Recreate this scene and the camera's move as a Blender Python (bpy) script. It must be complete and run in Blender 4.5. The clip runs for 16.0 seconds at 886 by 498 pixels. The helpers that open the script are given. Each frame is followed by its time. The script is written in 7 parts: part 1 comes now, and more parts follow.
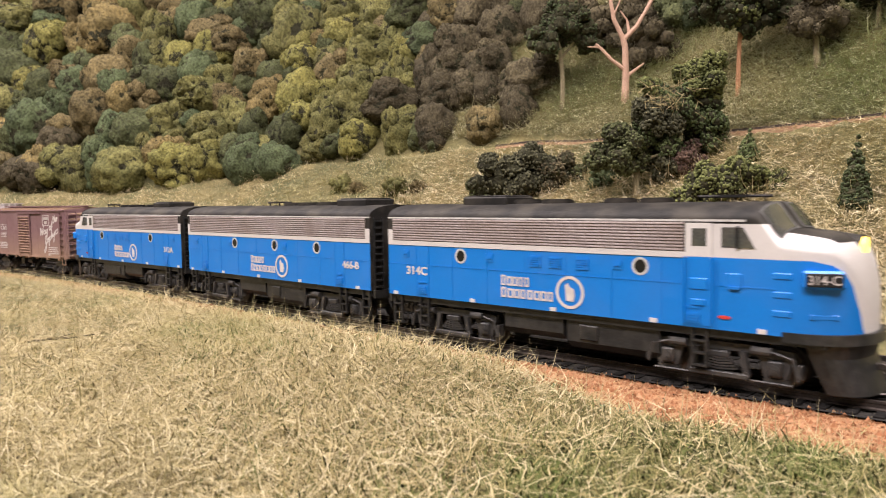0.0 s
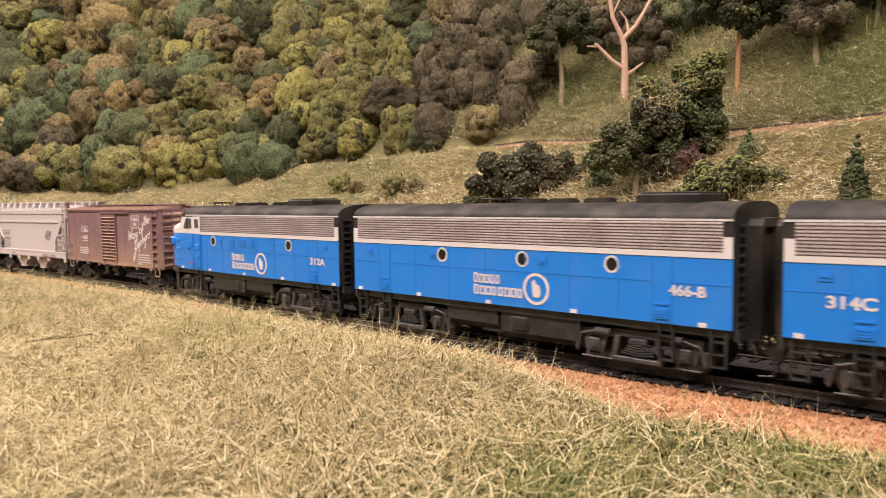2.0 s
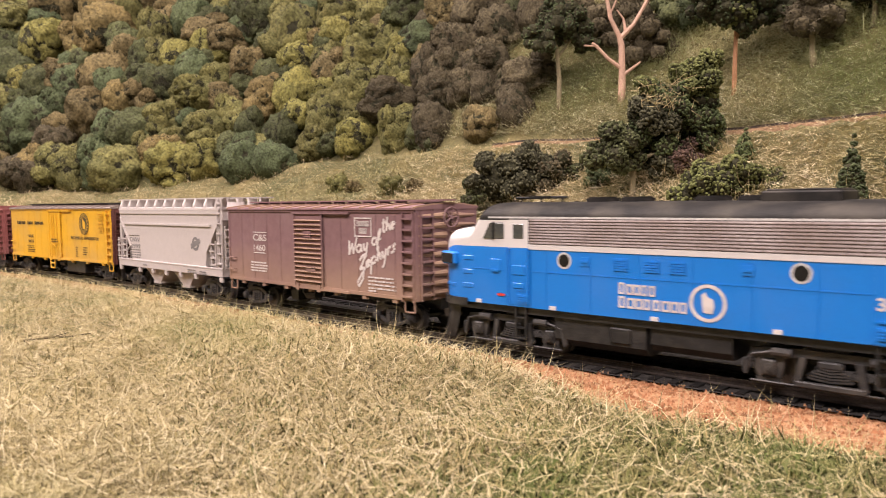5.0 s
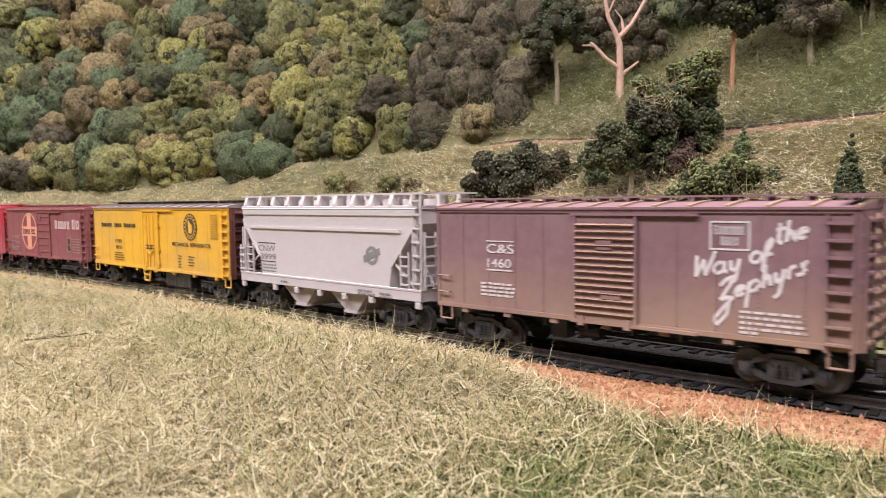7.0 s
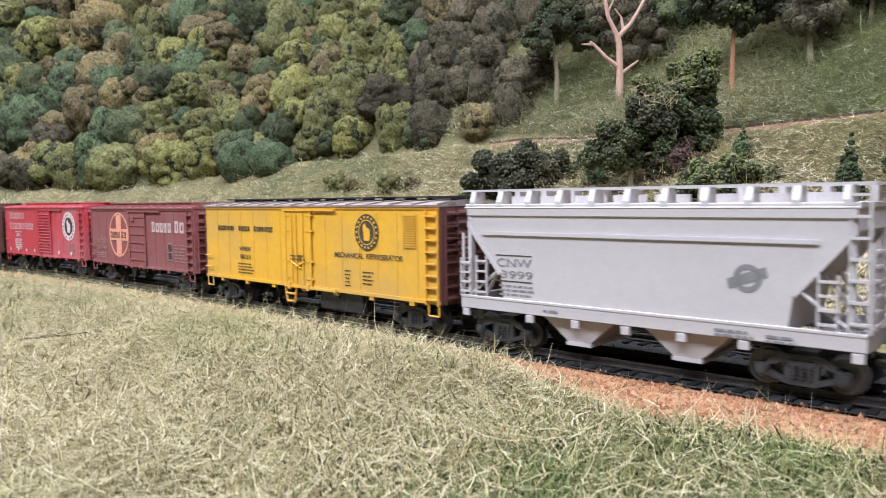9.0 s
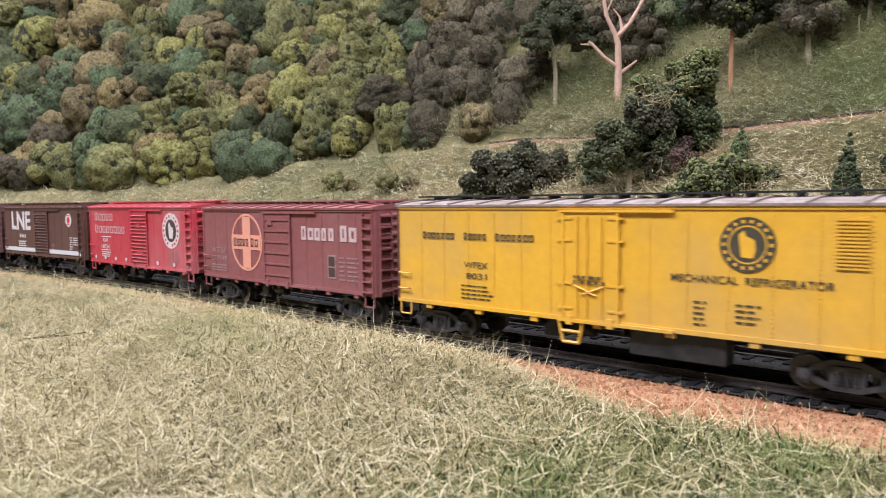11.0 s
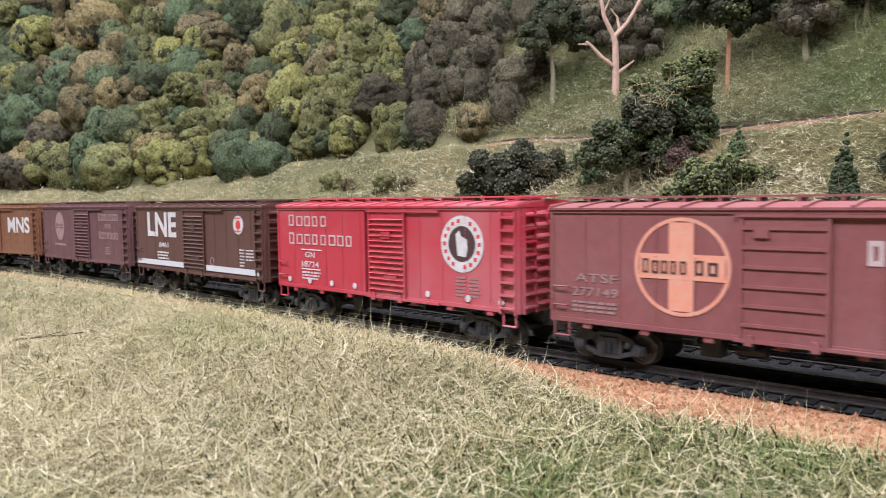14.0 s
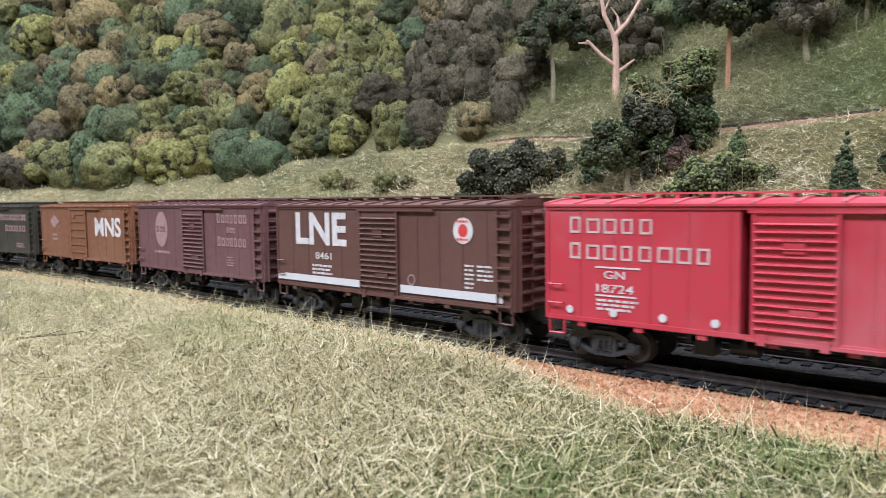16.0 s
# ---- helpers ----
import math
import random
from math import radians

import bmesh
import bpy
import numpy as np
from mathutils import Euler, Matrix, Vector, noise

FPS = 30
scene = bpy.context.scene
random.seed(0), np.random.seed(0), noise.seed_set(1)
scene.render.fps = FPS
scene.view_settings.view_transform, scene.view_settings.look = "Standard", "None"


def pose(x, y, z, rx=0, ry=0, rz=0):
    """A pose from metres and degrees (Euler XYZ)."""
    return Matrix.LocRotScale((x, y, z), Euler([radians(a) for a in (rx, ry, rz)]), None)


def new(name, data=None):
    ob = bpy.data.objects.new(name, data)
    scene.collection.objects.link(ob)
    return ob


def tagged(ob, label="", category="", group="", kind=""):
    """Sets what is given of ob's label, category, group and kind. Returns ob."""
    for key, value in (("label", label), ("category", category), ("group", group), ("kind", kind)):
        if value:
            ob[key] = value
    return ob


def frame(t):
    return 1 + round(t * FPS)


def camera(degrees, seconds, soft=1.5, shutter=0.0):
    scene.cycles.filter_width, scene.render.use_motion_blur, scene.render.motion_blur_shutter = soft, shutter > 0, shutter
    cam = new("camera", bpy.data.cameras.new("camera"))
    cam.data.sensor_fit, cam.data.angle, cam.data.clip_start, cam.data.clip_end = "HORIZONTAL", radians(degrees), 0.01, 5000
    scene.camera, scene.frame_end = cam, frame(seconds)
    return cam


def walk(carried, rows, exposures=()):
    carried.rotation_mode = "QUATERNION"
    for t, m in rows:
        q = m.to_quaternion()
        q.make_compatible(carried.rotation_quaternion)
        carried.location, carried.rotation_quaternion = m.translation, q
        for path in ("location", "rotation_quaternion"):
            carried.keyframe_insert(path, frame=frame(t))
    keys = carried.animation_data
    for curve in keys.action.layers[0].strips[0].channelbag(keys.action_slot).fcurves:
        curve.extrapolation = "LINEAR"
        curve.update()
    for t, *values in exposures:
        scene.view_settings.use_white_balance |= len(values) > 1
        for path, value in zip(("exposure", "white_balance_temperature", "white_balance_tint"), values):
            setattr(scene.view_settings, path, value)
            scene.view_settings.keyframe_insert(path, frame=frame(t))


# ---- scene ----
# Lengths are written in millimetres of the model (about 1:87) and turned into metres by MM.
MM = 0.001

# ---- camera ----
cam = camera(61.86, 16.0, soft=0.85, shutter=0.5)
cam.data.dof.use_dof = True
cam.data.dof.focus_distance = 0.30
cam.data.dof.aperture_fstop = 38.0


def aim(right, down):
    """The hand-held camera's pose, turned by small steps (thousandths of a radian) to the right and down."""
    k = math.degrees(0.001)
    return (pose(0, -222.94 * MM, 52.83 * MM) @ pose(0, 0, 0, 0, 0, 40.1416 - right * k)
            @ pose(0, 0, 0, 90 - 3.7392 - down * k) @ pose(0, 0, 0, 0, 0, -0.7718))


walk(cam, [
    (0.0, aim(0.0, 0.0)), (1.0, aim(0.0, 0.1)), (2.0, aim(1.0, 0.7)), (3.0, aim(1.5, 1.1)), (4.0, aim(2.8, 1.5)),
    (6.5, aim(6.6, 2.1)), (7.5, aim(7.2, 2.7)), (8.5, aim(7.2, 3.7)), (9.2, aim(7.6, 3.7)), (11.5, aim(9.8, 3.5)),
    (12.5, aim(11.1, 2.9)), (13.5, aim(12.1, 3.4)), (14.5, aim(12.8, 4.8)), (15.5, aim(12.9, 5.6)), (16.0, aim(12.2, 5.4)),
], exposures=[(0.0, -0.02, 5950, 22), (1.0, -0.01, 6250, 25), (2.0, 0.0, 6380, 27), (4.0, -0.01, 6300, 27), (6.4, 0.0, 5800, 29), (7.5, 0.02, 5200, 17), (9.0, 0.02, 4850, 14),
              (11.5, -0.06, 5100, 19), (12.5, -0.05, 5000, 18), (14.0, 0.0, 4950, 17), (16.0, 0.02, 4800, 14)])

# ---- light: four fluorescent fittings under the ceiling of the room ----
world = bpy.data.worlds.new("room_air")
scene.world = world
world.use_nodes = True
world.node_tree.nodes["Background"].inputs[0].default_value = (0.9, 0.92, 1.0, 1)
world.node_tree.nodes["Background"].inputs[1].default_value = 0.002


def ceiling_lamp(x, y, z, turn, watts):
    lamp = bpy.data.lights.new("ceiling_lamp", "AREA")
    lamp.shape, lamp.size, lamp.size_y = "RECTANGLE", 1.2, 0.3
    lamp.energy, lamp.color = watts, (1.0, 0.90, 0.76)
    ob = new("ceiling_lamp", lamp)
    ob.matrix_world = pose(x, y, z, 0, 0, turn)


ceiling_lamp(-1.0, -0.75, 1.25, 0, 42)
ceiling_lamp(0.4, -0.95, 1.25, 0, 43)
ceiling_lamp(-1.3, -0.05, 1.25, 0, 30)
ceiling_lamp(0.2, -0.05, 1.25, 0, 33)


# ---- materials ----
def material(name, colour, rough=0.6, metal=0.0, second=None, scale=300.0, amount=0.5, bump=0.15, fine=1500.0, vary=0.0,
             island=False, grime=None, palette=None, coat=0.0, speck=None, relief=0.0004, deep=0.72):
    """A procedural surface: two scales of noise between colour and second, fine relief, and a shade of its own per object or piece."""
    m = bpy.data.materials.new(name)
    m.use_nodes = True
    nt = m.node_tree
    n, l = nt.nodes, nt.links
    bsdf = n["Principled BSDF"]
    bsdf.inputs["Roughness"].default_value = rough
    bsdf.inputs["Metallic"].default_value = metal
    if rough > 0.58:
        bsdf.inputs["Specular IOR Level"].default_value = 0.15
    bsdf.inputs["Coat Weight"].default_value = coat
    tc = n.new("ShaderNodeTexCoord")

    def mixer(a, b, fac, kind="MIX"):
        mx = n.new("ShaderNodeMix")
        mx.data_type, mx.blend_type = "RGBA", kind
        for sock, v in ((mx.inputs[6], a), (mx.inputs[7], b), (mx.inputs[0], fac)):
            if isinstance(v, (tuple, list)):
                sock.default_value = (*v[:3], 1)
            elif isinstance(v, (int, float)):
                sock.default_value = v
            else:
                l.new(v, sock)
        return mx.outputs[2]

    def noise_of(sc, detail=4.0, lo=0.35, hi=0.65):
        tx = n.new("ShaderNodeTexNoise")
        tx.inputs["Scale"].default_value, tx.inputs["Detail"].default_value = sc, detail
        l.new(tc.outputs["Object"], tx.inputs["Vector"])
        r = n.new("ShaderNodeMapRange")
        r.inputs[1].default_value, r.inputs[2].default_value = lo, hi
        l.new(tx.outputs[0], r.inputs[0])
        return r.outputs[0], tx.outputs[0]

    base = colour
    rnd = None
    if vary or palette:
        g = n.new("ShaderNodeNewGeometry") if island else n.new("ShaderNodeObjectInfo")
        rnd = g.outputs["Random Per Island"] if island else g.outputs["Random"]
    if palette:
        ramp = n.new("ShaderNodeValToRGB")
        while len(ramp.color_ramp.elements) < len(palette):
            ramp.color_ramp.elements.new(0.5)
        for i, c in enumerate(palette):
            ramp.color_ramp.elements[i].position = i / (len(palette) - 1)
            ramp.color_ramp.elements[i].color = (*c, 1)
        l.new(rnd, ramp.inputs[0])
        base = ramp.outputs[0]
    big, _ = noise_of(scale)
    small, raw = noise_of(fine, 3.0)
    sec = second if second else tuple(c * 0.7 for c in colour)
    f = n.new("ShaderNodeMath")
    f.operation = "MULTIPLY"
    f.inputs[1].default_value = amount
    l.new(big, f.inputs[0])
    col = mixer(base, sec, f.outputs[0])
    dark = mixer((deep, deep, deep), (1.84 - deep, 1.84 - deep, 1.84 - deep), small)
    col = mixer(col, dark, min(1.0, 0.35 + amount) if speck is None else speck, "MULTIPLY")
    if grime:
        gcol, gscale, gamount = grime
        gn, _ = noise_of(gscale, 5.0, 0.45, 0.75)
        gm = n.new("ShaderNodeMath")
        gm.operation = "MULTIPLY"
        gm.inputs[1].default_value = gamount
        l.new(gn, gm.inputs[0])
        col = mixer(col, gcol, gm.outputs[0])
    if vary and not palette:
        mr = n.new("ShaderNodeMapRange")
        mr.inputs[3].default_value, mr.inputs[4].default_value = 1 - vary, 1 + vary
        l.new(rnd, mr.inputs[0])
        col = mixer(col, mr.outputs[0], 1.0, "MULTIPLY")
    l.new(col, bsdf.inputs["Base Color"])
    if bump:
        b = n.new("ShaderNodeBump")
        b.inputs["Strength"].default_value, b.inputs["Distance"].default_value = bump, relief
        l.new(raw, b.inputs["Height"])
        l.new(b.outputs[0], bsdf.inputs["Normal"])
    return m


def glow(name, colour, strength):
    m = material(name, colour, 0.3)
    b = m.node_tree.nodes["Principled BSDF"]
    b.inputs["Emission Color"].default_value = (*colour, 1)
    b.inputs["Emission Strength"].default_value = strength
    return m


DUST = (0.30, 0.26, 0.20)
BLUE = material("blue_paint", (0.002, 0.160, 0.55), 0.36, second=(0.002, 0.145, 0.50), amount=0.3, bump=0.05, grime=(DUST, 60.0, 0.06), speck=0.12)
WHITE = material("white_paint", (0.54, 0.515, 0.50), 0.45, second=(0.48, 0.455, 0.44), amount=0.3, bump=0.05, speck=0.12)
BLACK = material("black_paint", (0.013, 0.0125, 0.012), 0.62, second=(0.026, 0.024, 0.022), amount=0.6, bump=0.1, grime=(DUST, 80.0, 0.12))
FRAME = material("weathered_black_frame", (0.013, 0.0133, 0.0137), 0.4, second=(0.028, 0.028, 0.028), amount=0.7, bump=0.25, grime=(DUST, 150.0, 0.06))
TRUCK_METAL = material("dusty_black_truck_frame", (0.026, 0.026, 0.027), 0.45, second=(0.05, 0.048, 0.045), amount=0.7, bump=0.25, grime=(DUST, 150.0, 0.12))
GRILLE = material("dusty_silver_grille", (0.33, 0.285, 0.275), 0.5, 0.2, second=(0.25, 0.205, 0.195), scale=90.0, amount=0.8, bump=0.15, grime=((0.20, 0.155, 0.13), 45.0, 0.6))
GRILLE_DARK = material("grille_slot", (0.24, 0.20, 0.19), 0.6, second=(0.17, 0.14, 0.13))
RIM = material("silver_rim", (0.58, 0.57, 0.56), 0.35, 0.1, second=(0.4, 0.38, 0.36), bump=0.0)
RUBBER = material("grey_window_gasket", (0.09, 0.088, 0.085), 0.5, second=(0.06, 0.058, 0.055), bump=0.0)
GLASS = material("dark_window_glass", (0.006, 0.006, 0.007), 0.25, second=(0.01, 0.01, 0.01), bump=0.0)
CLEAR = material("cab_window_glass", (0.05, 0.055, 0.05), 0.05, second=(0.10, 0.09, 0.07), bump=0.0, coat=0.6)
STEEL = material("worn_wheel_steel", (0.14, 0.13, 0.12), 0.4, 0.7, second=(0.06, 0.05, 0.045), amount=0.7)
WHEEL = material("blackened_wheel", (0.13, 0.125, 0.12), 0.38, 0.5, second=(0.07, 0.064, 0.06), amount=0.6)
RAIL = material("dark_rail", (0.045, 0.038, 0.034), 0.45, 0.5, second=(0.09, 0.07, 0.06), amount=0.6)
TIE = material("black_tie", (0.007, 0.0065, 0.006), 0.95, second=(0.013, 0.011, 0.010), vary=0.3)
CINDER = material("black_ballast", (0.014, 0.013, 0.012), 0.9, second=(0.05, 0.045, 0.04), scale=900.0, amount=0.5, bump=0.9, fine=1300.0)
STONE = material("ballast_grain", (0.035, 0.032, 0.03), 0.85, island=True, palette=[(0.012, 0.011, 0.010), (0.03, 0.027, 0.025), (0.07, 0.06, 0.055), (0.20, 0.18, 0.16)])
ORANGE = material("orange_earth", (0.22, 0.108, 0.05), 0.95, second=(0.27, 0.155, 0.08), scale=260.0, amount=0.7, bump=0.8, fine=900.0, grime=((0.20, 0.13, 0.07), 90.0, 0.35))
GRAIN = material("orange_grain", (0.42, 0.17, 0.08), 0.95, island=True, palette=[(0.13, 0.06, 0.03), (0.24, 0.115, 0.052), (0.32, 0.165, 0.085), (0.40, 0.26, 0.15)])
GLOWING = glow("lit_headlight", (1.0, 0.72, 0.12), 2.2)
RED = material("red_paint", (0.40, 0.028, 0.042), 0.42, second=(0.35, 0.045, 0.055), amount=0.5, bump=0.06, grime=((0.44, 0.19, 0.19), 17.0, 0.75), speck=0.12)
OXIDE = material("oxide_brown_paint", (0.105, 0.042, 0.034), 0.6, second=(0.075, 0.033, 0.028), amount=0.5, bump=0.08, grime=((0.15, 0.085, 0.075), 40.0, 0.4), speck=0.12)
MAROON = material("maroon_brown_paint", (0.225, 0.080, 0.074), 0.6, second=(0.175, 0.062, 0.057), amount=0.5, bump=0.08, grime=((0.25, 0.135, 0.12), 40.0, 0.4), speck=0.12)
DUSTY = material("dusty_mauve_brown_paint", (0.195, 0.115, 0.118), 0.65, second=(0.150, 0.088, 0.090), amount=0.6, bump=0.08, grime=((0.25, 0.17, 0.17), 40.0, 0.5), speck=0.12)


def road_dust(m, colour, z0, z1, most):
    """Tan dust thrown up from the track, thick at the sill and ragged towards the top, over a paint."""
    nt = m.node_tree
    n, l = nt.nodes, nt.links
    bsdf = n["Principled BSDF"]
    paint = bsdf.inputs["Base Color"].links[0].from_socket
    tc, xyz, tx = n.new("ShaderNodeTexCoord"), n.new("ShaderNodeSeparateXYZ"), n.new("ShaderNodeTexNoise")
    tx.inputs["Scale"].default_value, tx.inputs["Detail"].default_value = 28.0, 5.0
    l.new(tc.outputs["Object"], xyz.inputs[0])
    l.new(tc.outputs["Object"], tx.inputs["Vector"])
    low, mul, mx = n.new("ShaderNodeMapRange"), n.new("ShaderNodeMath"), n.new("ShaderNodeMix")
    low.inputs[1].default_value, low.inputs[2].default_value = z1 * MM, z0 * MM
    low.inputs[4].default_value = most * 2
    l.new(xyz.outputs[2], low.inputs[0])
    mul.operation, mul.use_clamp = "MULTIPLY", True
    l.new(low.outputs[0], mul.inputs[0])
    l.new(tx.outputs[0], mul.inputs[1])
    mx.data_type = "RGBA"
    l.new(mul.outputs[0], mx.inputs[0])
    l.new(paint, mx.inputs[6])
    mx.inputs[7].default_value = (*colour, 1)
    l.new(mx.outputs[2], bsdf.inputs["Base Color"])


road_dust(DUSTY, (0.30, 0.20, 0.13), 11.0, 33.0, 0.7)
CHOCO = material("chocolate_brown_paint", (0.095, 0.040, 0.028), 0.55, second=(0.07, 0.03, 0.022), amount=0.5, bump=0.08, grime=((0.12, 0.07, 0.055), 40.0, 0.3), speck=0.12)
GREYBROWN = material("grey_brown_paint", (0.135, 0.066, 0.062), 0.6, second=(0.09, 0.048, 0.044), amount=0.5, bump=0.08, grime=((0.16, 0.10, 0.09), 40.0, 0.35), speck=0.12)
RUSTY = material("rusty_tan_brown_paint", (0.19, 0.085, 0.042), 0.6, second=(0.13, 0.058, 0.032), amount=0.6, bump=0.08, grime=((0.22, 0.13, 0.08), 40.0, 0.35), speck=0.12)
OLIVE_PAINT = material("dark_olive_paint", (0.045, 0.040, 0.028), 0.6, second=(0.035, 0.03, 0.022), amount=0.5, bump=0.08, grime=((0.11, 0.09, 0.07), 40.0, 0.3), speck=0.12)
YELLOW = material("yellow_paint", (0.66, 0.36, 0.012), 0.45, second=(0.56, 0.31, 0.015), amount=0.5, bump=0.06, grime=((0.34, 0.25, 0.12), 26.0, 0.55), speck=0.12)
ROOFGREY = material("mottled_grey_brown_roof", (0.30, 0.25, 0.22), 0.65, second=(0.16, 0.12, 0.105), scale=120.0, amount=0.9, bump=0.1)
PALE = material("pale_grey_paint", (0.455, 0.415, 0.40), 0.5, second=(0.415, 0.375, 0.36), amount=0.5, bump=0.05, grime=((0.36, 0.31, 0.28), 30.0, 0.25), speck=0.12)
INK_WHITE = material("white_lettering", (0.56, 0.52, 0.49), 0.6, second=(0.42, 0.37, 0.35), amount=0.6, bump=0.0, speck=0.12)
INK_FADED = material("faded_lettering", (0.30, 0.20, 0.18), 0.6, second=(0.22, 0.13, 0.12), amount=0.7, bump=0.0, speck=0.12)
INK_PINK = material("dusty_pink_white_lettering", (0.50, 0.38, 0.35), 0.6, second=(0.40, 0.28, 0.26), amount=0.6, bump=0.0, speck=0.12)
INK_BLACK = material("black_lettering", (0.05, 0.045, 0.03), 0.6, second=(0.09, 0.07, 0.04), amount=0.6, bump=0.0, speck=0.12)
INK_GREY = material("grey_lettering", (0.20, 0.19, 0.185), 0.6, bump=0.0, speck=0.12)
INK_ORANGE = material("faded_orange_emblem", (0.62, 0.25, 0.15), 0.6, second=(0.58, 0.33, 0.24), amount=0.6, bump=0.0, speck=0.12)
INK_RED = material("red_emblem", (0.5, 0.05, 0.04), 0.6, bump=0.0, speck=0.12)
INK_BROWN = material("dark_brown_emblem", (0.07, 0.04, 0.035), 0.6, bump=0.0, speck=0.12)


# ---- mesh helpers (coordinates in millimetres) ----
def box(bm, x0, x1, y0, y1, z0, z1, bevel=0.0):
    vs = [bm.verts.new((x, y, z)) for x in (x0, x1) for y in (y0, y1) for z in (z0, z1)]
    fs = [bm.faces.new([vs[i] for i in q]) for q in ((0, 1, 3, 2), (4, 6, 7, 5), (0, 4, 5, 1), (2, 3, 7, 6), (0, 2, 6, 4), (1, 5, 7, 3))]
    if bevel:
        es = list({e for f in fs for e in f.edges})
        bmesh.ops.bevel(bm, geom=es, offset=bevel, segments=1, affect="EDGES")


def rod(bm, a, b, r, sides=6, r2=None):
    """A round bar from a to b."""
    a, b = Vector(a), Vector(b)
    q = (b - a).to_track_quat("Z", "Y")
    r2 = r if r2 is None else r2
    rings = []
    for p, rr in ((a, r), (b, r2)):
        rings.append([bm.verts.new(p + q @ Vector((rr * math.cos(2 * math.pi * i / sides), rr * math.sin(2 * math.pi * i / sides), 0))) for i in range(sides)])
    for i in range(sides):
        j = (i + 1) % sides
        bm.faces.new((rings[0][i], rings[0][j], rings[1][j], rings[1][i]))
    bm.faces.new(list(reversed(rings[0])))
    bm.faces.new(rings[1])


def prism(bm, outline, lo, hi, axis="y"):
    """An outline (x, z) drawn out along y, or (y, z) along x, or (x, y) along z."""
    def at(p, w):
        return {"y": (p[0], w, p[1]), "x": (w, p[0], p[1]), "z": (p[0], p[1], w)}[axis]
    a = [bm.verts.new(at(p, lo)) for p in outline]
    b = [bm.verts.new(at(p, hi)) for p in outline]
    k = len(outline)
    for i in range(k):
        bm.faces.new((a[i], a[(i + 1) % k], b[(i + 1) % k], b[i]))
    bm.faces.new(a)
    bm.faces.new(list(reversed(b)))


def disc_outline(x, z, rx, rz=None, n=24, start=0.0, end=2 * math.pi):
    rz = rx if rz is None else rz
    full = abs(end - start - 2 * math.pi) < 1e-6
    return [(x + rx * math.cos(start + (end - start) * i / (n if full else n - 1)), z + rz * math.sin(start + (end - start) * i / (n if full else n - 1))) for i in range(n)]


def finish(name, bm, mats):
    bmesh.ops.recalc_face_normals(bm, faces=bm.faces[:])
    bmesh.ops.scale(bm, vec=(MM, MM, MM), verts=bm.verts[:])
    me = bpy.data.meshes.new(name)
    bm.to_mesh(me)
    bm.free()
    for m in mats if isinstance(mats, (list, tuple)) else [mats]:
        me.materials.append(m)
    return me


def part(name, bm, mat, parent=None, label=""):
    ob = new(name, finish(name, bm, mat))
    if parent:
        ob.parent = parent
    if label:
        ob["label"] = label
    return ob


def boxes(*rows, bevel=0.0):
    bm = bmesh.new()
    for r in rows:
        box(bm, *r, bevel=bevel)
    return bm


def smooth(ob, angle=40):
    me = ob.data
    for p in me.polygons:
        p.use_smooth = True
    me.set_sharp_from_angle(angle=radians(angle))
    return ob


# ---- the line of the track: arc length to place and heading ----
K0, K1, S_LO, S_HI = 0.000548398, 1.80128e-6, -700.0, 150.0


def heading(s):
    c = min(max(s, S_LO), S_HI)
    return K0 * c + K1 * c * c / 2


TRACK_STEP = 5.0
TRACK_S0 = -2400.0


def lay_line():
    pts, x, y = {0: (0.0, 0.0)}, 0.0, 0.0
    for sign in (1, -1):
        x = y = 0.0
        for i in range(1, 481 if sign < 0 else 321):
            h = heading(sign * (i - 0.5) * TRACK_STEP)
            x += sign * TRACK_STEP * math.cos(h)
            y += sign * TRACK_STEP * math.sin(h)
            pts[sign * i] = (x, y)
    keys = sorted(pts)
    return np.array([k * TRACK_STEP for k in keys]), np.array([pts[k][0] for k in keys]), np.array([pts[k][1] for k in keys])


LINE_S, LINE_X, LINE_Y = lay_line()


def on_line(s, off=0.0):
    h = heading(s)
    return float(np.interp(s, LINE_S, LINE_X)) - math.sin(h) * off, float(np.interp(s, LINE_S, LINE_Y)) + math.cos(h) * off


def behind(x, y):
    """How far a place lies behind the track's middle (negative: on the camera's side)."""
    return y - np.interp(x, LINE_X, LINE_Y)


# ---- the lie of the land ----
EYE = (0.0, -222.94)
BASE_AZ = np.array([-180.0, -80.0, -60.0, -30.0, 9.2, 19.2, 29.0, 38.3, 51.6, 62.3, 71.0, 78.0, 86.0, 180.0])
BASE_R = np.array([2600.0, 2300.0, 900.0, 520.0, 500.0, 560.0, 640.0, 720.0, 900.0, 1080.0, 1300.0, 1700.0, 2500.0, 2600.0])
BASE_Z = np.array([60.0, 70.0, 95.0, 98.0, 98.0, 99.5, 101.0, 103.0, 96.0, 71.0, 74.0, 80.0, 85.0, 80.0])


def ease(v):
    v = np.clip(v, 0.0, 1.0)
    return v * v * (3 - 2 * v)


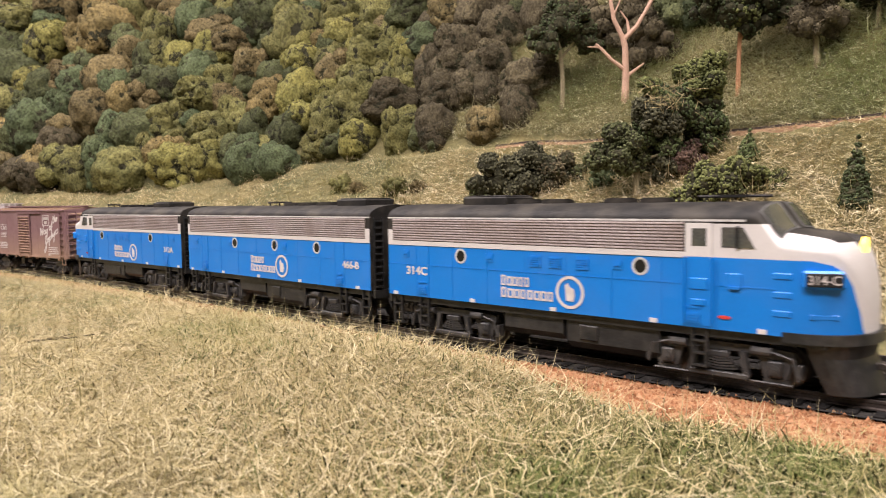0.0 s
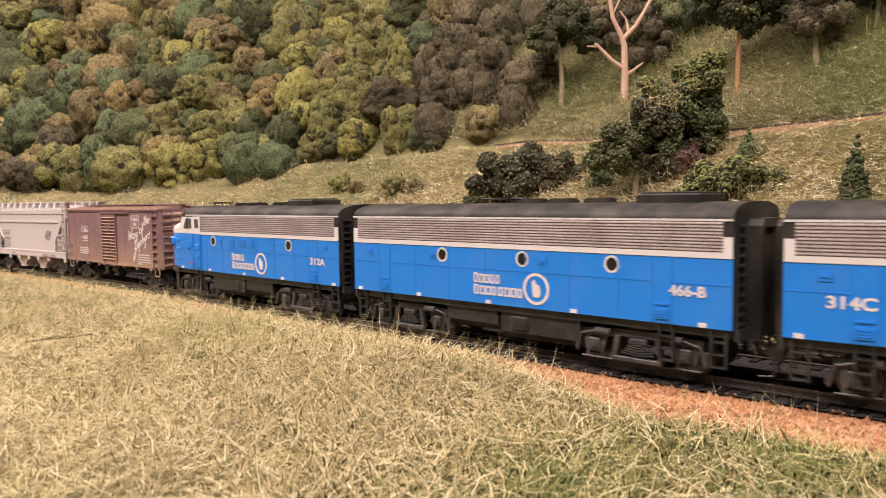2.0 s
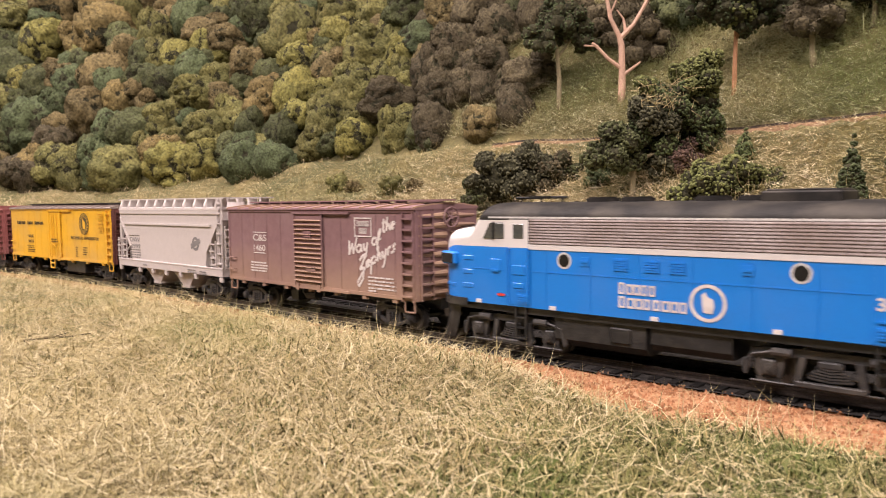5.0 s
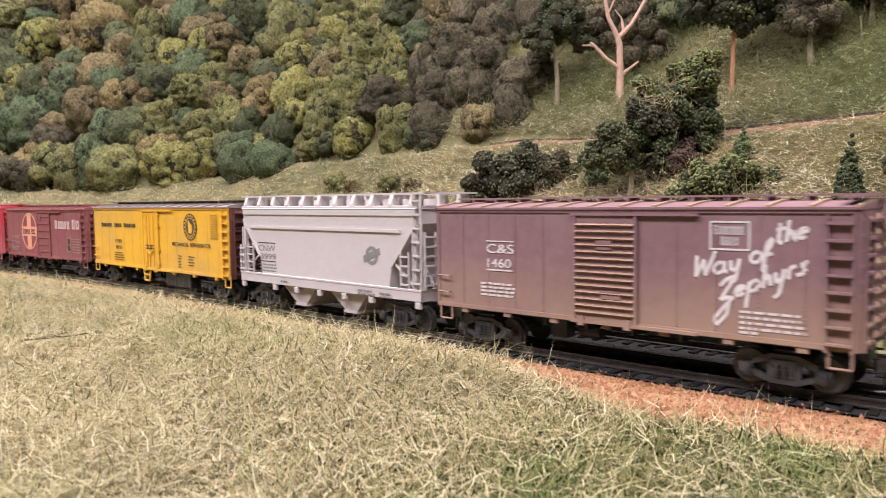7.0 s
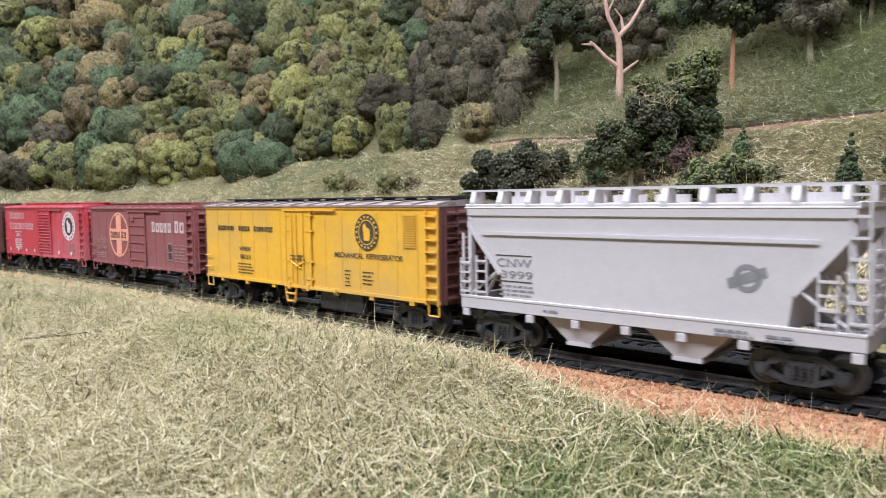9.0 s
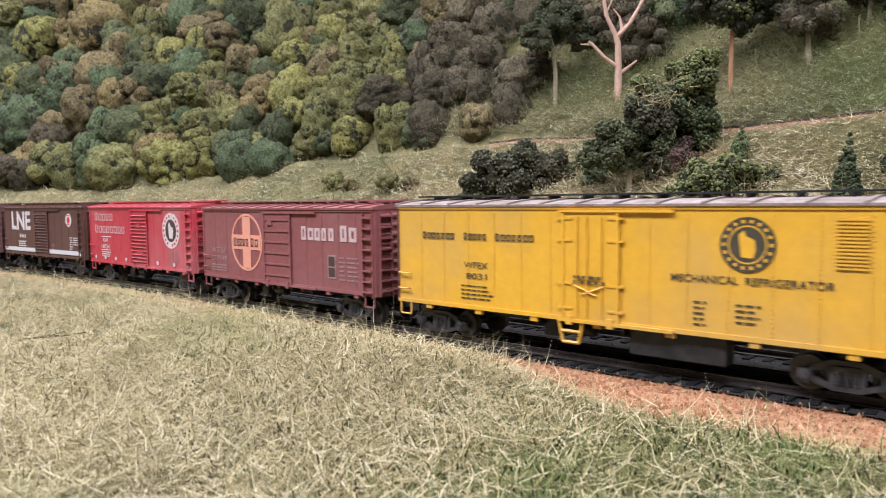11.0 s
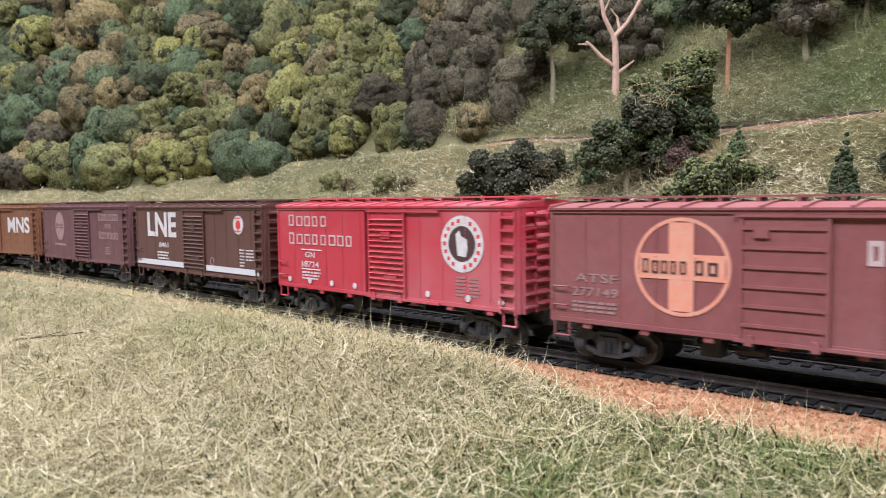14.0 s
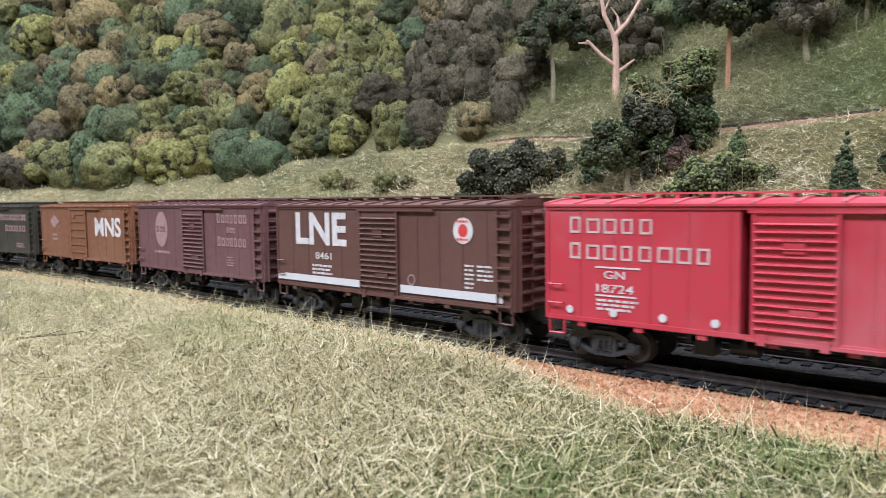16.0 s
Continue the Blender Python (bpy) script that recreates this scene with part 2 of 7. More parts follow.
def land(x, y):
    """Height of the ground, in millimetres over the rail."""
    x, y = np.asarray(x, float), np.asarray(y, float)
    d = behind(x, y)
    az = np.degrees(np.arctan2(-(x - EYE[0]), y - EYE[1]))
    r = np.hypot(x - EYE[0], y - EYE[1])
    rb, zb = np.interp(az, BASE_AZ, BASE_R), np.interp(az, BASE_AZ, BASE_Z)
    q = np.clip((r - 0.62 * rb) / (0.38 * rb), 0, 1)
    field = -7 + (zb + 7) * q ** 1.25 * (1 - 0.12 * np.sin(q * 3.1416))
    ledge = 22.0
    hill = np.minimum(np.where(r > rb + ledge, (r - rb - ledge) * 0.92, 0.0), 470.0)
    back = (field + hill) * ease((d - 60) / 25) + -7 * (1 - ease((d - 60) / 25))
    back = back + ease((d - 90) / 60) * (2.2 * np.sin(x * 0.021 + 1.3) * np.sin(y * 0.027) + 1.2 * np.sin(x * 0.06 + y * 0.05))
    bank = 6.5 * ease((-108 - x) / 60) * ease((-22 - d) / 24) * (1 - 0.5 * ease((-75 - d) / 80))
    front = -6.5 + bank + ease((-40 - d) / 40) * (1.2 * np.sin(x * 0.045) * np.sin(y * 0.05 + 0.6) + 0.6 * np.sin(x * 0.11 + y * 0.09))
    bed = np.full_like(d, -7.0)
    return np.where(d > 58, back, np.where(d < -18, front, bed))


# ---- the ground ----
def sheet(name, xs, ys, mat, height):
    gx, gy = np.meshgrid(xs, ys, indexing="ij")
    gz = height(gx, gy)
    co = np.stack([gx, gy, gz], -1).reshape(-1, 3) * MM
    nx, ny = gx.shape
    i = np.arange((nx - 1) * ny).reshape(nx - 1, ny)[:, :-1].ravel()
    quads = np.stack([i, i + ny, i + ny + 1, i + 1], 1)
    me = bpy.data.meshes.new(name)
    me.from_pydata(co.tolist(), [], quads.tolist())
    me.materials.append(mat)
    for p in me.polygons:
        p.use_smooth = True
    return new(name, me)


SOIL = material("grassy_scenic_base", (0.15, 0.125, 0.055), 0.95, second=(0.08, 0.08, 0.034), scale=22.0, amount=0.9, bump=1.0, fine=420.0,
                grime=((0.05, 0.055, 0.03), 70.0, 0.5))
xs = np.concatenate([np.arange(-2425, -700, 25.0), np.arange(-700, 60, 5.0), np.arange(60, 700, 20.0), np.arange(700, 1651, 50.0)])
ys = np.concatenate([np.arange(-700, -260, 40.0), np.arange(-260, 120, 4.0), np.arange(120, 500, 9.0), np.arange(500, 1301, 25.0)])
tagged(sheet("ground", xs, ys, SOIL, land), "rolling scenic ground of a model railway, grassy valley and hillside", "ground", kind="structure")


def strip(name, off0, off1, z0, z1, mat, s0=-1100.0, s1=420.0, step=4.0, rough=0.35, cols=12):
    """A band of loose ground along the track."""
    rng = np.random.default_rng(int(abs(off0) * 7 + abs(off1)))
    verts, faces = [], []
    n = int((s1 - s0) / step) + 1
    for i in range(n):
        for j in range(cols + 1):
            k = j / cols
            x, y = on_line(s0 + i * step, off0 + (off1 - off0) * k)
            edge = 0.0 if j in (0, cols) else 1.0
            verts.append((x * MM, y * MM, (z0 + (z1 - z0) * k + rough * edge * rng.uniform(-1, 1)) * MM))
    for i in range(n - 1):
        for j in range(cols):
            a = i * (cols + 1) + j
            faces.append((a, a + cols + 1, a + cols + 2, a + 1))
    me = bpy.data.meshes.new(name)
    me.from_pydata(verts, [], faces)
    me.materials.append(mat)
    return new(name, me)


tagged(strip("trackbed", -16.5, 58, -2.9, -2.9, CINDER, cols=24), "black cinder ballast of a double track bed", "ballast", kind="structure")
tagged(strip("trackbed_shoulder", -42.0, -15.5, -6.9, -3.6, ORANGE, cols=10), "orange-brown earth shoulder beside the ties", "earth", kind="structure")
tagged(strip("trackbed_slope", 57, 84, -3.4, -8.5, CINDER, cols=6), "black cinder slope behind the double track", "ballast", kind="structure")


def pebbles(name, count, s0, s1, o0, o1, z0, z1, size, mat, seed, label):
    """Loose grains, each a small uneven tetrahedron."""
    rng = np.random.default_rng(seed)
    s = rng.uniform(s0, s1, count)
    o = rng.uniform(o0, o1, count)
    h = np.array([heading(v) for v in s])
    x = np.interp(s, LINE_S, LINE_X) - np.sin(h) * o
    y = np.interp(s, LINE_S, LINE_Y) + np.cos(h) * o
    z = z0 + (z1 - z0) * (o - o0) / (o1 - o0)
    c = np.stack([x, y, z], 1)
    base = np.array([(1, 0, -0.4), (-0.6, 0.9, -0.4), (-0.6, -0.9, -0.4), (0, 0, 0.8)])
    r = size * rng.uniform(0.5, 1.3, (count, 1, 1))
    v = (c[:, None, :] + base[None] * r + rng.uniform(-0.35, 0.35, (count, 4, 3)) * r) * MM
    f = np.array([(0, 1, 3), (1, 2, 3), (2, 0, 3), (0, 2, 1)])[None] + 4 * np.arange(count)[:, None, None]
    me = bpy.data.meshes.new(name)
    me.from_pydata(v.reshape(-1, 3).tolist(), [], f.reshape(-1, 3).tolist())
    me.materials.append(mat)
    tagged(new(name, me), label, "ballast", kind="stuff")


pebbles("ballast_stones", 26000, -760, 60, 12, 60, -3.3, -3.3, 0.55, STONE, 3, "loose black ballast grains between two tracks")
pebbles("earth_grains", 16000, -420, 40, -40, -15.5, -6.7, -3.5, 0.45, GRAIN, 4, "loose orange grains of earth beside the ties")
pebbles("earth_lumps", 2600, -420, 40, -40, -14.5, -6.4, -3.2, 0.95, GRAIN, 5, "larger orange crumbs of earth beside the ties")


def railway(off, s0, s1, label):
    """Rails as parts and every tie a piece."""
    track = tagged(new("track"), label, "track", group="tracks", kind="structure")
    for side in (-1, 1):
        bm = bmesh.new()
        prof = [(-1.1, -2.4), (1.1, -2.4), (1.1, -2.1), (0.25, -1.8), (0.25, -0.8), (0.5, -0.65), (0.5, 0.0), (-0.5, 0.0), (-0.5, -0.65), (-0.25, -0.8), (-0.25, -1.8), (-1.1, -2.1)]
        prev = None
        s = s0
        while s <= s1:
            ring = [bm.verts.new((*on_line(s, off + side * 8.6 + p[0]), p[1])) for p in prof]
            if prev:
                for i in range(len(prof)):
                    bm.faces.new((prev[i], prev[(i + 1) % len(prof)], ring[(i + 1) % len(prof)], ring[i]))
            prev = ring
            s += 10
        part("rail", bm, RAIL, track)
    me = finish("tie", boxes((-1.3, 1.3, -15.2, 15.2, -4.2, -2.4), bevel=0.15), TIE)
    near = int((40 - -740) / 6.6)
    for i in range(near):
        s = -740 + i * 6.6
        ob = new("tie", me)
        ob.parent = track
        x, y = on_line(s, off)
        ob.matrix_basis = pose(x * MM, y * MM, 0, 0, 0, math.degrees(heading(s)) + random.uniform(-0.8, 0.8))
    bm = bmesh.new()
    for a, b in ((s0, -741), (41, s1)):
        s = a
        while s < b:
            x, y = on_line(s, off)
            box(bm, x - 1.3, x + 1.3, y - 15.2, y + 15.2, -4.2, -2.4)
            s += 6.6
    far = part("far_ties", bm, TIE, track)
    far["kind"] = "stuff"


railway(0.0, -2390.0, 1590.0, "black flexible model track on black ties")
railway(45.0, -1100.0, 420.0, "second black model track beside the first")

# ---- the room that closes the place ----
PLASTER = material("plain_wall_paint", (0.22, 0.20, 0.175), 0.8, second=(0.19, 0.17, 0.15), scale=3.0, amount=0.4, bump=0.2, fine=60.0)
CARPET = material("grey_carpet", (0.16, 0.15, 0.14), 0.95, second=(0.11, 0.105, 0.10), scale=8.0, bump=0.5, fine=200.0)


def slab(name, x0, x1, y0, y1, z0, z1, mat, label, category):
    tagged(part(name, boxes((x0, x1, y0, y1, z0, z1)), mat), label, category, kind="structure")


slab("floor", -2450, 1680, -2600, 1330, -1150, -1100, CARPET, "grey carpet floor of the layout room", "floor")
slab("ceiling", -2450, 1680, -2600, 1330, 1300, 1350, PLASTER, "plain tan ceiling of the layout room", "ceiling")
slab("wall_north", -2450, 1680, 1296, 1396, -1150, 1350, PLASTER, "plain tan painted wall behind the layout", "wall")
slab("wall_south", -2450, 1680, -2700, -2600, -1150, 1350, PLASTER, "plain tan painted wall of the layout room", "wall")
slab("wall_west", -2520, -2420, -2600, 1296, -1150, 1350, PLASTER, "plain tan painted wall of the layout room", "wall")
slab("wall_east", 1648, 1748, -2600, 1296, -1150, 1350, PLASTER, "plain tan painted wall of the layout room", "wall")
slab("layout_fascia", -2420, 1648, -718, -698, -1100, -4, PLASTER, "plain painted board that closes the layout's front", "fascia")


# ---- the train: shared pieces ----
TRAIN, AXLES = [], []
SHARED = {}


def shared(name, mat, build, key=None):
    key = key or name
    if key not in SHARED:
        bm = bmesh.new()
        build(bm)
        SHARED[key] = finish(name, bm, mat)
    return SHARED[key]


def piece(name, mesh, parent, m=None, label=""):
    ob = new(name, mesh)
    ob.parent = parent
    if m:
        ob.matrix_basis = m
    if label:
        ob["label"] = label
    return ob


def wheelset_shape(r, half):
    def build(bm):
        rod(bm, (0, -half - 2, 0), (0, half + 2, 0), 0.9, 8)
        for s in (-1, 1):
            y = s * half
            prism(bm, disc_outline(0, 0, r, n=26), y - 1.1, y + 1.1)
            prism(bm, disc_outline(0, 0, r + 0.6, n=26), y - s * 1.1 - 0.25, y - s * 1.1 + 0.25)
            prism(bm, disc_outline(0, 0, r * 0.42, n=12), y + s * 0.9, y + s * 1.6)
            for k in range(26):
                a, b = 2 * math.pi * k / 26, 2 * math.pi * (k + 1) / 26
                prism(bm, [(r * 0.97 * math.cos(a), r * 0.97 * math.sin(a)), (r * 0.97 * math.cos(b), r * 0.97 * math.sin(b)), (r * 0.8 * math.cos(b), r * 0.8 * math.sin(b)), (r * 0.8 * math.cos(a), r * 0.8 * math.sin(a))], y + s * 0.9, y + s * 1.5)
            for k in range(4):
                a = k * math.pi / 2
                rod(bm, (0.62 * r * math.cos(a), y + s * 1.0, 0.62 * r * math.sin(a)), (0.62 * r * math.cos(a), y + s * 1.35, 0.62 * r * math.sin(a)), 0.5, 6)
    return build


def freight_frame(bm):
    """One cast side frame with its spring group and journal boxes."""
    for s in (-1, 1):
        prism(bm, [(s * 13.8, 6.6), (s * 13.8, 3.6), (s * 9.4, 3.6), (s * 9.4, 7.2)], -0.9, 0.9)
        prism(bm, [(s * 10, 8.0), (s * 10, 6.2), (s * 4.2, 8.0), (s * 4.2, 10.0)], -0.8, 0.8)
        prism(bm, [(s * 10, 5.0), (s * 10, 3.4), (s * 4.0, 1.5), (s * 4.0, 3.0)], -0.8, 0.8)
        prism(bm, [(s * 5.0, 9.8), (s * 3.4, 9.8), (s * 3.4, 1.8), (s * 5.0, 1.8)], -0.7, 0.7)
        rod(bm, (s * 11.4, -1.9, 5.0), (s * 11.4, 0.9, 5.0), 1.9, 10)
        rod(bm, (s * 11.4, -2.2, 5.0), (s * 11.4, -1.8, 5.0), 1.2, 8)
    box(bm, -4.2, 4.2, -0.8, 0.8, 8.6, 10.0)
    box(bm, -4.2, 4.2, -0.9, 0.9, 1.5, 2.9)
    for x in (-2.4, 0, 2.4):
        rod(bm, (x, -0.3, 2.8), (x, -0.3, 7.0), 0.95, 8)
        for z in (3.4, 4.4, 5.4, 6.4):
            rod(bm, (x, -0.3, z), (x, -0.3, z + 0.35), 1.2, 8)
    box(bm, -3.6, 3.6, -1.2, 0.6, 7.0, 8.4)
    bmesh.ops.scale(bm, vec=(0.877, 1, 0.96), verts=bm.verts[:])


DIESEL_AXLE = 15.5


def blomberg_frame(bm):
    """One side frame of a two-axle diesel truck: arched beam, pedestals, journal boxes, swing hangers and leaf spring."""
    ax = DIESEL_AXLE
    prism(bm, [(-20.4, 11.0), (-20.4, 8.6), (-11, 8.6), (-8.4, 9.6), (8.4, 9.6), (11, 8.6), (20.4, 8.6), (20.4, 11.0), (10, 11.8), (-10, 11.8)], -0.8, 0.8)
    for s in (-1, 1):
        prism(bm, [(s * (ax + 4.4), 9.0), (s * (ax + 3.0), 3.4), (s * (ax + 1.9), 3.0), (s * (ax + 1.9), 8.8)], -0.9, 0.9)
        prism(bm, [(s * (ax - 4.4), 9.0), (s * (ax - 3.0), 3.4), (s * (ax - 1.9), 3.0), (s * (ax - 1.9), 8.8)], -0.9, 0.9)
        box(bm, s * ax - 1.9, s * ax + 1.9, -2.0, 0.6, 3.9, 8.2, bevel=0.4)
        rod(bm, (s * ax, -2.6, 5.9), (s * ax, -1.9, 5.9), 1.35, 10)
        rod(bm, (s * ax, -3.0, 5.9), (s * ax, -2.5, 5.9), 0.6, 8)
        box(bm, s * ax - 3.3, s * ax + 3.3, -0.7, 0.7, 2.2, 3.1)
        prism(bm, [(s * 7.6, 9.8), (s * 5.9, 9.8), (s * 7.2, 3.0), (s * 8.9, 3.0)], -2.0, -0.6)
        rod(bm, (s * 8.0, -2.3, 3.4), (s * 8.0, -0.4, 3.4), 1.0, 8)
        rod(bm, (s * 9.4, -1.5, 10.6), (s * 14.6, -1.5, 10.6), 1.25, 10)
        rod(bm, (s * 14.6, -1.5, 10.6), (s * 20.0, -1.6, 9.2), 0.4, 6)
        rod(bm, (s * 20.0, -1.6, 9.6), (s * 21.6, -1.6, 3.6), 0.5, 6)
        box(bm, s * 21.8 - 0.6, s * 21.8 + 0.6, -1.8, 1.2, 4.0, 8.0, bevel=0.2)
    box(bm, -8.4, 8.4, -2.6, -0.6, 2.0, 3.6, bevel=0.3)
    for k in range(5):
        w = 5.4 - 0.7 * k
        z = 4.0 + 0.75 * k
        prism(bm, [(-w, z + 0.5), (0, z), (w, z + 0.5), (w, z + 0.95), (0, z + 0.5), (-w, z + 0.95)], -1.8, -0.3)
    box(bm, -3.0, 3.0, -2.0, -0.3, 7.6, 9.4, bevel=0.3)
    rod(bm, (-20, -1.2, 2.0), (20, -1.2, 2.0), 0.35, 6)


def truck(parent, x, diesel=False):
    if diesel:
        t = piece("truck", shared("truck", FRAME, lambda bm: (box(bm, -17, 17, -7.4, 7.4, 7, 10.5), box(bm, -4, 4, -13, 13, 9.6, 13.5)), "truck_diesel"), parent, pose(x * MM, 0, 0), "black diesel locomotive truck")
        frame_mesh, axle, r, half, fy = shared("side_frame", TRUCK_METAL, blomberg_frame, "frame_diesel"), DIESEL_AXLE, 5.85, 8.9, 13.6
    else:
        t = piece("truck", shared("truck", FRAME, lambda bm: (box(bm, -3.2, 3.2, -11, 11, 6.5, 10.5), box(bm, -9, 9, -2, 2, 7.2, 8.8)), "truck_freight"), parent, pose(x * MM, 0, 0), "black freight car truck")
        frame_mesh, axle, r, half, fy = shared("side_frame", TRUCK_METAL, freight_frame, "frame_freight"), 10.0, 4.85, 8.9, 12.6
    for s in (-1, 1):
        piece("side_frame", frame_mesh, t, pose(0, s * fy * MM, 0, 0, 0, 0 if s < 0 else 180))
    for s in (-1, 1):
        w = piece("wheelset", shared("wheelset", WHEEL, wheelset_shape(r, half), "wheelset_%s" % diesel), t, pose(s * axle * MM, 0, r * MM))
        AXLES.append((w, s * axle, r))


def coupler(parent, x, sign):
    def build(bm):
        box(bm, 0, 6.5, -1.0, 1.0, 6.6, 8.4, bevel=0.2)
        prism(bm, [(6, -2.1), (9.2, -2.1), (9.6, -0.9), (7.6, -0.2), (7.8, 1.0), (9.0, 1.4), (8.4, 2.3), (6, 1.6)], 6.0, 9.0, "z")
        rod(bm, (6.6, -1.8, 6.6), (7.0, -3.0, 1.2), 0.28, 6)
        rod(bm, (7.0, -3.0, 1.2), (3.2, -4.2, 1.0), 0.28, 6)
    piece("coupler", shared("coupler", STEEL, build), parent, pose(x * MM, 0, 0, 0, 0, 0 if sign > 0 else 180), "dull steel knuckle coupler")


def ladder(parent, x, y, z0, z1, width, rungs, mat, along="x", deep=0.9, name="ladder"):
    """Two stiles and their rungs, along a side (x) or an end (y)."""
    bm = bmesh.new()
    w = width / 2
    if along == "x":
        for s in (-1, 1):
            box(bm, x + s * w - 0.3, x + s * w + 0.3, min(y, y + deep), max(y, y + deep), z0, z1)
        for i in range(rungs):
            z = z0 + (z1 - z0) * (i + 0.5) / rungs
            box(bm, x - w, x + w, min(y + deep * 0.4, y + deep * 1.5), max(y + deep * 0.4, y + deep * 1.5), z - 0.35, z + 0.35)
    else:
        for s in (-1, 1):
            box(bm, min(x, x + deep), max(x, x + deep), y + s * w - 0.3, y + s * w + 0.3, z0, z1)
        for i in range(rungs):
            z = z0 + (z1 - z0) * (i + 0.5) / rungs
            box(bm, min(x + deep * 0.4, x + deep * 1.5), max(x + deep * 0.4, x + deep * 1.5), y - w, y + w, z - 0.35, z + 0.35)
    return part(name, bm, mat, parent)


# ---- lettering on the camera's side of a car ----
def words(parent, text, x, z, height, width, y, mat, name="lettering", bold=0.006):
    """Real characters, their left edge at x and foot at z, fitted to a width."""
    cu = bpy.data.curves.new(name, "FONT")
    cu.body = text
    cu.extrude = 0.02
    cu.offset = bold
    tmp = bpy.data.objects.new(name, cu)
    scene.collection.objects.link(tmp)
    me = bpy.data.meshes.new_from_object(tmp.evaluated_get(bpy.context.evaluated_depsgraph_get()))
    bpy.data.objects.remove(tmp)
    co = np.array([v.co[:] for v in me.vertices])
    lo, hi = co.min(0), co.max(0)
    fx, fz = width / (hi[0] - lo[0]), height / (hi[1] - lo[1])
    for v in me.vertices:
        a, b, c = v.co
        v.co = ((x + (a - lo[0]) * fx) * MM, (y - 0.06 - c * 2) * MM, (z + (b - lo[1]) * fz) * MM)
    me.materials.clear()
    me.materials.append(mat)
    ob = new(name, me)
    ob.parent = parent
    return ob


def marks(parent, x, z, height, width, count, y, mat, gap=0.24, name="lettering", fine=1.0):
    """A line of plain open frames for a name, or of small solid bars for writing too small to read."""
    bm = bmesh.new()
    step = width / count
    for i in range(count):
        w = step * (1 - gap) * (0.86, 1.0, 0.94, 0.8)[i % 4]
        x0 = x + i * step
        h = height * (1.0 if i else 1.12) if height > 1.5 else height
        if height < 1.5:
            box(bm, x0, x0 + w, y - 0.1, y + 0.05, z, z + h)
            continue
        t = min(w * 0.29, h * 0.2) * fine
        for q in ((x0, x0 + t, z, z + h), (x0 + w - t, x0 + w, z, z + h), (x0 + t, x0 + w - t, z, z + t), (x0 + t, x0 + w - t, z + h - t, z + h)):
            box(bm, q[0], q[1], y - 0.1, y + 0.05, q[2], q[3])
    return part(name, bm, mat, parent)


def small_print(parent, x, z, rows, width, y, mat, step=1.35, height=0.7):
    bm = bmesh.new()
    rng = random.Random(int(x * 10 + z * 100) + rows)
    for i in range(rows):
        a = x
        end = x + width * rng.uniform(0.75, 1.0)
        while a < end:
            w = rng.uniform(1.2, 3.4)
            box(bm, a, min(a + w, end), y - 0.08, y + 0.05, z - i * step, z - i * step + height)
            a += w + 0.6
    return part("lettering", bm, mat, parent)


def ring(parent, x, z, r0, r1, y, mat, name="emblem_ring", label=""):
    bm = bmesh.new()
    a, b = disc_outline(x, z, r0, n=36), disc_outline(x, z, r1, n=36)
    va = [bm.verts.new((p[0], y - 0.1, p[1])) for p in a]
    vb = [bm.verts.new((p[0], y - 0.1, p[1])) for p in b]
    for i in range(36):
        bm.faces.new((va[i], va[(i + 1) % 36], vb[(i + 1) % 36], vb[i]))
    ex = bmesh.ops.extrude_face_region(bm, geom=bm.faces[:])
    bmesh.ops.translate(bm, vec=(0, 0.12, 0), verts=[v for v in ex["geom"] if isinstance(v, bmesh.types.BMVert)])
    return part(name, bm, mat, parent, label)


def plate(parent, outline, y, mat, name="emblem", thick=0.1):
    bm = bmesh.new()
    prism(bm, outline, y - thick, y + 0.05)
    return part(name, bm, mat, parent)


def emblem_blob(x, z, r):
    """A plain upright lump in place of the figure in a round emblem."""
    return [(x - 0.35 * r, z - 0.75 * r), (x + 0.35 * r, z - 0.8 * r), (x + 0.5 * r, z - 0.3 * r), (x + 0.42 * r, z + 0.3 * r), (x - 0.05 * r, z + 0.5 * r),
            (x - 0.2 * r, z + 0.85 * r), (x - 0.5 * r, z + 0.6 * r), (x - 0.45 * r, z + 0.1 * r)]


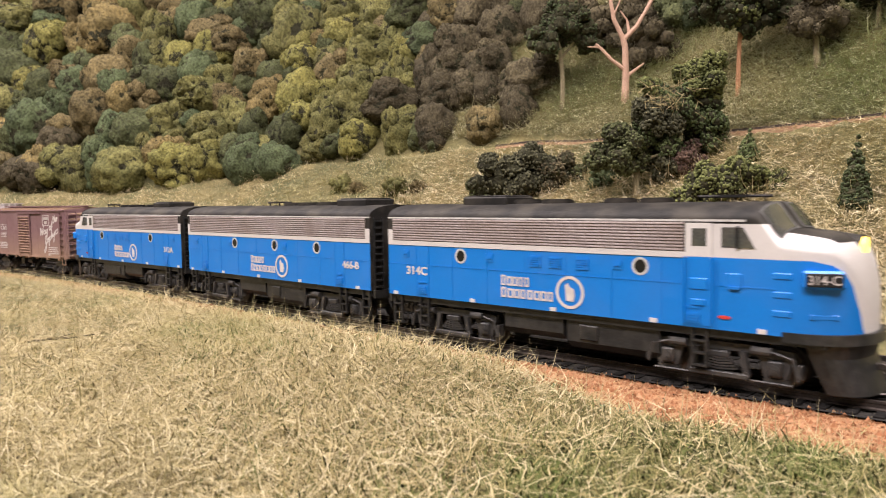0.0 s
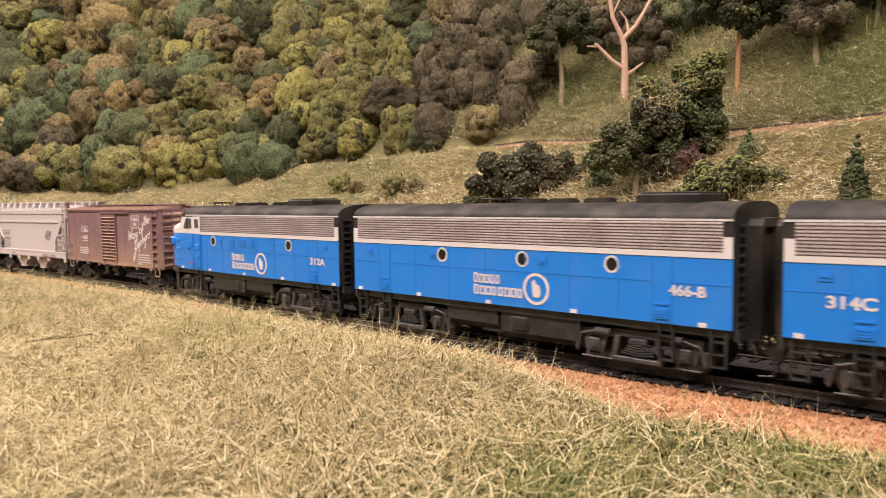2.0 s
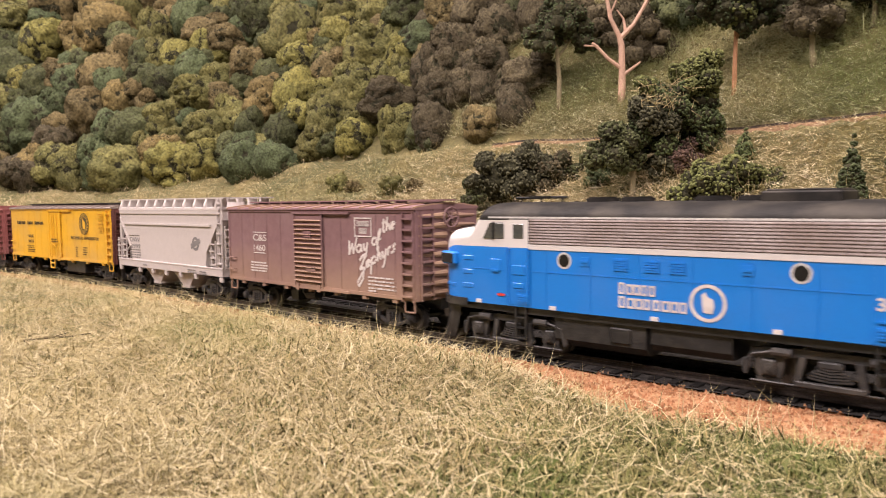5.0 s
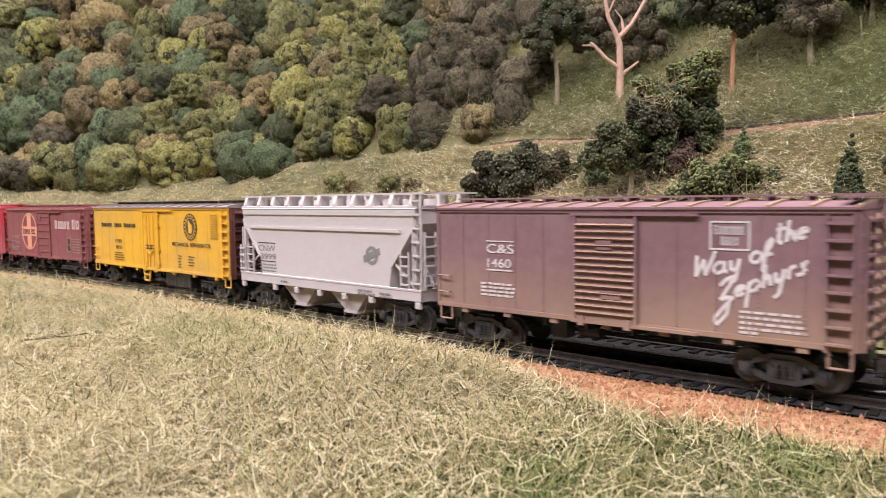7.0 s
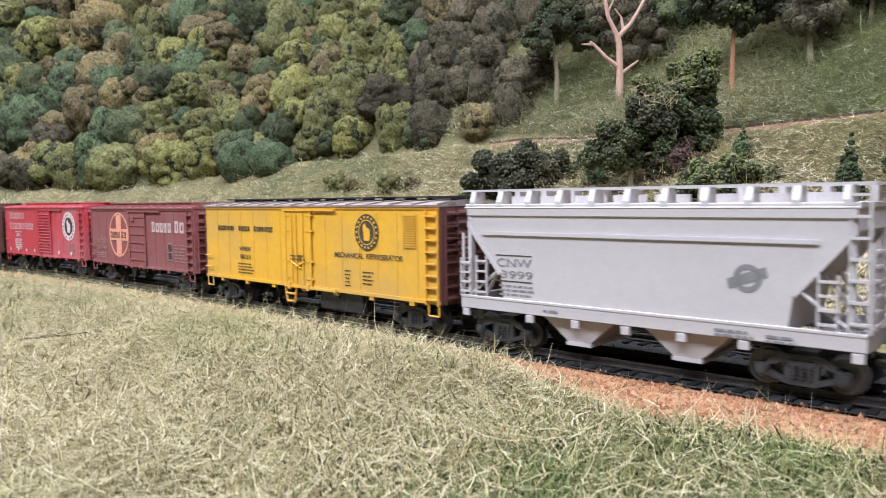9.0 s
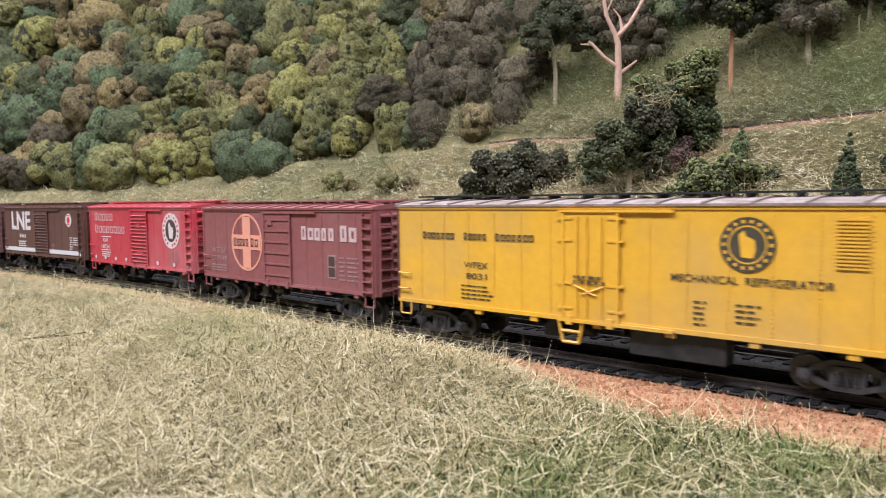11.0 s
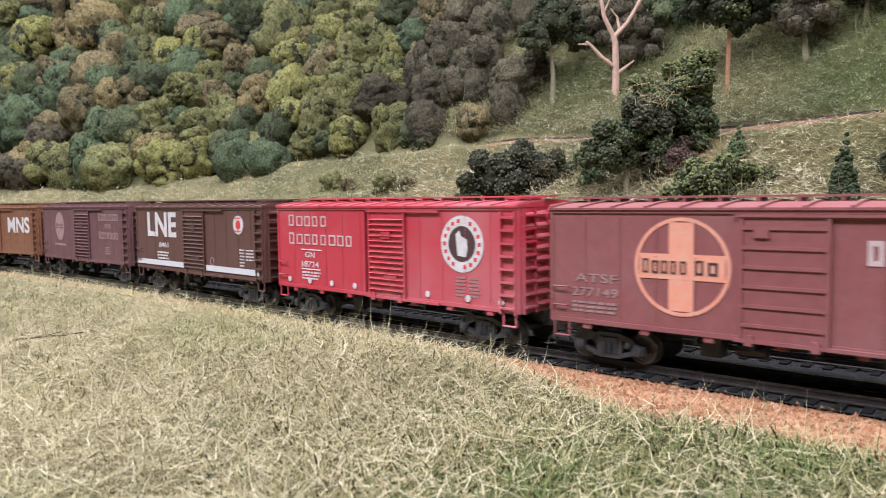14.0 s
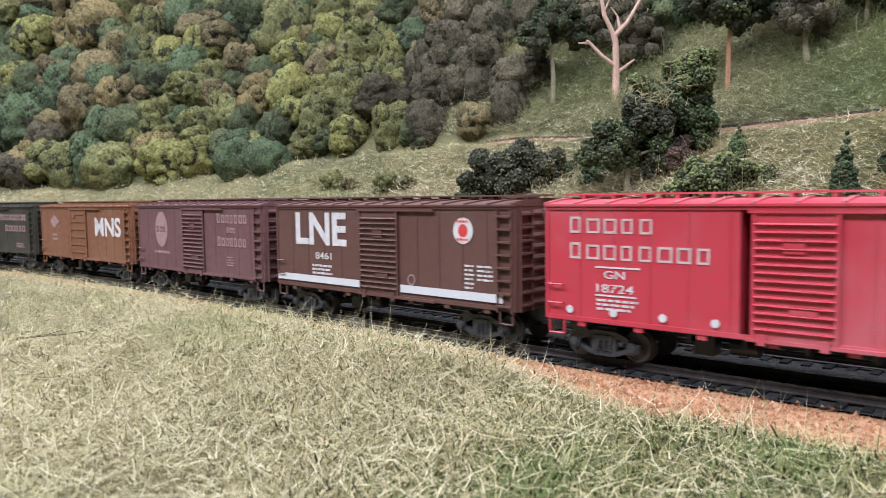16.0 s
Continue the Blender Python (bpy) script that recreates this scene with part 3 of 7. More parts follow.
# ---- box cars ----
def boxcar(label, L, paint, roof_paint=None, door=(-11, 13), eave=49.0, low=12.6, ribbed=True, refrigerator=False, seams=12, walkway=None, end_paint=None, trim=None, open_gap=0.0):
    roof_paint = roof_paint or paint
    trim = trim or paint
    end_paint = end_paint or paint
    car = tagged(new("refrigerator_car" if refrigerator else "boxcar"), label, "train car", group="cars of the freight train")
    H, y = L / 2, -16.6
    # body with recessed doorway, panel seams and sill
    bm = bmesh.new()
    if open_gap:
        box(bm, -H, door[0] - open_gap, -16.6, 16.6, low, eave)
        box(bm, door[0], H, -16.6, 16.6, low, eave)
        box(bm, door[0] - open_gap, door[0], -1, 16.6, low, eave)
    else:
        box(bm, -H, H, -16.6, 16.6, low, eave)
    for s in (-1, 1):
        for k in range(seams + 1):
            x = -H + 0.6 + (L - 1.2) * k / seams
            if door[0] - open_gap - 0.6 < x < door[1] + 0.6:
                continue
            box(bm, x - 0.5, x + 0.5, s * 16.6 - 0.05, s * 16.6 + 0.05, low + 1.0, eave - 0.8)
            z = low + 2.0
            while z < eave - 1.5:
                box(bm, x - 0.19, x + 0.19, s * 16.7 - 0.14, s * 16.7 + 0.14, z, z + 0.38)
                z += 1.25
        box(bm, -H, H, s * 16.75 - 0.25, s * 16.75 + 0.25, low, low + 1.4)
        box(bm, -H, H, s * 16.75 - 0.3, s * 16.75 + 0.3, eave - 1.0, eave)
        for k in range(7):
            x = -H * 0.82 + L * 0.82 * k / 6
            box(bm, x - 1.4, x + 1.4, s * 16.0 - 0.7, s * 16.0 + 0.7, low - 1.6, low + 0.2)
    part("body", bm, paint, car)
    # roof with raised panel seams
    bm = bmesh.new()
    prism(bm, [(-17.5, eave), (-17.5, eave + 0.7), (-9, eave + 1.75), (0, eave + 2.3), (9, eave + 1.75), (17.5, eave + 0.7), (17.5, eave)], -H - 0.7, H + 0.7, "x")
    n = 13
    ribs = []
    for k in range(n + 1):
        x = -H + L * k / n
        ribs.append(x)
    roof = part("roof", bm, roof_paint, car)
    for x in ribs:
        piece("roof_rib", shared("roof_rib", roof_paint, lambda b: prism(b, [(-17.6, 0.5), (-17.6, 1.25), (-9, 2.35), (0, 2.8), (9, 2.35), (17.6, 1.25), (17.6, 0.5)], -0.55, 0.55, "x"), ("roof", roof_paint.name)), roof, pose(x * MM, 0, eave * MM))
    # running board of three planks on saddles
    bm = bmesh.new()
    for k in range(3):
        w = -3.3 + k * 2.3
        box(bm, -H - 2.2, H + 2.2, w, w + 2.0, eave + 3.4, eave + 4.0)
    for k in range(n):
        x = -H + L * (k + 0.5) / n
        box(bm, x - 0.5, x + 0.5, -3.2, 3.2, eave + 2.0, eave + 3.4)
    for s in (-1, 1):
        box(bm, s * (H - 2) - 2.6, s * (H - 2) + 2.6, -16 if s > 0 else 3.5, -3.5 if s > 0 else 16, eave + 2.9, eave + 3.4)
    part("running_board", bm, walkway or roof_paint, car)
    # doors and their tracks on both sides
    for s in (-1, 1):
        face = s * 16.6
        d0, d1 = (door[0], door[1]) if s < 0 else (-door[1], -door[0])
        bm = bmesh.new()
        ribs, plates = [], []
        box(bm, d0, d1, face - 0.6, face + 0.6, low + 0.8, eave - 1.8)
        if refrigerator:
            for z in (low + 4, low + 12, low + 26, low + 33):
                box(bm, d0 - 1.5, d0 + 4, face - 0.95, face + 0.95, z, z + 0.7)
                box(bm, d1 - 4, d1 + 1.5, face - 0.95, face + 0.95, z, z + 0.7)
            for x in (d0 + 6, d1 - 6, d0 + 9.5):
                rod(bm, (x, face + s * 1.0, low + 2), (x, face + s * 1.0, eave - 3), 0.3, 6)
            rod(bm, (d0 + 5, face + s * 1.1, low + 12), (d1 - 8, face + s * 1.1, low + 9), 0.35, 6)
            rod(bm, (d1 - 5, face + s * 1.1, low + 12), (d0 + 8, face + s * 1.1, low + 9), 0.35, 6)
        elif ribbed == "few":
            for z in range(6):
                ribs.append((shared("rib", paint, lambda b: box(b, -(d1 - d0) / 2 + 0.8, (d1 - d0) / 2 - 0.8, -1.05, 1.05, 0, 0.9), ("flat", paint.name, d1 - d0)), low + 4.2 + z * 5.3))
            plates.append((d0 + 4, d0 + 8, face - 1.2, face + 1.2, eave - 7.5, eave - 4.5))
        else:
            for z in range(14):
                ribs.append((shared("rib", paint, lambda b: prism(b, [(-1.5, 0.75), (0, 0), (1.5, 0.75), (0, 1.5)], -(d1 - d0) / 2 + 0.8, (d1 - d0) / 2 - 0.8, "x"), ("bent", paint.name, d1 - d0)), low + 2.6 + z * (eave - low - 6.0) / 14))
            plates.append(((d0 + d1) / 2 - 2.8, (d0 + d1) / 2 + 2.8, face - 1.15, face + 1.15, eave - 12.5, eave - 8.8))
            plates.append(((d0 + d1) / 2 - 1, (d0 + d1) / 2 + 6, face - 1.15, face + 1.15, low + 8, low + 10.5))
        leaf_ = part("door", bm, paint, car)
        for a in (d0, d1 - 1.0):
            part("stile", boxes((a, a + 1.0, face - 1.0, face + 1.0, low + 0.8, eave - 1.8)), paint, leaf_)
        for plate in plates:
            part("latch_plate", boxes(plate), paint, leaf_)
        for mesh, z in ribs:
            piece("rib", mesh, leaf_, pose((d0 + d1) / 2 * MM, face * MM, z * MM))
        far = d1 + (d1 - d0) * 0.85 if s < 0 else d0 - (d1 - d0) * 0.85
        t0, t1 = min(d0 - 1, far), max(d1 + 1, far)
        part("door_track", boxes((t0, t1, face - 1.2, face + 1.2, eave - 1.9, eave - 1.1)), paint, car)
        bm = boxes((t0, t1, face - 1.1, face + 1.1, low - 0.2, low + 0.8))
        for x in (d0 + 3, d1 - 3):
            box(bm, x - 1.1, x + 1.1, face - 1.3, face + 1.3, low - 1.0, low + 2.0)
        part("door_sill", bm, paint, car)
    # corrugated ends
    for s in (-1, 1):
        bm = bmesh.new()
        box(bm, s * H - 0.5, s * H + 0.5, -16.9, 16.9, low, eave)
        prism(bm, [(-16.6, eave), (0, eave + 2.2), (16.6, eave)], s * H - 0.6, s * H + 0.6, "x")
        panel = part("end_panel", bm, end_paint, car)
        for k in range(9):
            z = low + 2.5 + k * (eave - low - 5) / 8
            piece("end_rib", shared("end_rib", end_paint, lambda b: [rod(b, (0, q * 15.6, 0), (0, q * 1.2, 0), 0.5, 8, 1.5) for q in (-1, 1)], ("end", end_paint.name)), panel, pose((s * H + s * 0.3) * MM, 0, z * MM))
    # ladders, grab irons, brake wheel
    ladder(car, H - 4.0, y - 0.2, low - 0.5, eave - 1.2, 6.2, 8, trim, "x", -0.9)
    ladder(car, -(H - 4.0), -y + 0.2, low - 0.5, eave - 1.2, 6.2, 8, trim, "x", 0.9)
    ladder(car, H + 0.6, -12.0, low, eave - 0.5, 6.0, 8, end_paint, "y", 1.2)
    ladder(car, -H - 0.6, 12.0, low, eave - 0.5, 6.0, 8, end_paint, "y", -1.2)
    for z in (low + 5.5, low + 11.5):
        for sx, sy in ((-1, -1), (1, 1)):
            bm = bmesh.new()
            a, b = sx * (H - 1.2), sx * (H - 6.2)
            yy = sy * 17.9
            rod(bm, (a, yy, z), (b, yy, z), 0.28, 6)
            rod(bm, (a, sy * 16.5, z), (a, yy, z), 0.28, 6)
            rod(bm, (b, sy * 16.5, z), (b, yy, z), 0.28, 6)
            part("grab_iron", bm, trim, car)
    bm = bmesh.new()
    bx, bz = H + 2.6, eave - 3.2
    for k in range(16):
        a, b = 2 * math.pi * k / 16, 2 * math.pi * (k + 1) / 16
        rod(bm, (bx, 4.0 * math.cos(a), bz + 4.0 * math.sin(a)), (bx, 4.0 * math.cos(b), bz + 4.0 * math.sin(b)), 0.35, 5)
    for k in range(5):
        a = 2 * math.pi * k / 5
        rod(bm, (bx, 0, bz), (bx, 4.0 * math.cos(a), bz + 4.0 * math.sin(a)), 0.25, 5)
    rod(bm, (H, 0, bz), (bx + 0.4, 0, bz), 0.9, 8)
    part("brake_wheel", bm, end_paint, car)
    # stirrup steps
    for sx in (-1, 1):
        for sy in (-1, 1):
            bm = bmesh.new()
            a, b = sx * (H - 1.0), sx * (H - 6.5)
            yy = sy * 16.6
            rod(bm, (a, yy, low), (a, yy, low - 4.6), 0.4, 6)
            rod(bm, (b, yy, low), (b, yy, low - 4.6), 0.4, 6)
            rod(bm, (a, yy, low - 4.6), (b, yy, low - 4.6), 0.4, 6)
            part("stirrup_step", bm, trim, car)
    if refrigerator:
        for sy in (-1, 1):
            bm = bmesh.new()
            yy = sy * 16.6
            for a, b in (((-4.5, low), (-3.0, low - 7.0)), ((4.5, low), (3.0, low - 7.0)), ((-3.0, low - 7.0), (3.0, low - 7.0)), ((-3.8, low - 3.4), (3.8, low - 3.4))):
                mid = door[0] + 3.1
                rod(bm, (mid + a[0], yy, a[1]), (mid + b[0], yy, b[1]), 0.6, 6)
            part("door_step", bm, trim, car)
    # underframe
    bm = bmesh.new()
    box(bm, -H + 1, H - 1, -15.4, 15.4, low - 0.6, low + 0.4)
    box(bm, -H, H, -3.2, 3.2, 8.4, low)
    for x in (-24, -8, 8, 24):
        box(bm, x - 0.6, x + 0.6, -15, 15, low - 3.0, low)
    rod(bm, (-14, -8, 8.4), (-6, -8, 8.4), 2.4, 12)
    rod(bm, (2, 7, 8.6), (16, 7, 8.6), 3.0, 12)
    box(bm, -24, -18, -11, -6, 5.5, low)
    rod(bm, (-40, -5, 8.2), (40, -5, 8.2), 0.35, 6)
    if refrigerator:
        box(bm, 10, 40, -14.5, -8, 3.6, low, bevel=0.5)
    part("underframe", bm, FRAME, car)
    for s in (-1, 1):
        truck(car, s * (H - 18.5))
        coupler(car, s * (H - 1.5), s)
    return car


def widen(car, ratio=1.045):
    """Bring the body and all that is on it to its full breadth over the trucks."""
    for ob in car.children:
        if not ob.name.startswith(("truck", "coupler")):
            ob.matrix_basis = Matrix.Diagonal((1, ratio, 1, 1)) @ ob.matrix_basis
    return car


SIDE = -16.72


def move_marks(car, plain, along):
    """Set the lettering along the side against the body."""
    for ob in car.children:
        if ob not in plain:
            ob.matrix_basis = pose(along * MM, 0, 0) @ ob.matrix_basis


def mauve_car():
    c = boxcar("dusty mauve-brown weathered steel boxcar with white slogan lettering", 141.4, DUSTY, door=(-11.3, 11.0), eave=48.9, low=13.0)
    plain = set(c.children)
    words(c, "C&S", -45.1, 33.6, 3.2, 11.9, SIDE, INK_WHITE)
    words(c, "1460", -44.8, 28.6, 3.1, 10.4, SIDE, INK_WHITE)
    plate(c, [(-45.2, 27.4), (-34, 27.4), (-34, 27.9), (-45.2, 27.9)], SIDE, INK_WHITE, "lettering")
    plate(c, [(-45.2, 37.6), (-33.2, 37.6), (-33.2, 38.0), (-45.2, 38.0)], SIDE, INK_WHITE, "lettering")
    small_print(c, -47.8, 22.4, 4, 17, SIDE, INK_WHITE)
    # framed sign and slanting slogan in loose brush strokes
    bm = bmesh.new()
    for a in ((35.4, 46.6, 45.2, 45.7), (35.4, 46.6, 37.6, 38.1), (35.4, 35.9, 37.6, 45.7), (46.1, 46.6, 37.6, 45.7)):
        box(bm, a[0], a[1], SIDE - 0.1, SIDE + 0.05, a[2], a[3])
    part("sign_frame", bm, INK_WHITE, c)
    marks(c, 36.8, 42.0, 2.2, 8.6, 8, SIDE, INK_WHITE)
    marks(c, 38.6, 39.0, 2.2, 5.0, 5, SIDE, INK_WHITE)

    def stroke(pts, r=0.55):
        bm = bmesh.new()
        for a, b in zip(pts, pts[1:]):
            rod(bm, (a[0], SIDE, a[1]), (b[0], SIDE, b[1]), r, 6)
        bmesh.ops.scale(bm, vec=(1, 0.15, 1), space=Matrix.Translation((0, -SIDE, 0)), verts=bm.verts[:])
        part("slogan_stroke", bm, INK_WHITE, c)

    def script(x, z, size, lean, rise, lines):
        """Brush strokes on a rising base line; each line is a run of points in units of the small letters' height."""
        for line in lines:
            stroke([(x + size * (q[0] + lean * q[1]), z + size * (q[1] + rise * q[0])) for q in line], 0.6)

    def loop(x, z, r, a0, a1, n=10):
        return [(x + r * math.cos(math.radians(a0 + (a1 - a0) * i / n)), z + r * math.sin(math.radians(a0 + (a1 - a0) * i / n))) for i in range(n + 1)]

    def way(x):
        return [[(x, 2.0), (x + 0.1, 0.0), (x + 0.7, 1.5), (x + 1.0, 0.0), (x + 1.7, 2.1)], loop(x + 2.2, 0.5, 0.5, 40, 400), [(x + 2.65, 1.0), (x + 2.7, 0.1), (x + 3.0, 0.0)],
                [(x + 3.2, 1.0), (x + 3.3, 0.1), (x + 3.8, 0.1), (x + 4.0, 1.0)], [(x + 4.0, 1.0), (x + 3.8, -0.9), (x + 3.3, -1.1)]]

    def of(x):
        return [loop(x + 0.5, 0.5, 0.5, 0, 360), [(x + 1.2, -0.9), (x + 1.35, 1.6), (x + 1.75, 2.0), (x + 1.7, 1.4), (x + 1.3, 0.6), (x + 1.9, 0.6)]]

    def the(x):
        return [[(x + 0.3, 1.9), (x + 0.3, 0.1), (x + 0.7, 0.0)], [(x, 1.3), (x + 0.8, 1.35)], [(x + 1.0, 0.0), (x + 1.05, 2.0)], [(x + 1.05, 0.7), (x + 1.4, 1.0), (x + 1.65, 0.1), (x + 1.9, 0.0)],
                [(x + 2.0, 0.5), (x + 2.6, 0.6)] + loop(x + 2.35, 0.5, 0.45, 20, 310)]

    def zephyrs(x):
        return [[(x, 1.6), (x + 0.5, 2.0), (x + 1.3, 2.0), (x + 0.2, 0.3), (x + 1.0, 0.3), (x + 0.9, -1.2), (x + 0.1, -1.9), (x - 0.2, -1.2), (x + 1.3, 0.2)], [(x + 1.5, 0.5), (x + 2.1, 0.6)] + loop(x + 1.85, 0.5, 0.42, 20, 320),
                [(x + 2.6, 1.0), (x + 2.5, -1.2)], loop(x + 3.0, 0.5, 0.45, 170, -170), [(x + 3.8, 0.0), (x + 3.8, 2.0)], [(x + 3.8, 0.7), (x + 4.2, 1.0), (x + 4.4, 0.0)],
                [(x + 4.7, 1.0), (x + 4.8, 0.1), (x + 5.3, 0.2), (x + 5.4, 1.0)], [(x + 5.4, 1.0), (x + 5.2, -1.0), (x + 4.8, -1.2)], [(x + 5.8, 0.0), (x + 5.8, 0.9), (x + 6.3, 0.9)],
                [(x + 7.2, 0.95), (x + 6.7, 0.8), (x + 7.1, 0.4), (x + 6.9, 0.0), (x + 6.4, 0.1)]]

    script(31.2, 29.6, 3.1, 0.10, 0.22, way(0.0))
    script(46.6, 34.2, 3.0, 0.10, 0.20, of(0.0))
    script(53.0, 39.6, 2.9, 0.10, 0.25, the(0.0))
    script(38.0, 22.4, 3.2, 0.10, 0.44, zephyrs(0.0))
    small_print(c, 44.0, 20.6, 4, 20, SIDE, INK_WHITE, 1.5, 0.65)
    small_print(c, 44.0, 14.9, 2, 6, SIDE, INK_WHITE)
    move_marks(c, plain, -2.3)
    return widen(c)


def maroon_car():
    c = boxcar("weathered maroon-brown boxcar with orange cross emblem and pale lettering", 142.6, MAROON, door=(-11.2, 11.7), eave=48.4, low=12.4, ribbed="few")
    plain = set(c.children)
    ring(c, -26.8, 31.9, 13.3, 14.4, SIDE, INK_ORANGE, label="thin orange ring of a round emblem")
    arm = 3.7
    plate(c, [(-26.8 - arm, 19.0), (-26.8 + arm, 19.0), (-26.8 + arm, 44.8), (-26.8 - arm, 44.8)], SIDE + 0.04, INK_ORANGE, "emblem_cross")
    plate(c, [(-39.6, 28.2), (-14.0, 28.2), (-14.0, 35.6), (-39.6, 35.6)], SIDE, INK_ORANGE, "emblem_cross")
    marks(c, -38.6, 29.8, 3.8, 14.4, 5, SIDE - 0.12, INK_BROWN)
    marks(c, -22.6, 29.8, 3.8, 7.4, 2, SIDE - 0.12, INK_BROWN)
    marks(c, 20.7, 34.6, 5.6, 25.5, 5, SIDE, INK_PINK, 0.16, fine=1.25)
    marks(c, 49.5, 34.6, 6.2, 12.0, 2, SIDE, INK_PINK, 0.16, fine=1.25)
    words(c, "ATSF", -61.8, 25.6, 2.8, 15, SIDE, INK_FADED)
    words(c, "277149", -62.8, 21.2, 2.8, 16, SIDE, INK_FADED)
    small_print(c, -62.8, 18.8, 3, 19, SIDE, INK_FADED)
    bm = bmesh.new()
    for a in ((40.2, 45.8, 27.9, 28.5), (40.2, 45.8, 23.0, 23.5), (40.2, 45.8, 18.2, 18.8), (40.2, 40.7, 18.2, 28.5), (45.3, 45.8, 18.2, 28.5)):
        box(bm, a[0], a[1], SIDE - 0.1, SIDE + 0.05, a[2], a[3])
    part("stencil_frame", bm, INK_FADED, c)
    plate(c, [(40.8, 18.9), (45.2, 18.9), (45.2, 27.8), (40.8, 27.8)], SIDE + 0.03, INK_BROWN, "stencil_panel")
    small_print(c, 48.5, 27.2, 6, 4, SIDE, INK_FADED, 1.9)
    small_print(c, 54.0, 27.2, 6, 8, SIDE, INK_FADED, 1.9)
    move_marks(c, plain, -0.9)
    return widen(c)


def red_car():
    c = boxcar("bright red boxcar with white lettering and door standing ajar", 142.5, RED, door=(-5.8, 15.9), eave=49.2, low=12.6, open_gap=3.2)
    y = SIDE
    ring(c, 45.5, 35.9, 6.6, 10.4, y, INK_WHITE, label="white ring of a round emblem")
    plate(c, disc_outline(45.5, 35.9, 6.7, n=30), y + 0.03, INK_BROWN, "emblem_disc")
    plate(c, emblem_blob(45.5, 35.9, 5.8), y - 0.05, INK_WHITE, "emblem_figure")
    bm = bmesh.new()
    for k in range(18):
        if k in (4, 13):
            continue
        a = 2 * math.pi * k / 18
        x, z = 45.5 + 8.5 * math.cos(a), 35.9 + 8.5 * math.sin(a)
        box(bm, x - 0.7, x + 0.7, y - 0.2, y, z - 0.7, z + 0.7)
    part("emblem_lettering", bm, INK_RED, c)
    marks(c, -62.5, 40.8, 4.6, 30.0, 5, y, INK_PINK, 0.25, fine=0.72)
    marks(c, -62.5, 32.6, 4.6, 47.5, 8, y, INK_PINK, 0.25, fine=0.72)
    words(c, "GN", -50.4, 26.8, 2.4, 7, y, INK_WHITE)
    words(c, "18724", -53.0, 22.4, 2.6, 12.5, y, INK_WHITE)
    plate(c, [(-53.4, 30.0), (-38.5, 30.0), (-38.5, 30.5), (-53.4, 30.5)], y, INK_WHITE, "lettering")
    plate(c, [(-53.4, 21.2), (-39.5, 21.2), (-39.5, 21.7), (-53.4, 21.7)], y, INK_WHITE, "lettering")
    small_print(c, -53.0, 19.6, 3, 15, y, INK_WHITE)
    small_print(c, 42.5, 23.2, 6, 5, y, INK_FADED, 1.3)
    small_print(c, 49.0, 23.2, 6, 5, y, INK_FADED, 1.3)
    for x in (-62.5, -47.0, -31.0, -15.5, 28.0, 48.5, 64.0):
        plate(c, disc_outline(x, 16.2, 1.25, n=14), y - 0.3, INK_WHITE, "reflector_dot")
    return widen(c)


def chocolate_car():
    c = boxcar("chocolate-brown boxcar with white capitals and white sill stripe", 142.0, CHOCO, door=(-10.5, 13.0), eave=49.2, low=12.8, trim=CHOCO)
    y = SIDE
    words(c, "LNE", -56.0, 32.2, 14.4, 36.5, y, INK_WHITE, bold=0.03)
    words(c, "8461", -41.5, 26.0, 3.0, 11.5, y, INK_WHITE)
    small_print(c, -44.0, 22.6, 3, 17, y, INK_WHITE, 1.7, 0.9)
    plate(c, [(-70.5, 15.4), (-11.0, 15.4), (-11.0, 18.4), (-70.5, 18.4)], y - 0.32, WHITE, "sill_stripe")
    plate(c, [(14.0, 15.4), (66.0, 15.4), (66.0, 18.4), (14.0, 18.4)], y - 0.32, WHITE, "sill_stripe")
    ring(c, 47.4, 40.4, 2.4, 4.8, y, INK_WHITE)
    plate(c, disc_outline(47.4, 40.4, 2.4, n=24), y, INK_RED, "emblem_disc")
    marks(c, 44.4, 43.4, 0.8, 6, 4, y - 0.1, INK_RED)
    marks(c, 44.4, 36.8, 0.8, 6, 4, y - 0.1, INK_RED)
    small_print(c, 48.0, 27.4, 6, 5, y, INK_WHITE, 1.6)
    small_print(c, 54.0, 27.4, 4, 9, y, INK_WHITE, 1.6)
    ring(c, 20.0, 20.6, 1.6, 2.2, y, INK_FADED)
    return widen(c)


def grey_brown_car():
    c = boxcar("grey-brown boxcar with faded pink lettering", 138.5, GREYBROWN, door=(-12.5, 11.4), eave=49.4, low=12.6)
    y = SIDE
    plate(c, disc_outline(-39.2, 36.0, 7.6, 10.2, n=30), y, INK_FADED, "emblem_disc")
    marks(c, -45.0, 34.4, 3.2, 11.6, 3, y - 0.1, GREYBROWN)
    small_print(c, -49.0, 22.0, 1, 20, y, INK_FADED, 1.3, 1.5)
    marks(c, 25.4, 40.6, 4.4, 30.0, 7, y, INK_FADED)
    marks(c, 35.0, 35.6, 2.6, 9.0, 3, y, INK_FADED)
    marks(c, 25.4, 28.6, 4.4, 29.0, 7, y, INK_FADED)
    small_print(c, 34.0, 22.6, 4, 9, y, INK_FADED)
    return widen(c)


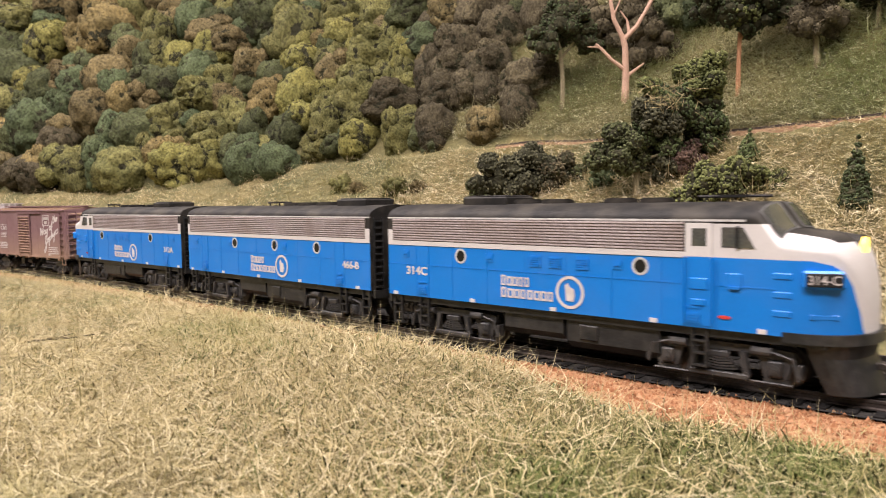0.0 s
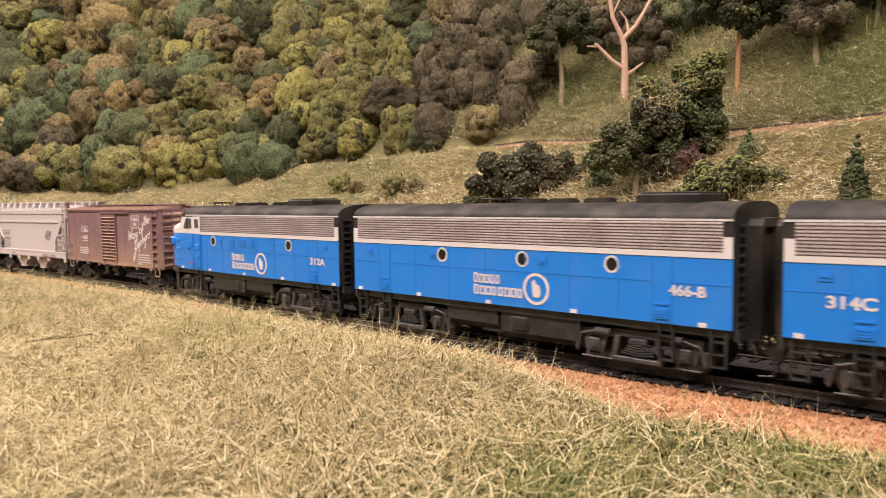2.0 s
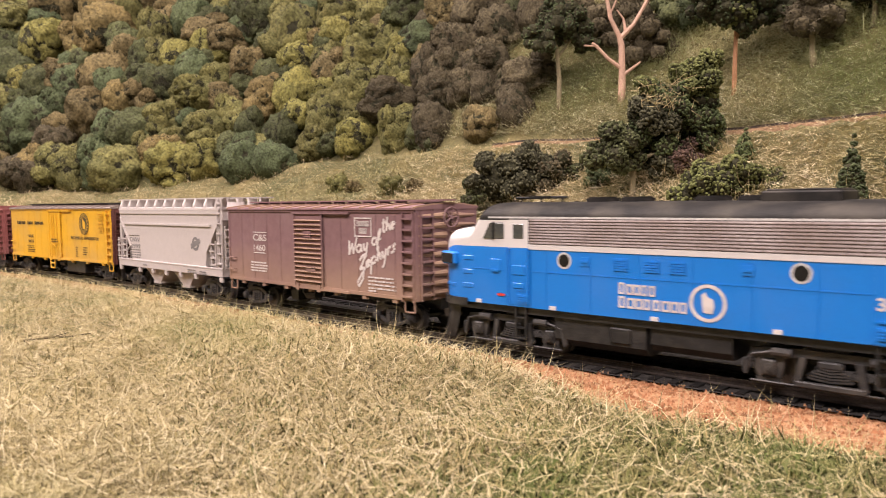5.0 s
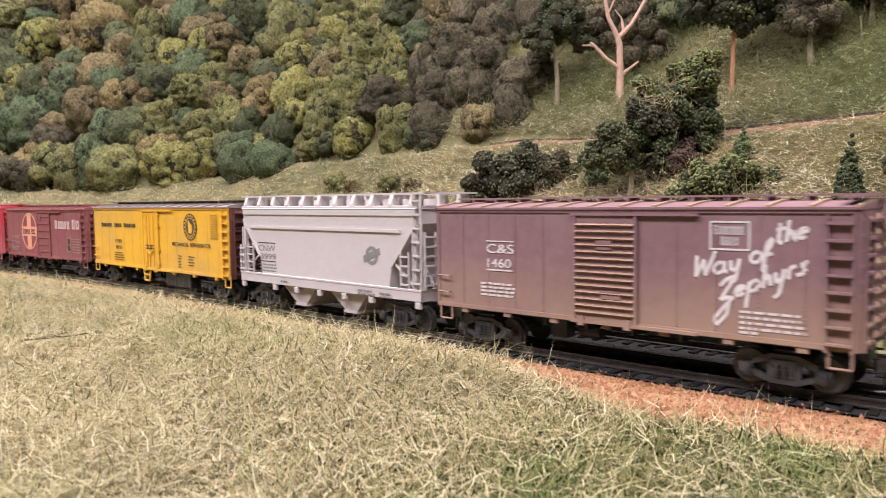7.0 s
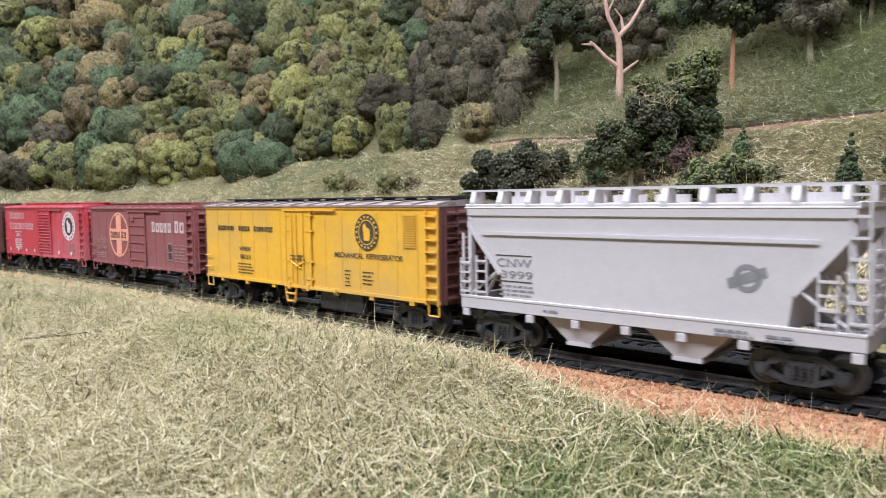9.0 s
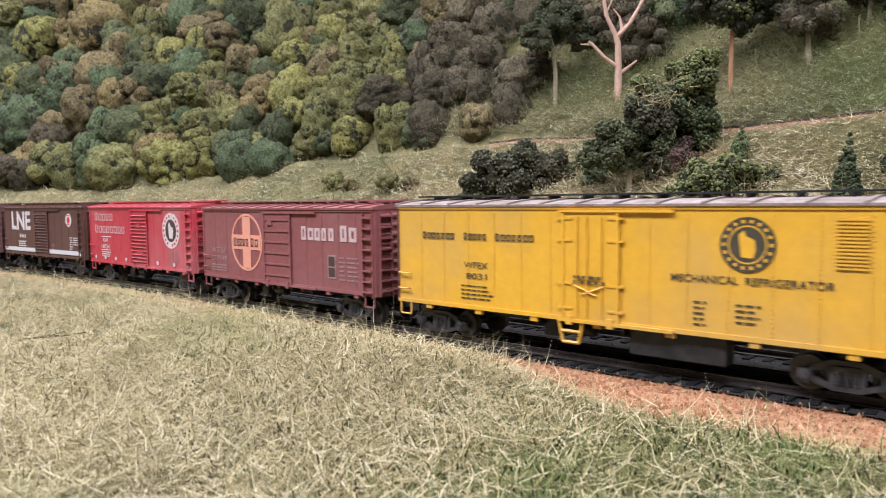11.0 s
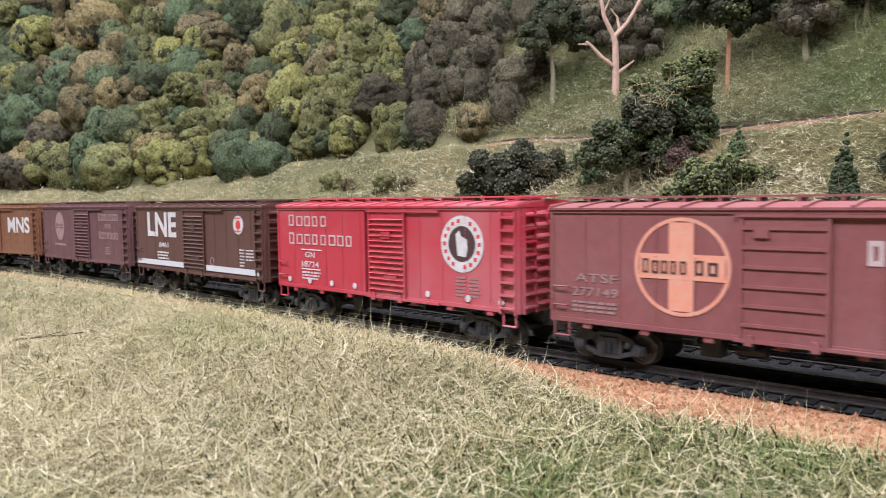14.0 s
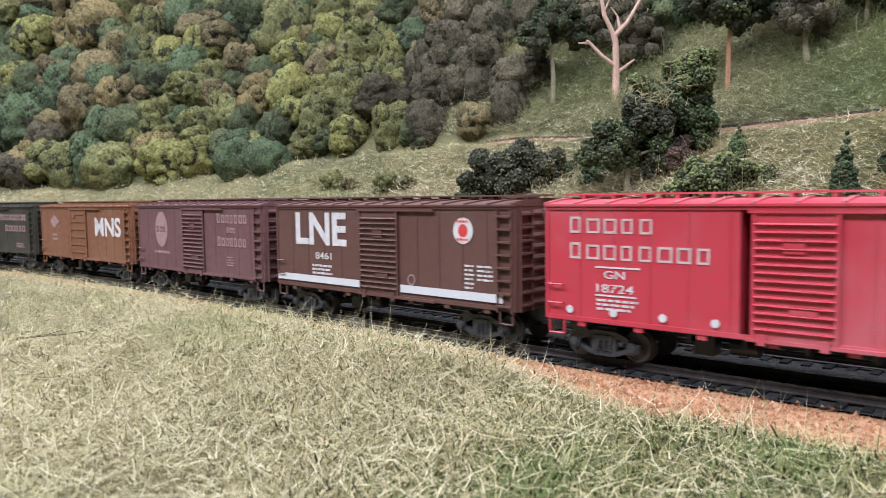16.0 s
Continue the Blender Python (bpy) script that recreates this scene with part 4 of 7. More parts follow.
def tan_car():
    c = boxcar("rusty tan-brown boxcar with large white capitals", 145.0, RUSTY, door=(-18.3, 7.5), eave=49.0, low=13.0, ribbed="few")
    y = SIDE
    words(c, "MNS", 20.5, 29.5, 12.5, 38.0, y, INK_WHITE, bold=0.025)
    plate(c, [(-56, 38.5), (-48.2, 43.5), (-40, 38.5), (-48.2, 33.5)], y, INK_FADED, "emblem")
    small_print(c, -52.0, 28.0, 2, 9, y, INK_FADED, 3.0, 1.6)
    return widen(c)


def olive_car():
    c = boxcar("dark olive-brown boxcar with faded white lettering", 145.0, OLIVE_PAINT, door=(-16.0, 8.0), eave=49.0, low=12.8, ribbed="few")
    y = SIDE
    marks(c, 13.0, 38.6, 4.6, 46, 11, y, INK_FADED)
    marks(c, 22.0, 29.8, 4.6, 36, 6, y, INK_FADED)
    small_print(c, 40.0, 20.0, 3, 16, y, INK_FADED)
    return widen(c)


def yellow_car():
    c = boxcar("weathered yellow mechanical refrigerator car with black lettering", 178.2, YELLOW, roof_paint=ROOFGREY, walkway=BLACK, door=(-12.8, 8.0), eave=49.6, low=12.4,
               refrigerator=True, seams=15, end_paint=OXIDE, trim=YELLOW)
    plain = set(c.children)
    y = SIDE
    plate(c, disc_outline(49.0, 39.0, 7.6, n=34), y - 0.1, INK_BLACK, "emblem_disc")
    ring(c, 49.0, 39.0, 4.9, 5.3, y - 0.12, YELLOW)
    plate(c, emblem_blob(49.0, 39.0, 4.6), y - 0.15, YELLOW, "emblem_figure")
    bm = bmesh.new()
    for k in range(18):
        a = 2 * math.pi * k / 18
        x, z = 49.0 + 6.4 * math.cos(a), 39.0 + 6.4 * math.sin(a)
        box(bm, x - 0.45, x + 0.45, y - 0.26, y, z - 0.45, z + 0.45)
    part("emblem_lettering", bm, YELLOW, c)
    marks(c, -73.0, 37.6, 2.3, 16.5, 7, y - 0.1, INK_BLACK)
    marks(c, -52.5, 37.6, 2.3, 11.0, 5, y - 0.1, INK_BLACK)
    marks(c, -38.0, 37.6, 2.3, 17.0, 7, y - 0.1, INK_BLACK)
    words(c, "MECHANICAL", 27.2, 27.9, 2.2, 19.5, y - 0.1, INK_BLACK)
    words(c, "REFRIGERATOR", 48.6, 27.9, 2.2, 22.5, y - 0.1, INK_BLACK)
    words(c, "WFEX", -52.5, 27.4, 2.2, 11, y - 0.1, INK_BLACK)
    words(c, "8031", -51.5, 23.4, 2.2, 9.5, y - 0.1, INK_BLACK)
    small_print(c, -54.0, 20.6, 4, 16, y - 0.1, INK_BLACK, 1.5, 0.5)
    small_print(c, -5.5, 26.6, 2, 13, y - 1.0, INK_BLACK, 1.6, 0.9)
    small_print(c, 34.0, 22.0, 5, 4, y - 0.1, INK_BLACK, 1.6, 0.5)
    small_print(c, 46.0, 22.0, 4, 7, y - 0.1, INK_BLACK, 1.6, 0.5)
    bm = bmesh.new()
    for k in range(14):
        box(bm, 71.0, 78.5, y - 0.35, y, 33.5 + k * 0.95, 34.0 + k * 0.95)
    part("louvre", bm, YELLOW, c, "louvred grille in the yellow side")
    move_marks(c, plain, -2.5)
    return widen(c)


# ---- covered hopper ----
def hopper_car():
    car = tagged(new("covered_hopper"), "pale grey covered hopper car with two discharge bays", "train car", group="cars of the freight train")
    H = 66.3
    bm = bmesh.new()
    outline = [(-63.4, 49.2), (-63.4, 43.2), (-48.6, 26.0), (-47.0, 15.6), (47.0, 15.6), (48.6, 26.0), (63.4, 43.2), (63.4, 49.2)]
    prism(bm, outline, -16.4, 16.4)
    for s in (-1, 1):
        part("top_chord", boxes((-63.4, 63.4, s * 16.6 - 0.4, s * 16.6 + 0.4, 46.2, 49.2), bevel=0.25), PALE, car)
        part("side_rib", boxes((-56.6, 54.6, s * 16.6 - 0.5, s * 16.6 + 0.5, 39.6, 40.8)), PALE, car)
    part("body", bm, PALE, car)
    for s in (-1, 1):
        for q in (-1, 1):
            bm = bmesh.new()
            prism(bm, [(q * 63.4, 44.2), (q * 63.4, 42.4), (q * 49.2, 25.5), (q * 48.0, 26.3)], s * 16.5 - 0.35, s * 16.5 + 0.35)
            part("slope_rib", bm, PALE, car)
    part("roof", boxes((-64.2, 64.2, -16.8, 16.8, 49.2, 50.4), (-64.2, 64.2, -17.2, 17.2, 48.8, 49.4), bevel=0.2), PALE, car)
    bm = bmesh.new()
    for w in (-15.5, -12.6, 10.6, 13.5):
        box(bm, -67, 67, w, w + 2.3, 54.8, 55.5)
    box(bm, -67, -63, -15.5, 15.8, 54.8, 55.5)
    box(bm, 63, 67, -15.5, 15.8, 54.8, 55.5)
    for k in range(11):
        x = -61 + k * 12.2
        for s in (-1, 1):
            prism(bm, [(s * 17.0, 49.6), (s * 17.0, 51.2), (s * 15.6, 54.8), (s * 10.6, 54.8), (s * 10.6, 50.2)], x - 1.0, x + 1.0, "x")
    part("running_board", bm, PALE, car)
    for k in range(8):
        piece("roof_hatch", shared("roof_hatch", PALE, lambda b: prism(b, disc_outline(0, 0, 5.4, n=18), 50.3, 53.0, "z")), car, pose((-51.5 + k * 14.7) * MM, 0, 0))
    for s in (-1, 1):
        part("side_sill", boxes((-H, H, s * 16.2 - 0.9, s * 16.2 + 0.9, 12.8, 17.2), (-H, H, s * 16.9 - 0.4, s * 16.9 + 0.4, 16.6, 17.6), bevel=0.15), PALE, car)
        for x in (-H + 2, -36, -18, 0, 18, 36, H - 2):
            piece("jacking_pad", shared("jacking_pad", PALE, lambda b: box(b, -1.5, 1.5, -0.7, 0.7, 9.9, 12.6, bevel=0.2)), car, pose(x * MM, s * 16.4 * MM, 0))
    for s in (-1, 1):
        # end posts, platform and braces
        bm = bmesh.new()
        for w in (-15.8, 15.8):
            box(bm, s * 62.4 - 0.8, s * 62.4 + 0.8, w - 0.8, w + 0.8, 13, 50)
            rod(bm, (s * 62.8, w, 17.5), (s * 50, w * 0.98, 27), 0.6, 6)
        for w in (-6, 6):
            rod(bm, (s * 63, w, 17), (s * 54, w, 31), 0.7, 6)
        box(bm, s * 64.9 - 1.4, s * 64.9 + 1.4, -17, 17, 12.8, 17.2)
        box(bm, min(s * 49, s * 65), max(s * 49, s * 65), -3.4, 3.4, 11.0, 15.0)
        rod(bm, (s * 65.6, -16, 28), (s * 65.6, 16, 28), 0.45, 6)
        part("end_frame", bm, PALE, car)
        ladder(car, s * 64.2, -16.2, 17.2, 55.0 if s > 0 else 31, 4.4, 7 if s > 0 else 4, PALE, "x", -0.9)
        ladder(car, s * 64.2, 16.2, 17.2, 55.0 if s < 0 else 31, 4.4, 7 if s < 0 else 4, PALE, "x", 0.9)
        ladder(car, s * 57.0, -16.2, 17.2, 32, 4.6, 4, PALE, "x", -0.8, "corner_ladder")
        ladder(car, s * 66.2, -12, 17.2, 40, 6, 6, PALE, "y", s * 1.0)
        truck(car, s * 50)
        coupler(car, s * 64.6, s)
    # discharge bays
    for x in (-18.5, 18.5):
        bm = bmesh.new()
        for sgn, w0, w1 in ((1, -15.2, 15.2),):
            top = [bm.verts.new(p) for p in ((x - 16.5, w0, 15.6), (x + 16.5, w0, 15.6), (x + 16.5, w1, 15.6), (x - 16.5, w1, 15.6))]
            low = [bm.verts.new(p) for p in ((x - 4.0, -13.4, 4.6), (x + 4.0, -13.4, 4.6), (x + 4.0, 13.4, 4.6), (x - 4.0, 13.4, 4.6))]
            for i in range(4):
                bm.faces.new((top[i], top[(i + 1) % 4], low[(i + 1) % 4], low[i]))
            bm.faces.new(low)
            bm.faces.new(list(reversed(top)))
        box(bm, x - 4.6, x + 4.6, -13.9, 13.9, 3.6, 4.8)
        part("discharge_bay", bm, PALE, car)
    part("centre_beam", boxes((-64, 64, -3, 3, 9.0, 13.0)), FRAME, car)
    y = -16.45
    words(car, "CNW", -50.0, 28.6, 2.9, 14.7, y, INK_GREY)
    words(car, "3999", -48.2, 24.6, 2.7, 13.4, y, INK_GREY)
    for z in (32.4, 23.4):
        plate(car, [(-50.6, z), (-35.2, z), (-35.2, z + 0.4), (-50.6, z + 0.4)], y, INK_BLACK, "lettering")
    small_print(car, -49.0, 21.6, 3, 17, y, INK_GREY, 1.5)
    plate(car, [(31.6, 26.6), (42.0, 30.4), (41.4, 33.2), (31.0, 29.4)], y, INK_GREY, "emblem_bar")
    ring(car, 36.6, 29.8, 2.4, 3.9, y, INK_GREY)
    small_print(car, -30.0, 14.4, 1, 7, -17.35, INK_GREY)
    small_print(car, 28.0, 14.6, 2, 12, -17.35, INK_GREY)
    small_print(car, 42.0, 14.2, 2, 9, -17.35, INK_GREY)
    return car


# ---- streamlined diesel units ----
NOSE = 84.3


def profile(x, cab):
    """Half width, crown and shoulder heights of the body at x."""
    hw, top = 17.9, 51.4
    if cab and x > 57.0:
        if x < 65.6:
            top = 51.4 - 7.6 * ease((x - 58.2) / 7.4)
        else:
            top = 43.8 - 1.6 * (min(x, 79.0) - 65.6) / 13.4
        if x > 64:
            k = min(1.0, (x - 64) / (NOSE - 64))
            hw = max(17.9 * (1 - k ** 2.9) ** 0.5, 3.0)
        if x > 75.5:
            k = min(1.0, (x - 75.5) / (NOSE - 75.5))
            top = max(16 + (top - 16) * (1 - k ** 2.5) ** 0.5, 20.0)
    return float(hw), float(top), float(top - min(5.2, hw * 0.4 + 1.2))


SILL = 15.7


def section(x, cab, out=0.0, count=30):
    """The body's outline from the near sill over the roof to the far sill."""
    hw, top, sh = profile(x, cab)
    hw, top = hw + out, top + out
    pts = [(-hw, SILL + (sh - SILL) * i / count) for i in range(count)]
    for i in range(count * 2 + 1):
        a = math.pi * i / (count * 2)
        c, s = math.cos(a), math.sin(a)
        pts.append((-hw * (abs(c) ** 0.72) * (1 if c >= 0 else -1), sh + (top - sh) * (s ** 0.9)))
    pts += [(hw, SILL + (sh - SILL) * (count - 1 - i) / count) for i in range(count)]
    return pts


def body_shell(bm, rear, front, cab):
    xs = list(np.arange(rear, 56.1, 6.0)) if cab else list(np.linspace(rear, front, 26))
    if cab:
        xs += list(np.arange(57.0, NOSE - 2, 0.6)) + [NOSE - 2, NOSE - 1.6, NOSE - 1.2, NOSE - 0.8, NOSE - 0.5, NOSE - 0.25, NOSE - 0.05]
    rings = []
    for x in xs:
        rings.append([bm.verts.new((x, p[0], p[1])) for p in section(x, cab)])
    k = len(rings[0])
    for a, b in zip(rings, rings[1:]):
        for i in range(k - 1):
            bm.faces.new((a[i], b[i], b[i + 1], a[i + 1]))
    cuts = [((0, 0, 36.0), (0, 0, 1))]
    if cab:
        cuts += [((0, 0, 45.4), (0, 0, 1)), ((0, 12.0, 0), (0, 1, 0)), ((0, -12.0, 0), (0, 1, 0)), ((0, 0, 40.6), (0, 0, 1)), ((46, 0, 0), (1, 0, 0)), ((58, 0, 0), (1, 0, 0))] + SWEEP
    for co, no in cuts:
        bmesh.ops.bisect_plane(bm, geom=bm.verts[:] + bm.edges[:] + bm.faces[:], plane_co=co, plane_no=no)
    for f in bm.faces:
        f.material_index = paint_zone(f.calc_center_median(), cab)
    for ring_, zone in ((rings[0], 2), (list(reversed(rings[-1])), 1 if cab else 2)):
        bm.faces.new(ring_).material_index = zone
    for a, b in zip(rings, rings[1:]):
        bm.faces.new((a[k - 1], b[k - 1], b[0], a[0])).material_index = 2


# planes that bound the blue of the nose flank: its front edge sweeps up and back to the white
SWEEP = [((x0, 0, z0), Vector((z0 - z1, 0, x1 - x0)).normalized()) for (x0, z0), (x1, z1) in
         zip([(73.0, 36.0), (77.2, 34.9), (79.6, 33.0), (81.0, 29.6), (82.2, 23.0)], [(77.2, 34.9), (79.6, 33.0), (81.0, 29.6), (82.2, 23.0), (83.2, 15.0)])]


def paint_zone(c, cab):
    x, y, z = c
    if cab and x > 46:
        if z > 45.4 or (abs(y) < 12.0 and z > 40.6 and x > 58):
            return 2
        ahead = any((Vector((x, y, z)) - Vector(co)).dot(no) > 0 for co, no in SWEEP)
        return 1 if z > 36.0 or ahead else 0
    return 0 if z < 36.0 else 2


def patch(parent, name, mat, x0, x1, t0, t1, cab, out=0.15, label="", n=6):
    """A pane that follows the shell between two lines of its outline (t: 0 near sill .. 1 far sill)."""
    bm = bmesh.new()
    rows = []
    for i in range(n + 1):
        x = x0 + (x1 - x0) * i / n
        sec = section(x, cab, out)
        m = len(sec) - 1
        row = []
        for j in range(n + 1):
            t = (t0 + (t1 - t0) * j / n) * m
            a = int(min(m - 1, math.floor(t)))
            p, q = sec[a], sec[a + 1]
            f = t - a
            row.append(bm.verts.new((x + out * 0.6, p[0] + (q[0] - p[0]) * f, p[1] + (q[1] - p[1]) * f)))
        rows.append(row)
    for i in range(n):
        for j in range(n):
            bm.faces.new((rows[i][j], rows[i + 1][j], rows[i + 1][j + 1], rows[i][j + 1]))
    ob = smooth(part(name, bm, mat, parent, label))
    return ob


def unit_sides(unit, rear, front, portholes, cabside):
    """Grilles, stripes, portholes, louvres, marks and steps of one unit."""
    for s in (-1, 1):
        y = s * 17.9
        # grille band with its slots
        g0, g1 = rear + 2.8, (38.5 if cabside else front - 2.8)
        part("grille_panel", boxes((g0, g1, y - 0.15, y + 0.15, 37.4, 45.9)), GRILLE_DARK, unit)
        bm = bmesh.new()
        for k in range(9):
            z = 37.5 + k * 0.94
            prism(bm, [(y + s * 0.1, z), (y + s * 0.42, z + 0.2), (y + s * 0.36, z + 0.55), (y + s * 0.1, z + 0.72)], g0, g1, "x")
        for k in range(24):
            x = g0 + (g1 - g0) * (k + 0.5) / 24
            box(bm, x - 0.12, x + 0.12, y - 0.3, y + 0.3, 37.4, 45.9)
        part("grille", bm, GRILLE, unit, "dusty silver-grey louvred grille")
        part("white_stripe", boxes((rear + 0.1, 47.0 if cabside else front - 0.1, y - 0.22, y + 0.22, 35.6, 37.3)), WHITE, unit)
        ends = [(rear + 0.1, rear + 2.8)] + ([] if cabside else [(front - 2.8, front - 0.1)])
        for a, b in ends:
            part("white_end_block", boxes((a, b, y - 0.21, y + 0.21, 37.3, 41.6)), WHITE, unit)
        # the gutter's pale silver paints in the highlight along the roof edge
        part("gutter", boxes((rear, 56.0 if cabside else front, y - 0.28, y + 0.28, 46.0, 46.6)), RIM, unit)
        for x in portholes:
            ring(unit, x, 32.4, 1.95, 2.75, y + (0.05 if s > 0 else 0), RIM, "porthole_rim", "silver porthole rim")
            plate(unit, disc_outline(x, 32.4, 2.0, 2.1, n=22), y - s * 0.0 if s < 0 else y + 0.1, GLASS, "porthole")
        # raised seams, door hatches, lift brackets and louvres
        end = 64.0 if cabside else front - 1
        part("belt_seam", boxes((rear + 1, end, y - 0.12, y + 0.12, 28.0, 28.3)), BLUE, unit)
        for k in range(1, 9):
            x = rear + 1.2 + (end - rear) * k / 9
            piece("panel_seam", shared("panel_seam", BLUE, lambda b: box(b, -0.12, 0.12, -0.12, 0.12, 16.0, 35.4)), unit, pose(x * MM, y * MM, 0))

        def hatch(b):
            for w in (-3.2, 3.2):
                box(b, w - 0.2, w + 0.2, -0.2, 0.2, 16.0, 35.2)
            box(b, -3.2, 3.2, -0.1, 0.1, 16.0, 35.2)
            box(b, -2.2, 2.2, -0.45, 0.45, 21.2, 21.8)
            box(b, -2.2, 2.2, -0.5, 0.5, 17.0, 20.0)
            for z in (17.6, 18.4, 19.2):
                box(b, -2.0, 2.0, -0.65, 0.65, z, z + 0.3)

        def bracket(b):
            box(b, -1.8, 1.8, -0.25, 0.25, 31.0, 33.8)
            box(b, -1.2, 1.2, -0.5, 0.5, 32.0, 32.7)

        def louvre(b):
            box(b, -2.5, 2.5, -0.14, 0.14, 30.0, 34.0)
            for k in range(5):
                box(b, -2.4, 2.4, -0.3, 0.3, 30.2 + k * 0.75, 30.6 + k * 0.75)

        for x in (rear + 19, end - 20 if not cabside else 41.5):
            piece("side_hatch", shared("side_hatch", BLUE, hatch), unit, pose(x * MM, y * MM, 0))
        for x in (-34.0, 17.0, rear + 10.0):
            piece("lift_bracket", shared("lift_bracket", BLUE, bracket), unit, pose(x * MM, y * MM, 0))
        for x in (-14.0, -6.0, 4.5) if cabside else ():
            piece("louvre", shared("louvre", BLUE, louvre), unit, pose(x * MM, y * MM, 0))
        for x in (rear + 4.0, -42.0, -6.8, 29.2, 60.8 if cabside else front - 8.5):
            part("jack_pad_mark", boxes((x - 1.2, x + 1.2, y - 0.25, y + 0.25, SILL + 0.1, SILL + 1.4)), WHITE, unit)
        # ladder steps under the doors
        for x in (rear + 19, 43.0 if cabside else front - 20, rear + 4.2) + (() if cabside else (front - 4.2,)):
            bm = bmesh.new()
            for w in (x - 2.1, x + 2.1):
                box(bm, w - 0.35, w + 0.35, s * 16.8 - 0.4, s * 16.8 + 0.4, 4.2, SILL)
            for z in (4.4, 8.0, 11.6):
                box(bm, x - 2.2, x + 2.2, s * 16.4 - 1.0, s * 16.4 + 1.0, z, z + 0.5)
            part("side_step", bm, FRAME, unit)


def unit_lettering(unit, x_emblem, x_name, number, x_num, side):
    """Emblem, name blocks and number, on the side that the camera sees, which is -y after turning the unit."""
    grp = []
    y = -18.0
    grp.append(ring(unit, x_emblem, 22.5, 4.4, 5.4, y, INK_WHITE, "emblem_ring", "white ring of a round emblem"))
    grp.append(plate(unit, emblem_blob(x_emblem, 22.5, 3.7), y, INK_WHITE, "emblem_figure"))
    grp.append(marks(unit, x_name, 23.1, 3.2, 12.6, 5, y, INK_WHITE, 0.12))
    grp.append(marks(unit, x_name, 18.9, 3.2, 22.6, 8, y, INK_WHITE, 0.12))
    grp.append(words(unit, number, x_num, 24.2, 3.3, 11.4, y, INK_WHITE, "unit_number", bold=0.03))
    if side > 0:
        for ob in grp:
            ob.matrix_basis = pose(0, 0, 0, 0, 0, 180)


def roof_gear(unit, fans, box_at, aerial, rear, front):
    def fan(bm):
        prism(bm, disc_outline(0, 0, 5.6, n=24), 0, 1.6, "z")
        prism(bm, disc_outline(0, 0, 4.8, n=24), 1.6, 2.0, "z")
    for x in fans:
        piece("roof_fan", shared("roof_fan", BLACK, fan), unit, pose(x * MM, 0, 50.9 * MM))
    if box_at is not None:
        x = box_at
        bm = boxes((x - 10.5, x + 10.5, -8.5, 8.5, 50.4, 54.0), bevel=0.5)
        box(bm, x - 9.5, x + 9.5, -7.0, 7.0, 53.9, 54.5, bevel=0.2)
        part("steam_vent_box", bm, BLACK, unit)
    if aerial is not None:
        bm = bmesh.new()
        for dx in (-9, 0, 9):
            rod(bm, (aerial + dx, 0, 50.8), (aerial + dx, 0, 53.0), 0.4, 6)
        rod(bm, (aerial - 11, 0, 53.0), (aerial + 11, 0, 53.0), 0.5, 6)
        box(bm, aerial - 4, aerial + 4, -2.5, 2.5, 52.7, 53.5)
        part("antenna", bm, BLACK, unit)
    bm = bmesh.new()
    for k in range(14):
        x = rear + 4 + (front - rear - 8) * k / 13
        prism(bm, [(-16.2, 47.6), (-12, 50.1), (0, 51.62), (12, 50.1), (16.2, 47.6), (12, 49.6), (0, 51.1), (-12, 49.6)], x - 0.3, x + 0.3, "x")
    part("roof_seams", bm, BLACK, unit)


def under_parts(unit, rear, front):
    bm = bmesh.new()
    prism(bm, [(-15.5, 13.6), (-15.5, 6.2), (-13, 3.8), (13, 3.8), (15.5, 6.2), (15.5, 13.6)], -3, 30, "x")
    part("fuel_tank", bm, FRAME, unit, "black fuel tank")
    bm = bmesh.new()
    prism(bm, [(-15.5, 13.6), (-15.5, 8.2), (-13.5, 6.0), (13.5, 6.0), (15.5, 8.2), (15.5, 13.6)], -29, -4.5, "x")
    box(bm, 2, 9, -16.2, -15, 7, 12, bevel=0.4)
    box(bm, 2, 9, 15, 16.2, 7, 12, bevel=0.4)
    part("water_tank", bm, FRAME, unit)
    part("underframe", boxes((rear + 1, front - (8 if front > 82 else 1), -16.5, 16.5, 13.2, SILL + 0.1)), FRAME, unit)


def end_wall(unit, x, s):
    """A black gangway end with its ribs, diaphragm and ladder."""
    bm = bmesh.new()
    box(bm, min(x, x + s * 3.6), max(x, x + s * 3.6), -6.5, -4.6, 12, 46)
    box(bm, min(x, x + s * 3.6), max(x, x + s * 3.6), 4.6, 6.5, 12, 46)
    box(bm, min(x, x + s * 3.6), max(x, x + s * 3.6), -6.5, 6.5, 44, 46.5)
    box(bm, min(x, x + s * 2.2), max(x, x + s * 2.2), -6.6, 6.6, 12, 46)
    for q in (-1, 1):
        prism(bm, [(q * 6.4, 12.0), (q * 8.2, 12.0), (q * 8.2, 44.5), (q * 6.4, 46.4)], min(x, x + s * 4.2), max(x, x + s * 4.2), "x")
    part("diaphragm", bm, BLACK, unit, "black ribbed gangway diaphragm")
    ladder(unit, x, -13.6, 15.7, 46, 4.4, 11, FRAME, "y", s * 0.8, "end_ladder")
    ladder(unit, x, 13.6, 15.7, 46, 4.4, 11, FRAME, "y", s * 0.8, "end_ladder")
    bm = bmesh.new()
    for k in range(5):
        w = -9 + k * 4.5
        rod(bm, (x, w, 14), (x + s * 3.2, w, 8), 0.5, 6)
    box(bm, min(x, x + s * 1.4), max(x, x + s * 1.4), -16.5, 16.5, 12.5, SILL)
    part("hose_rack", bm, FRAME, unit)


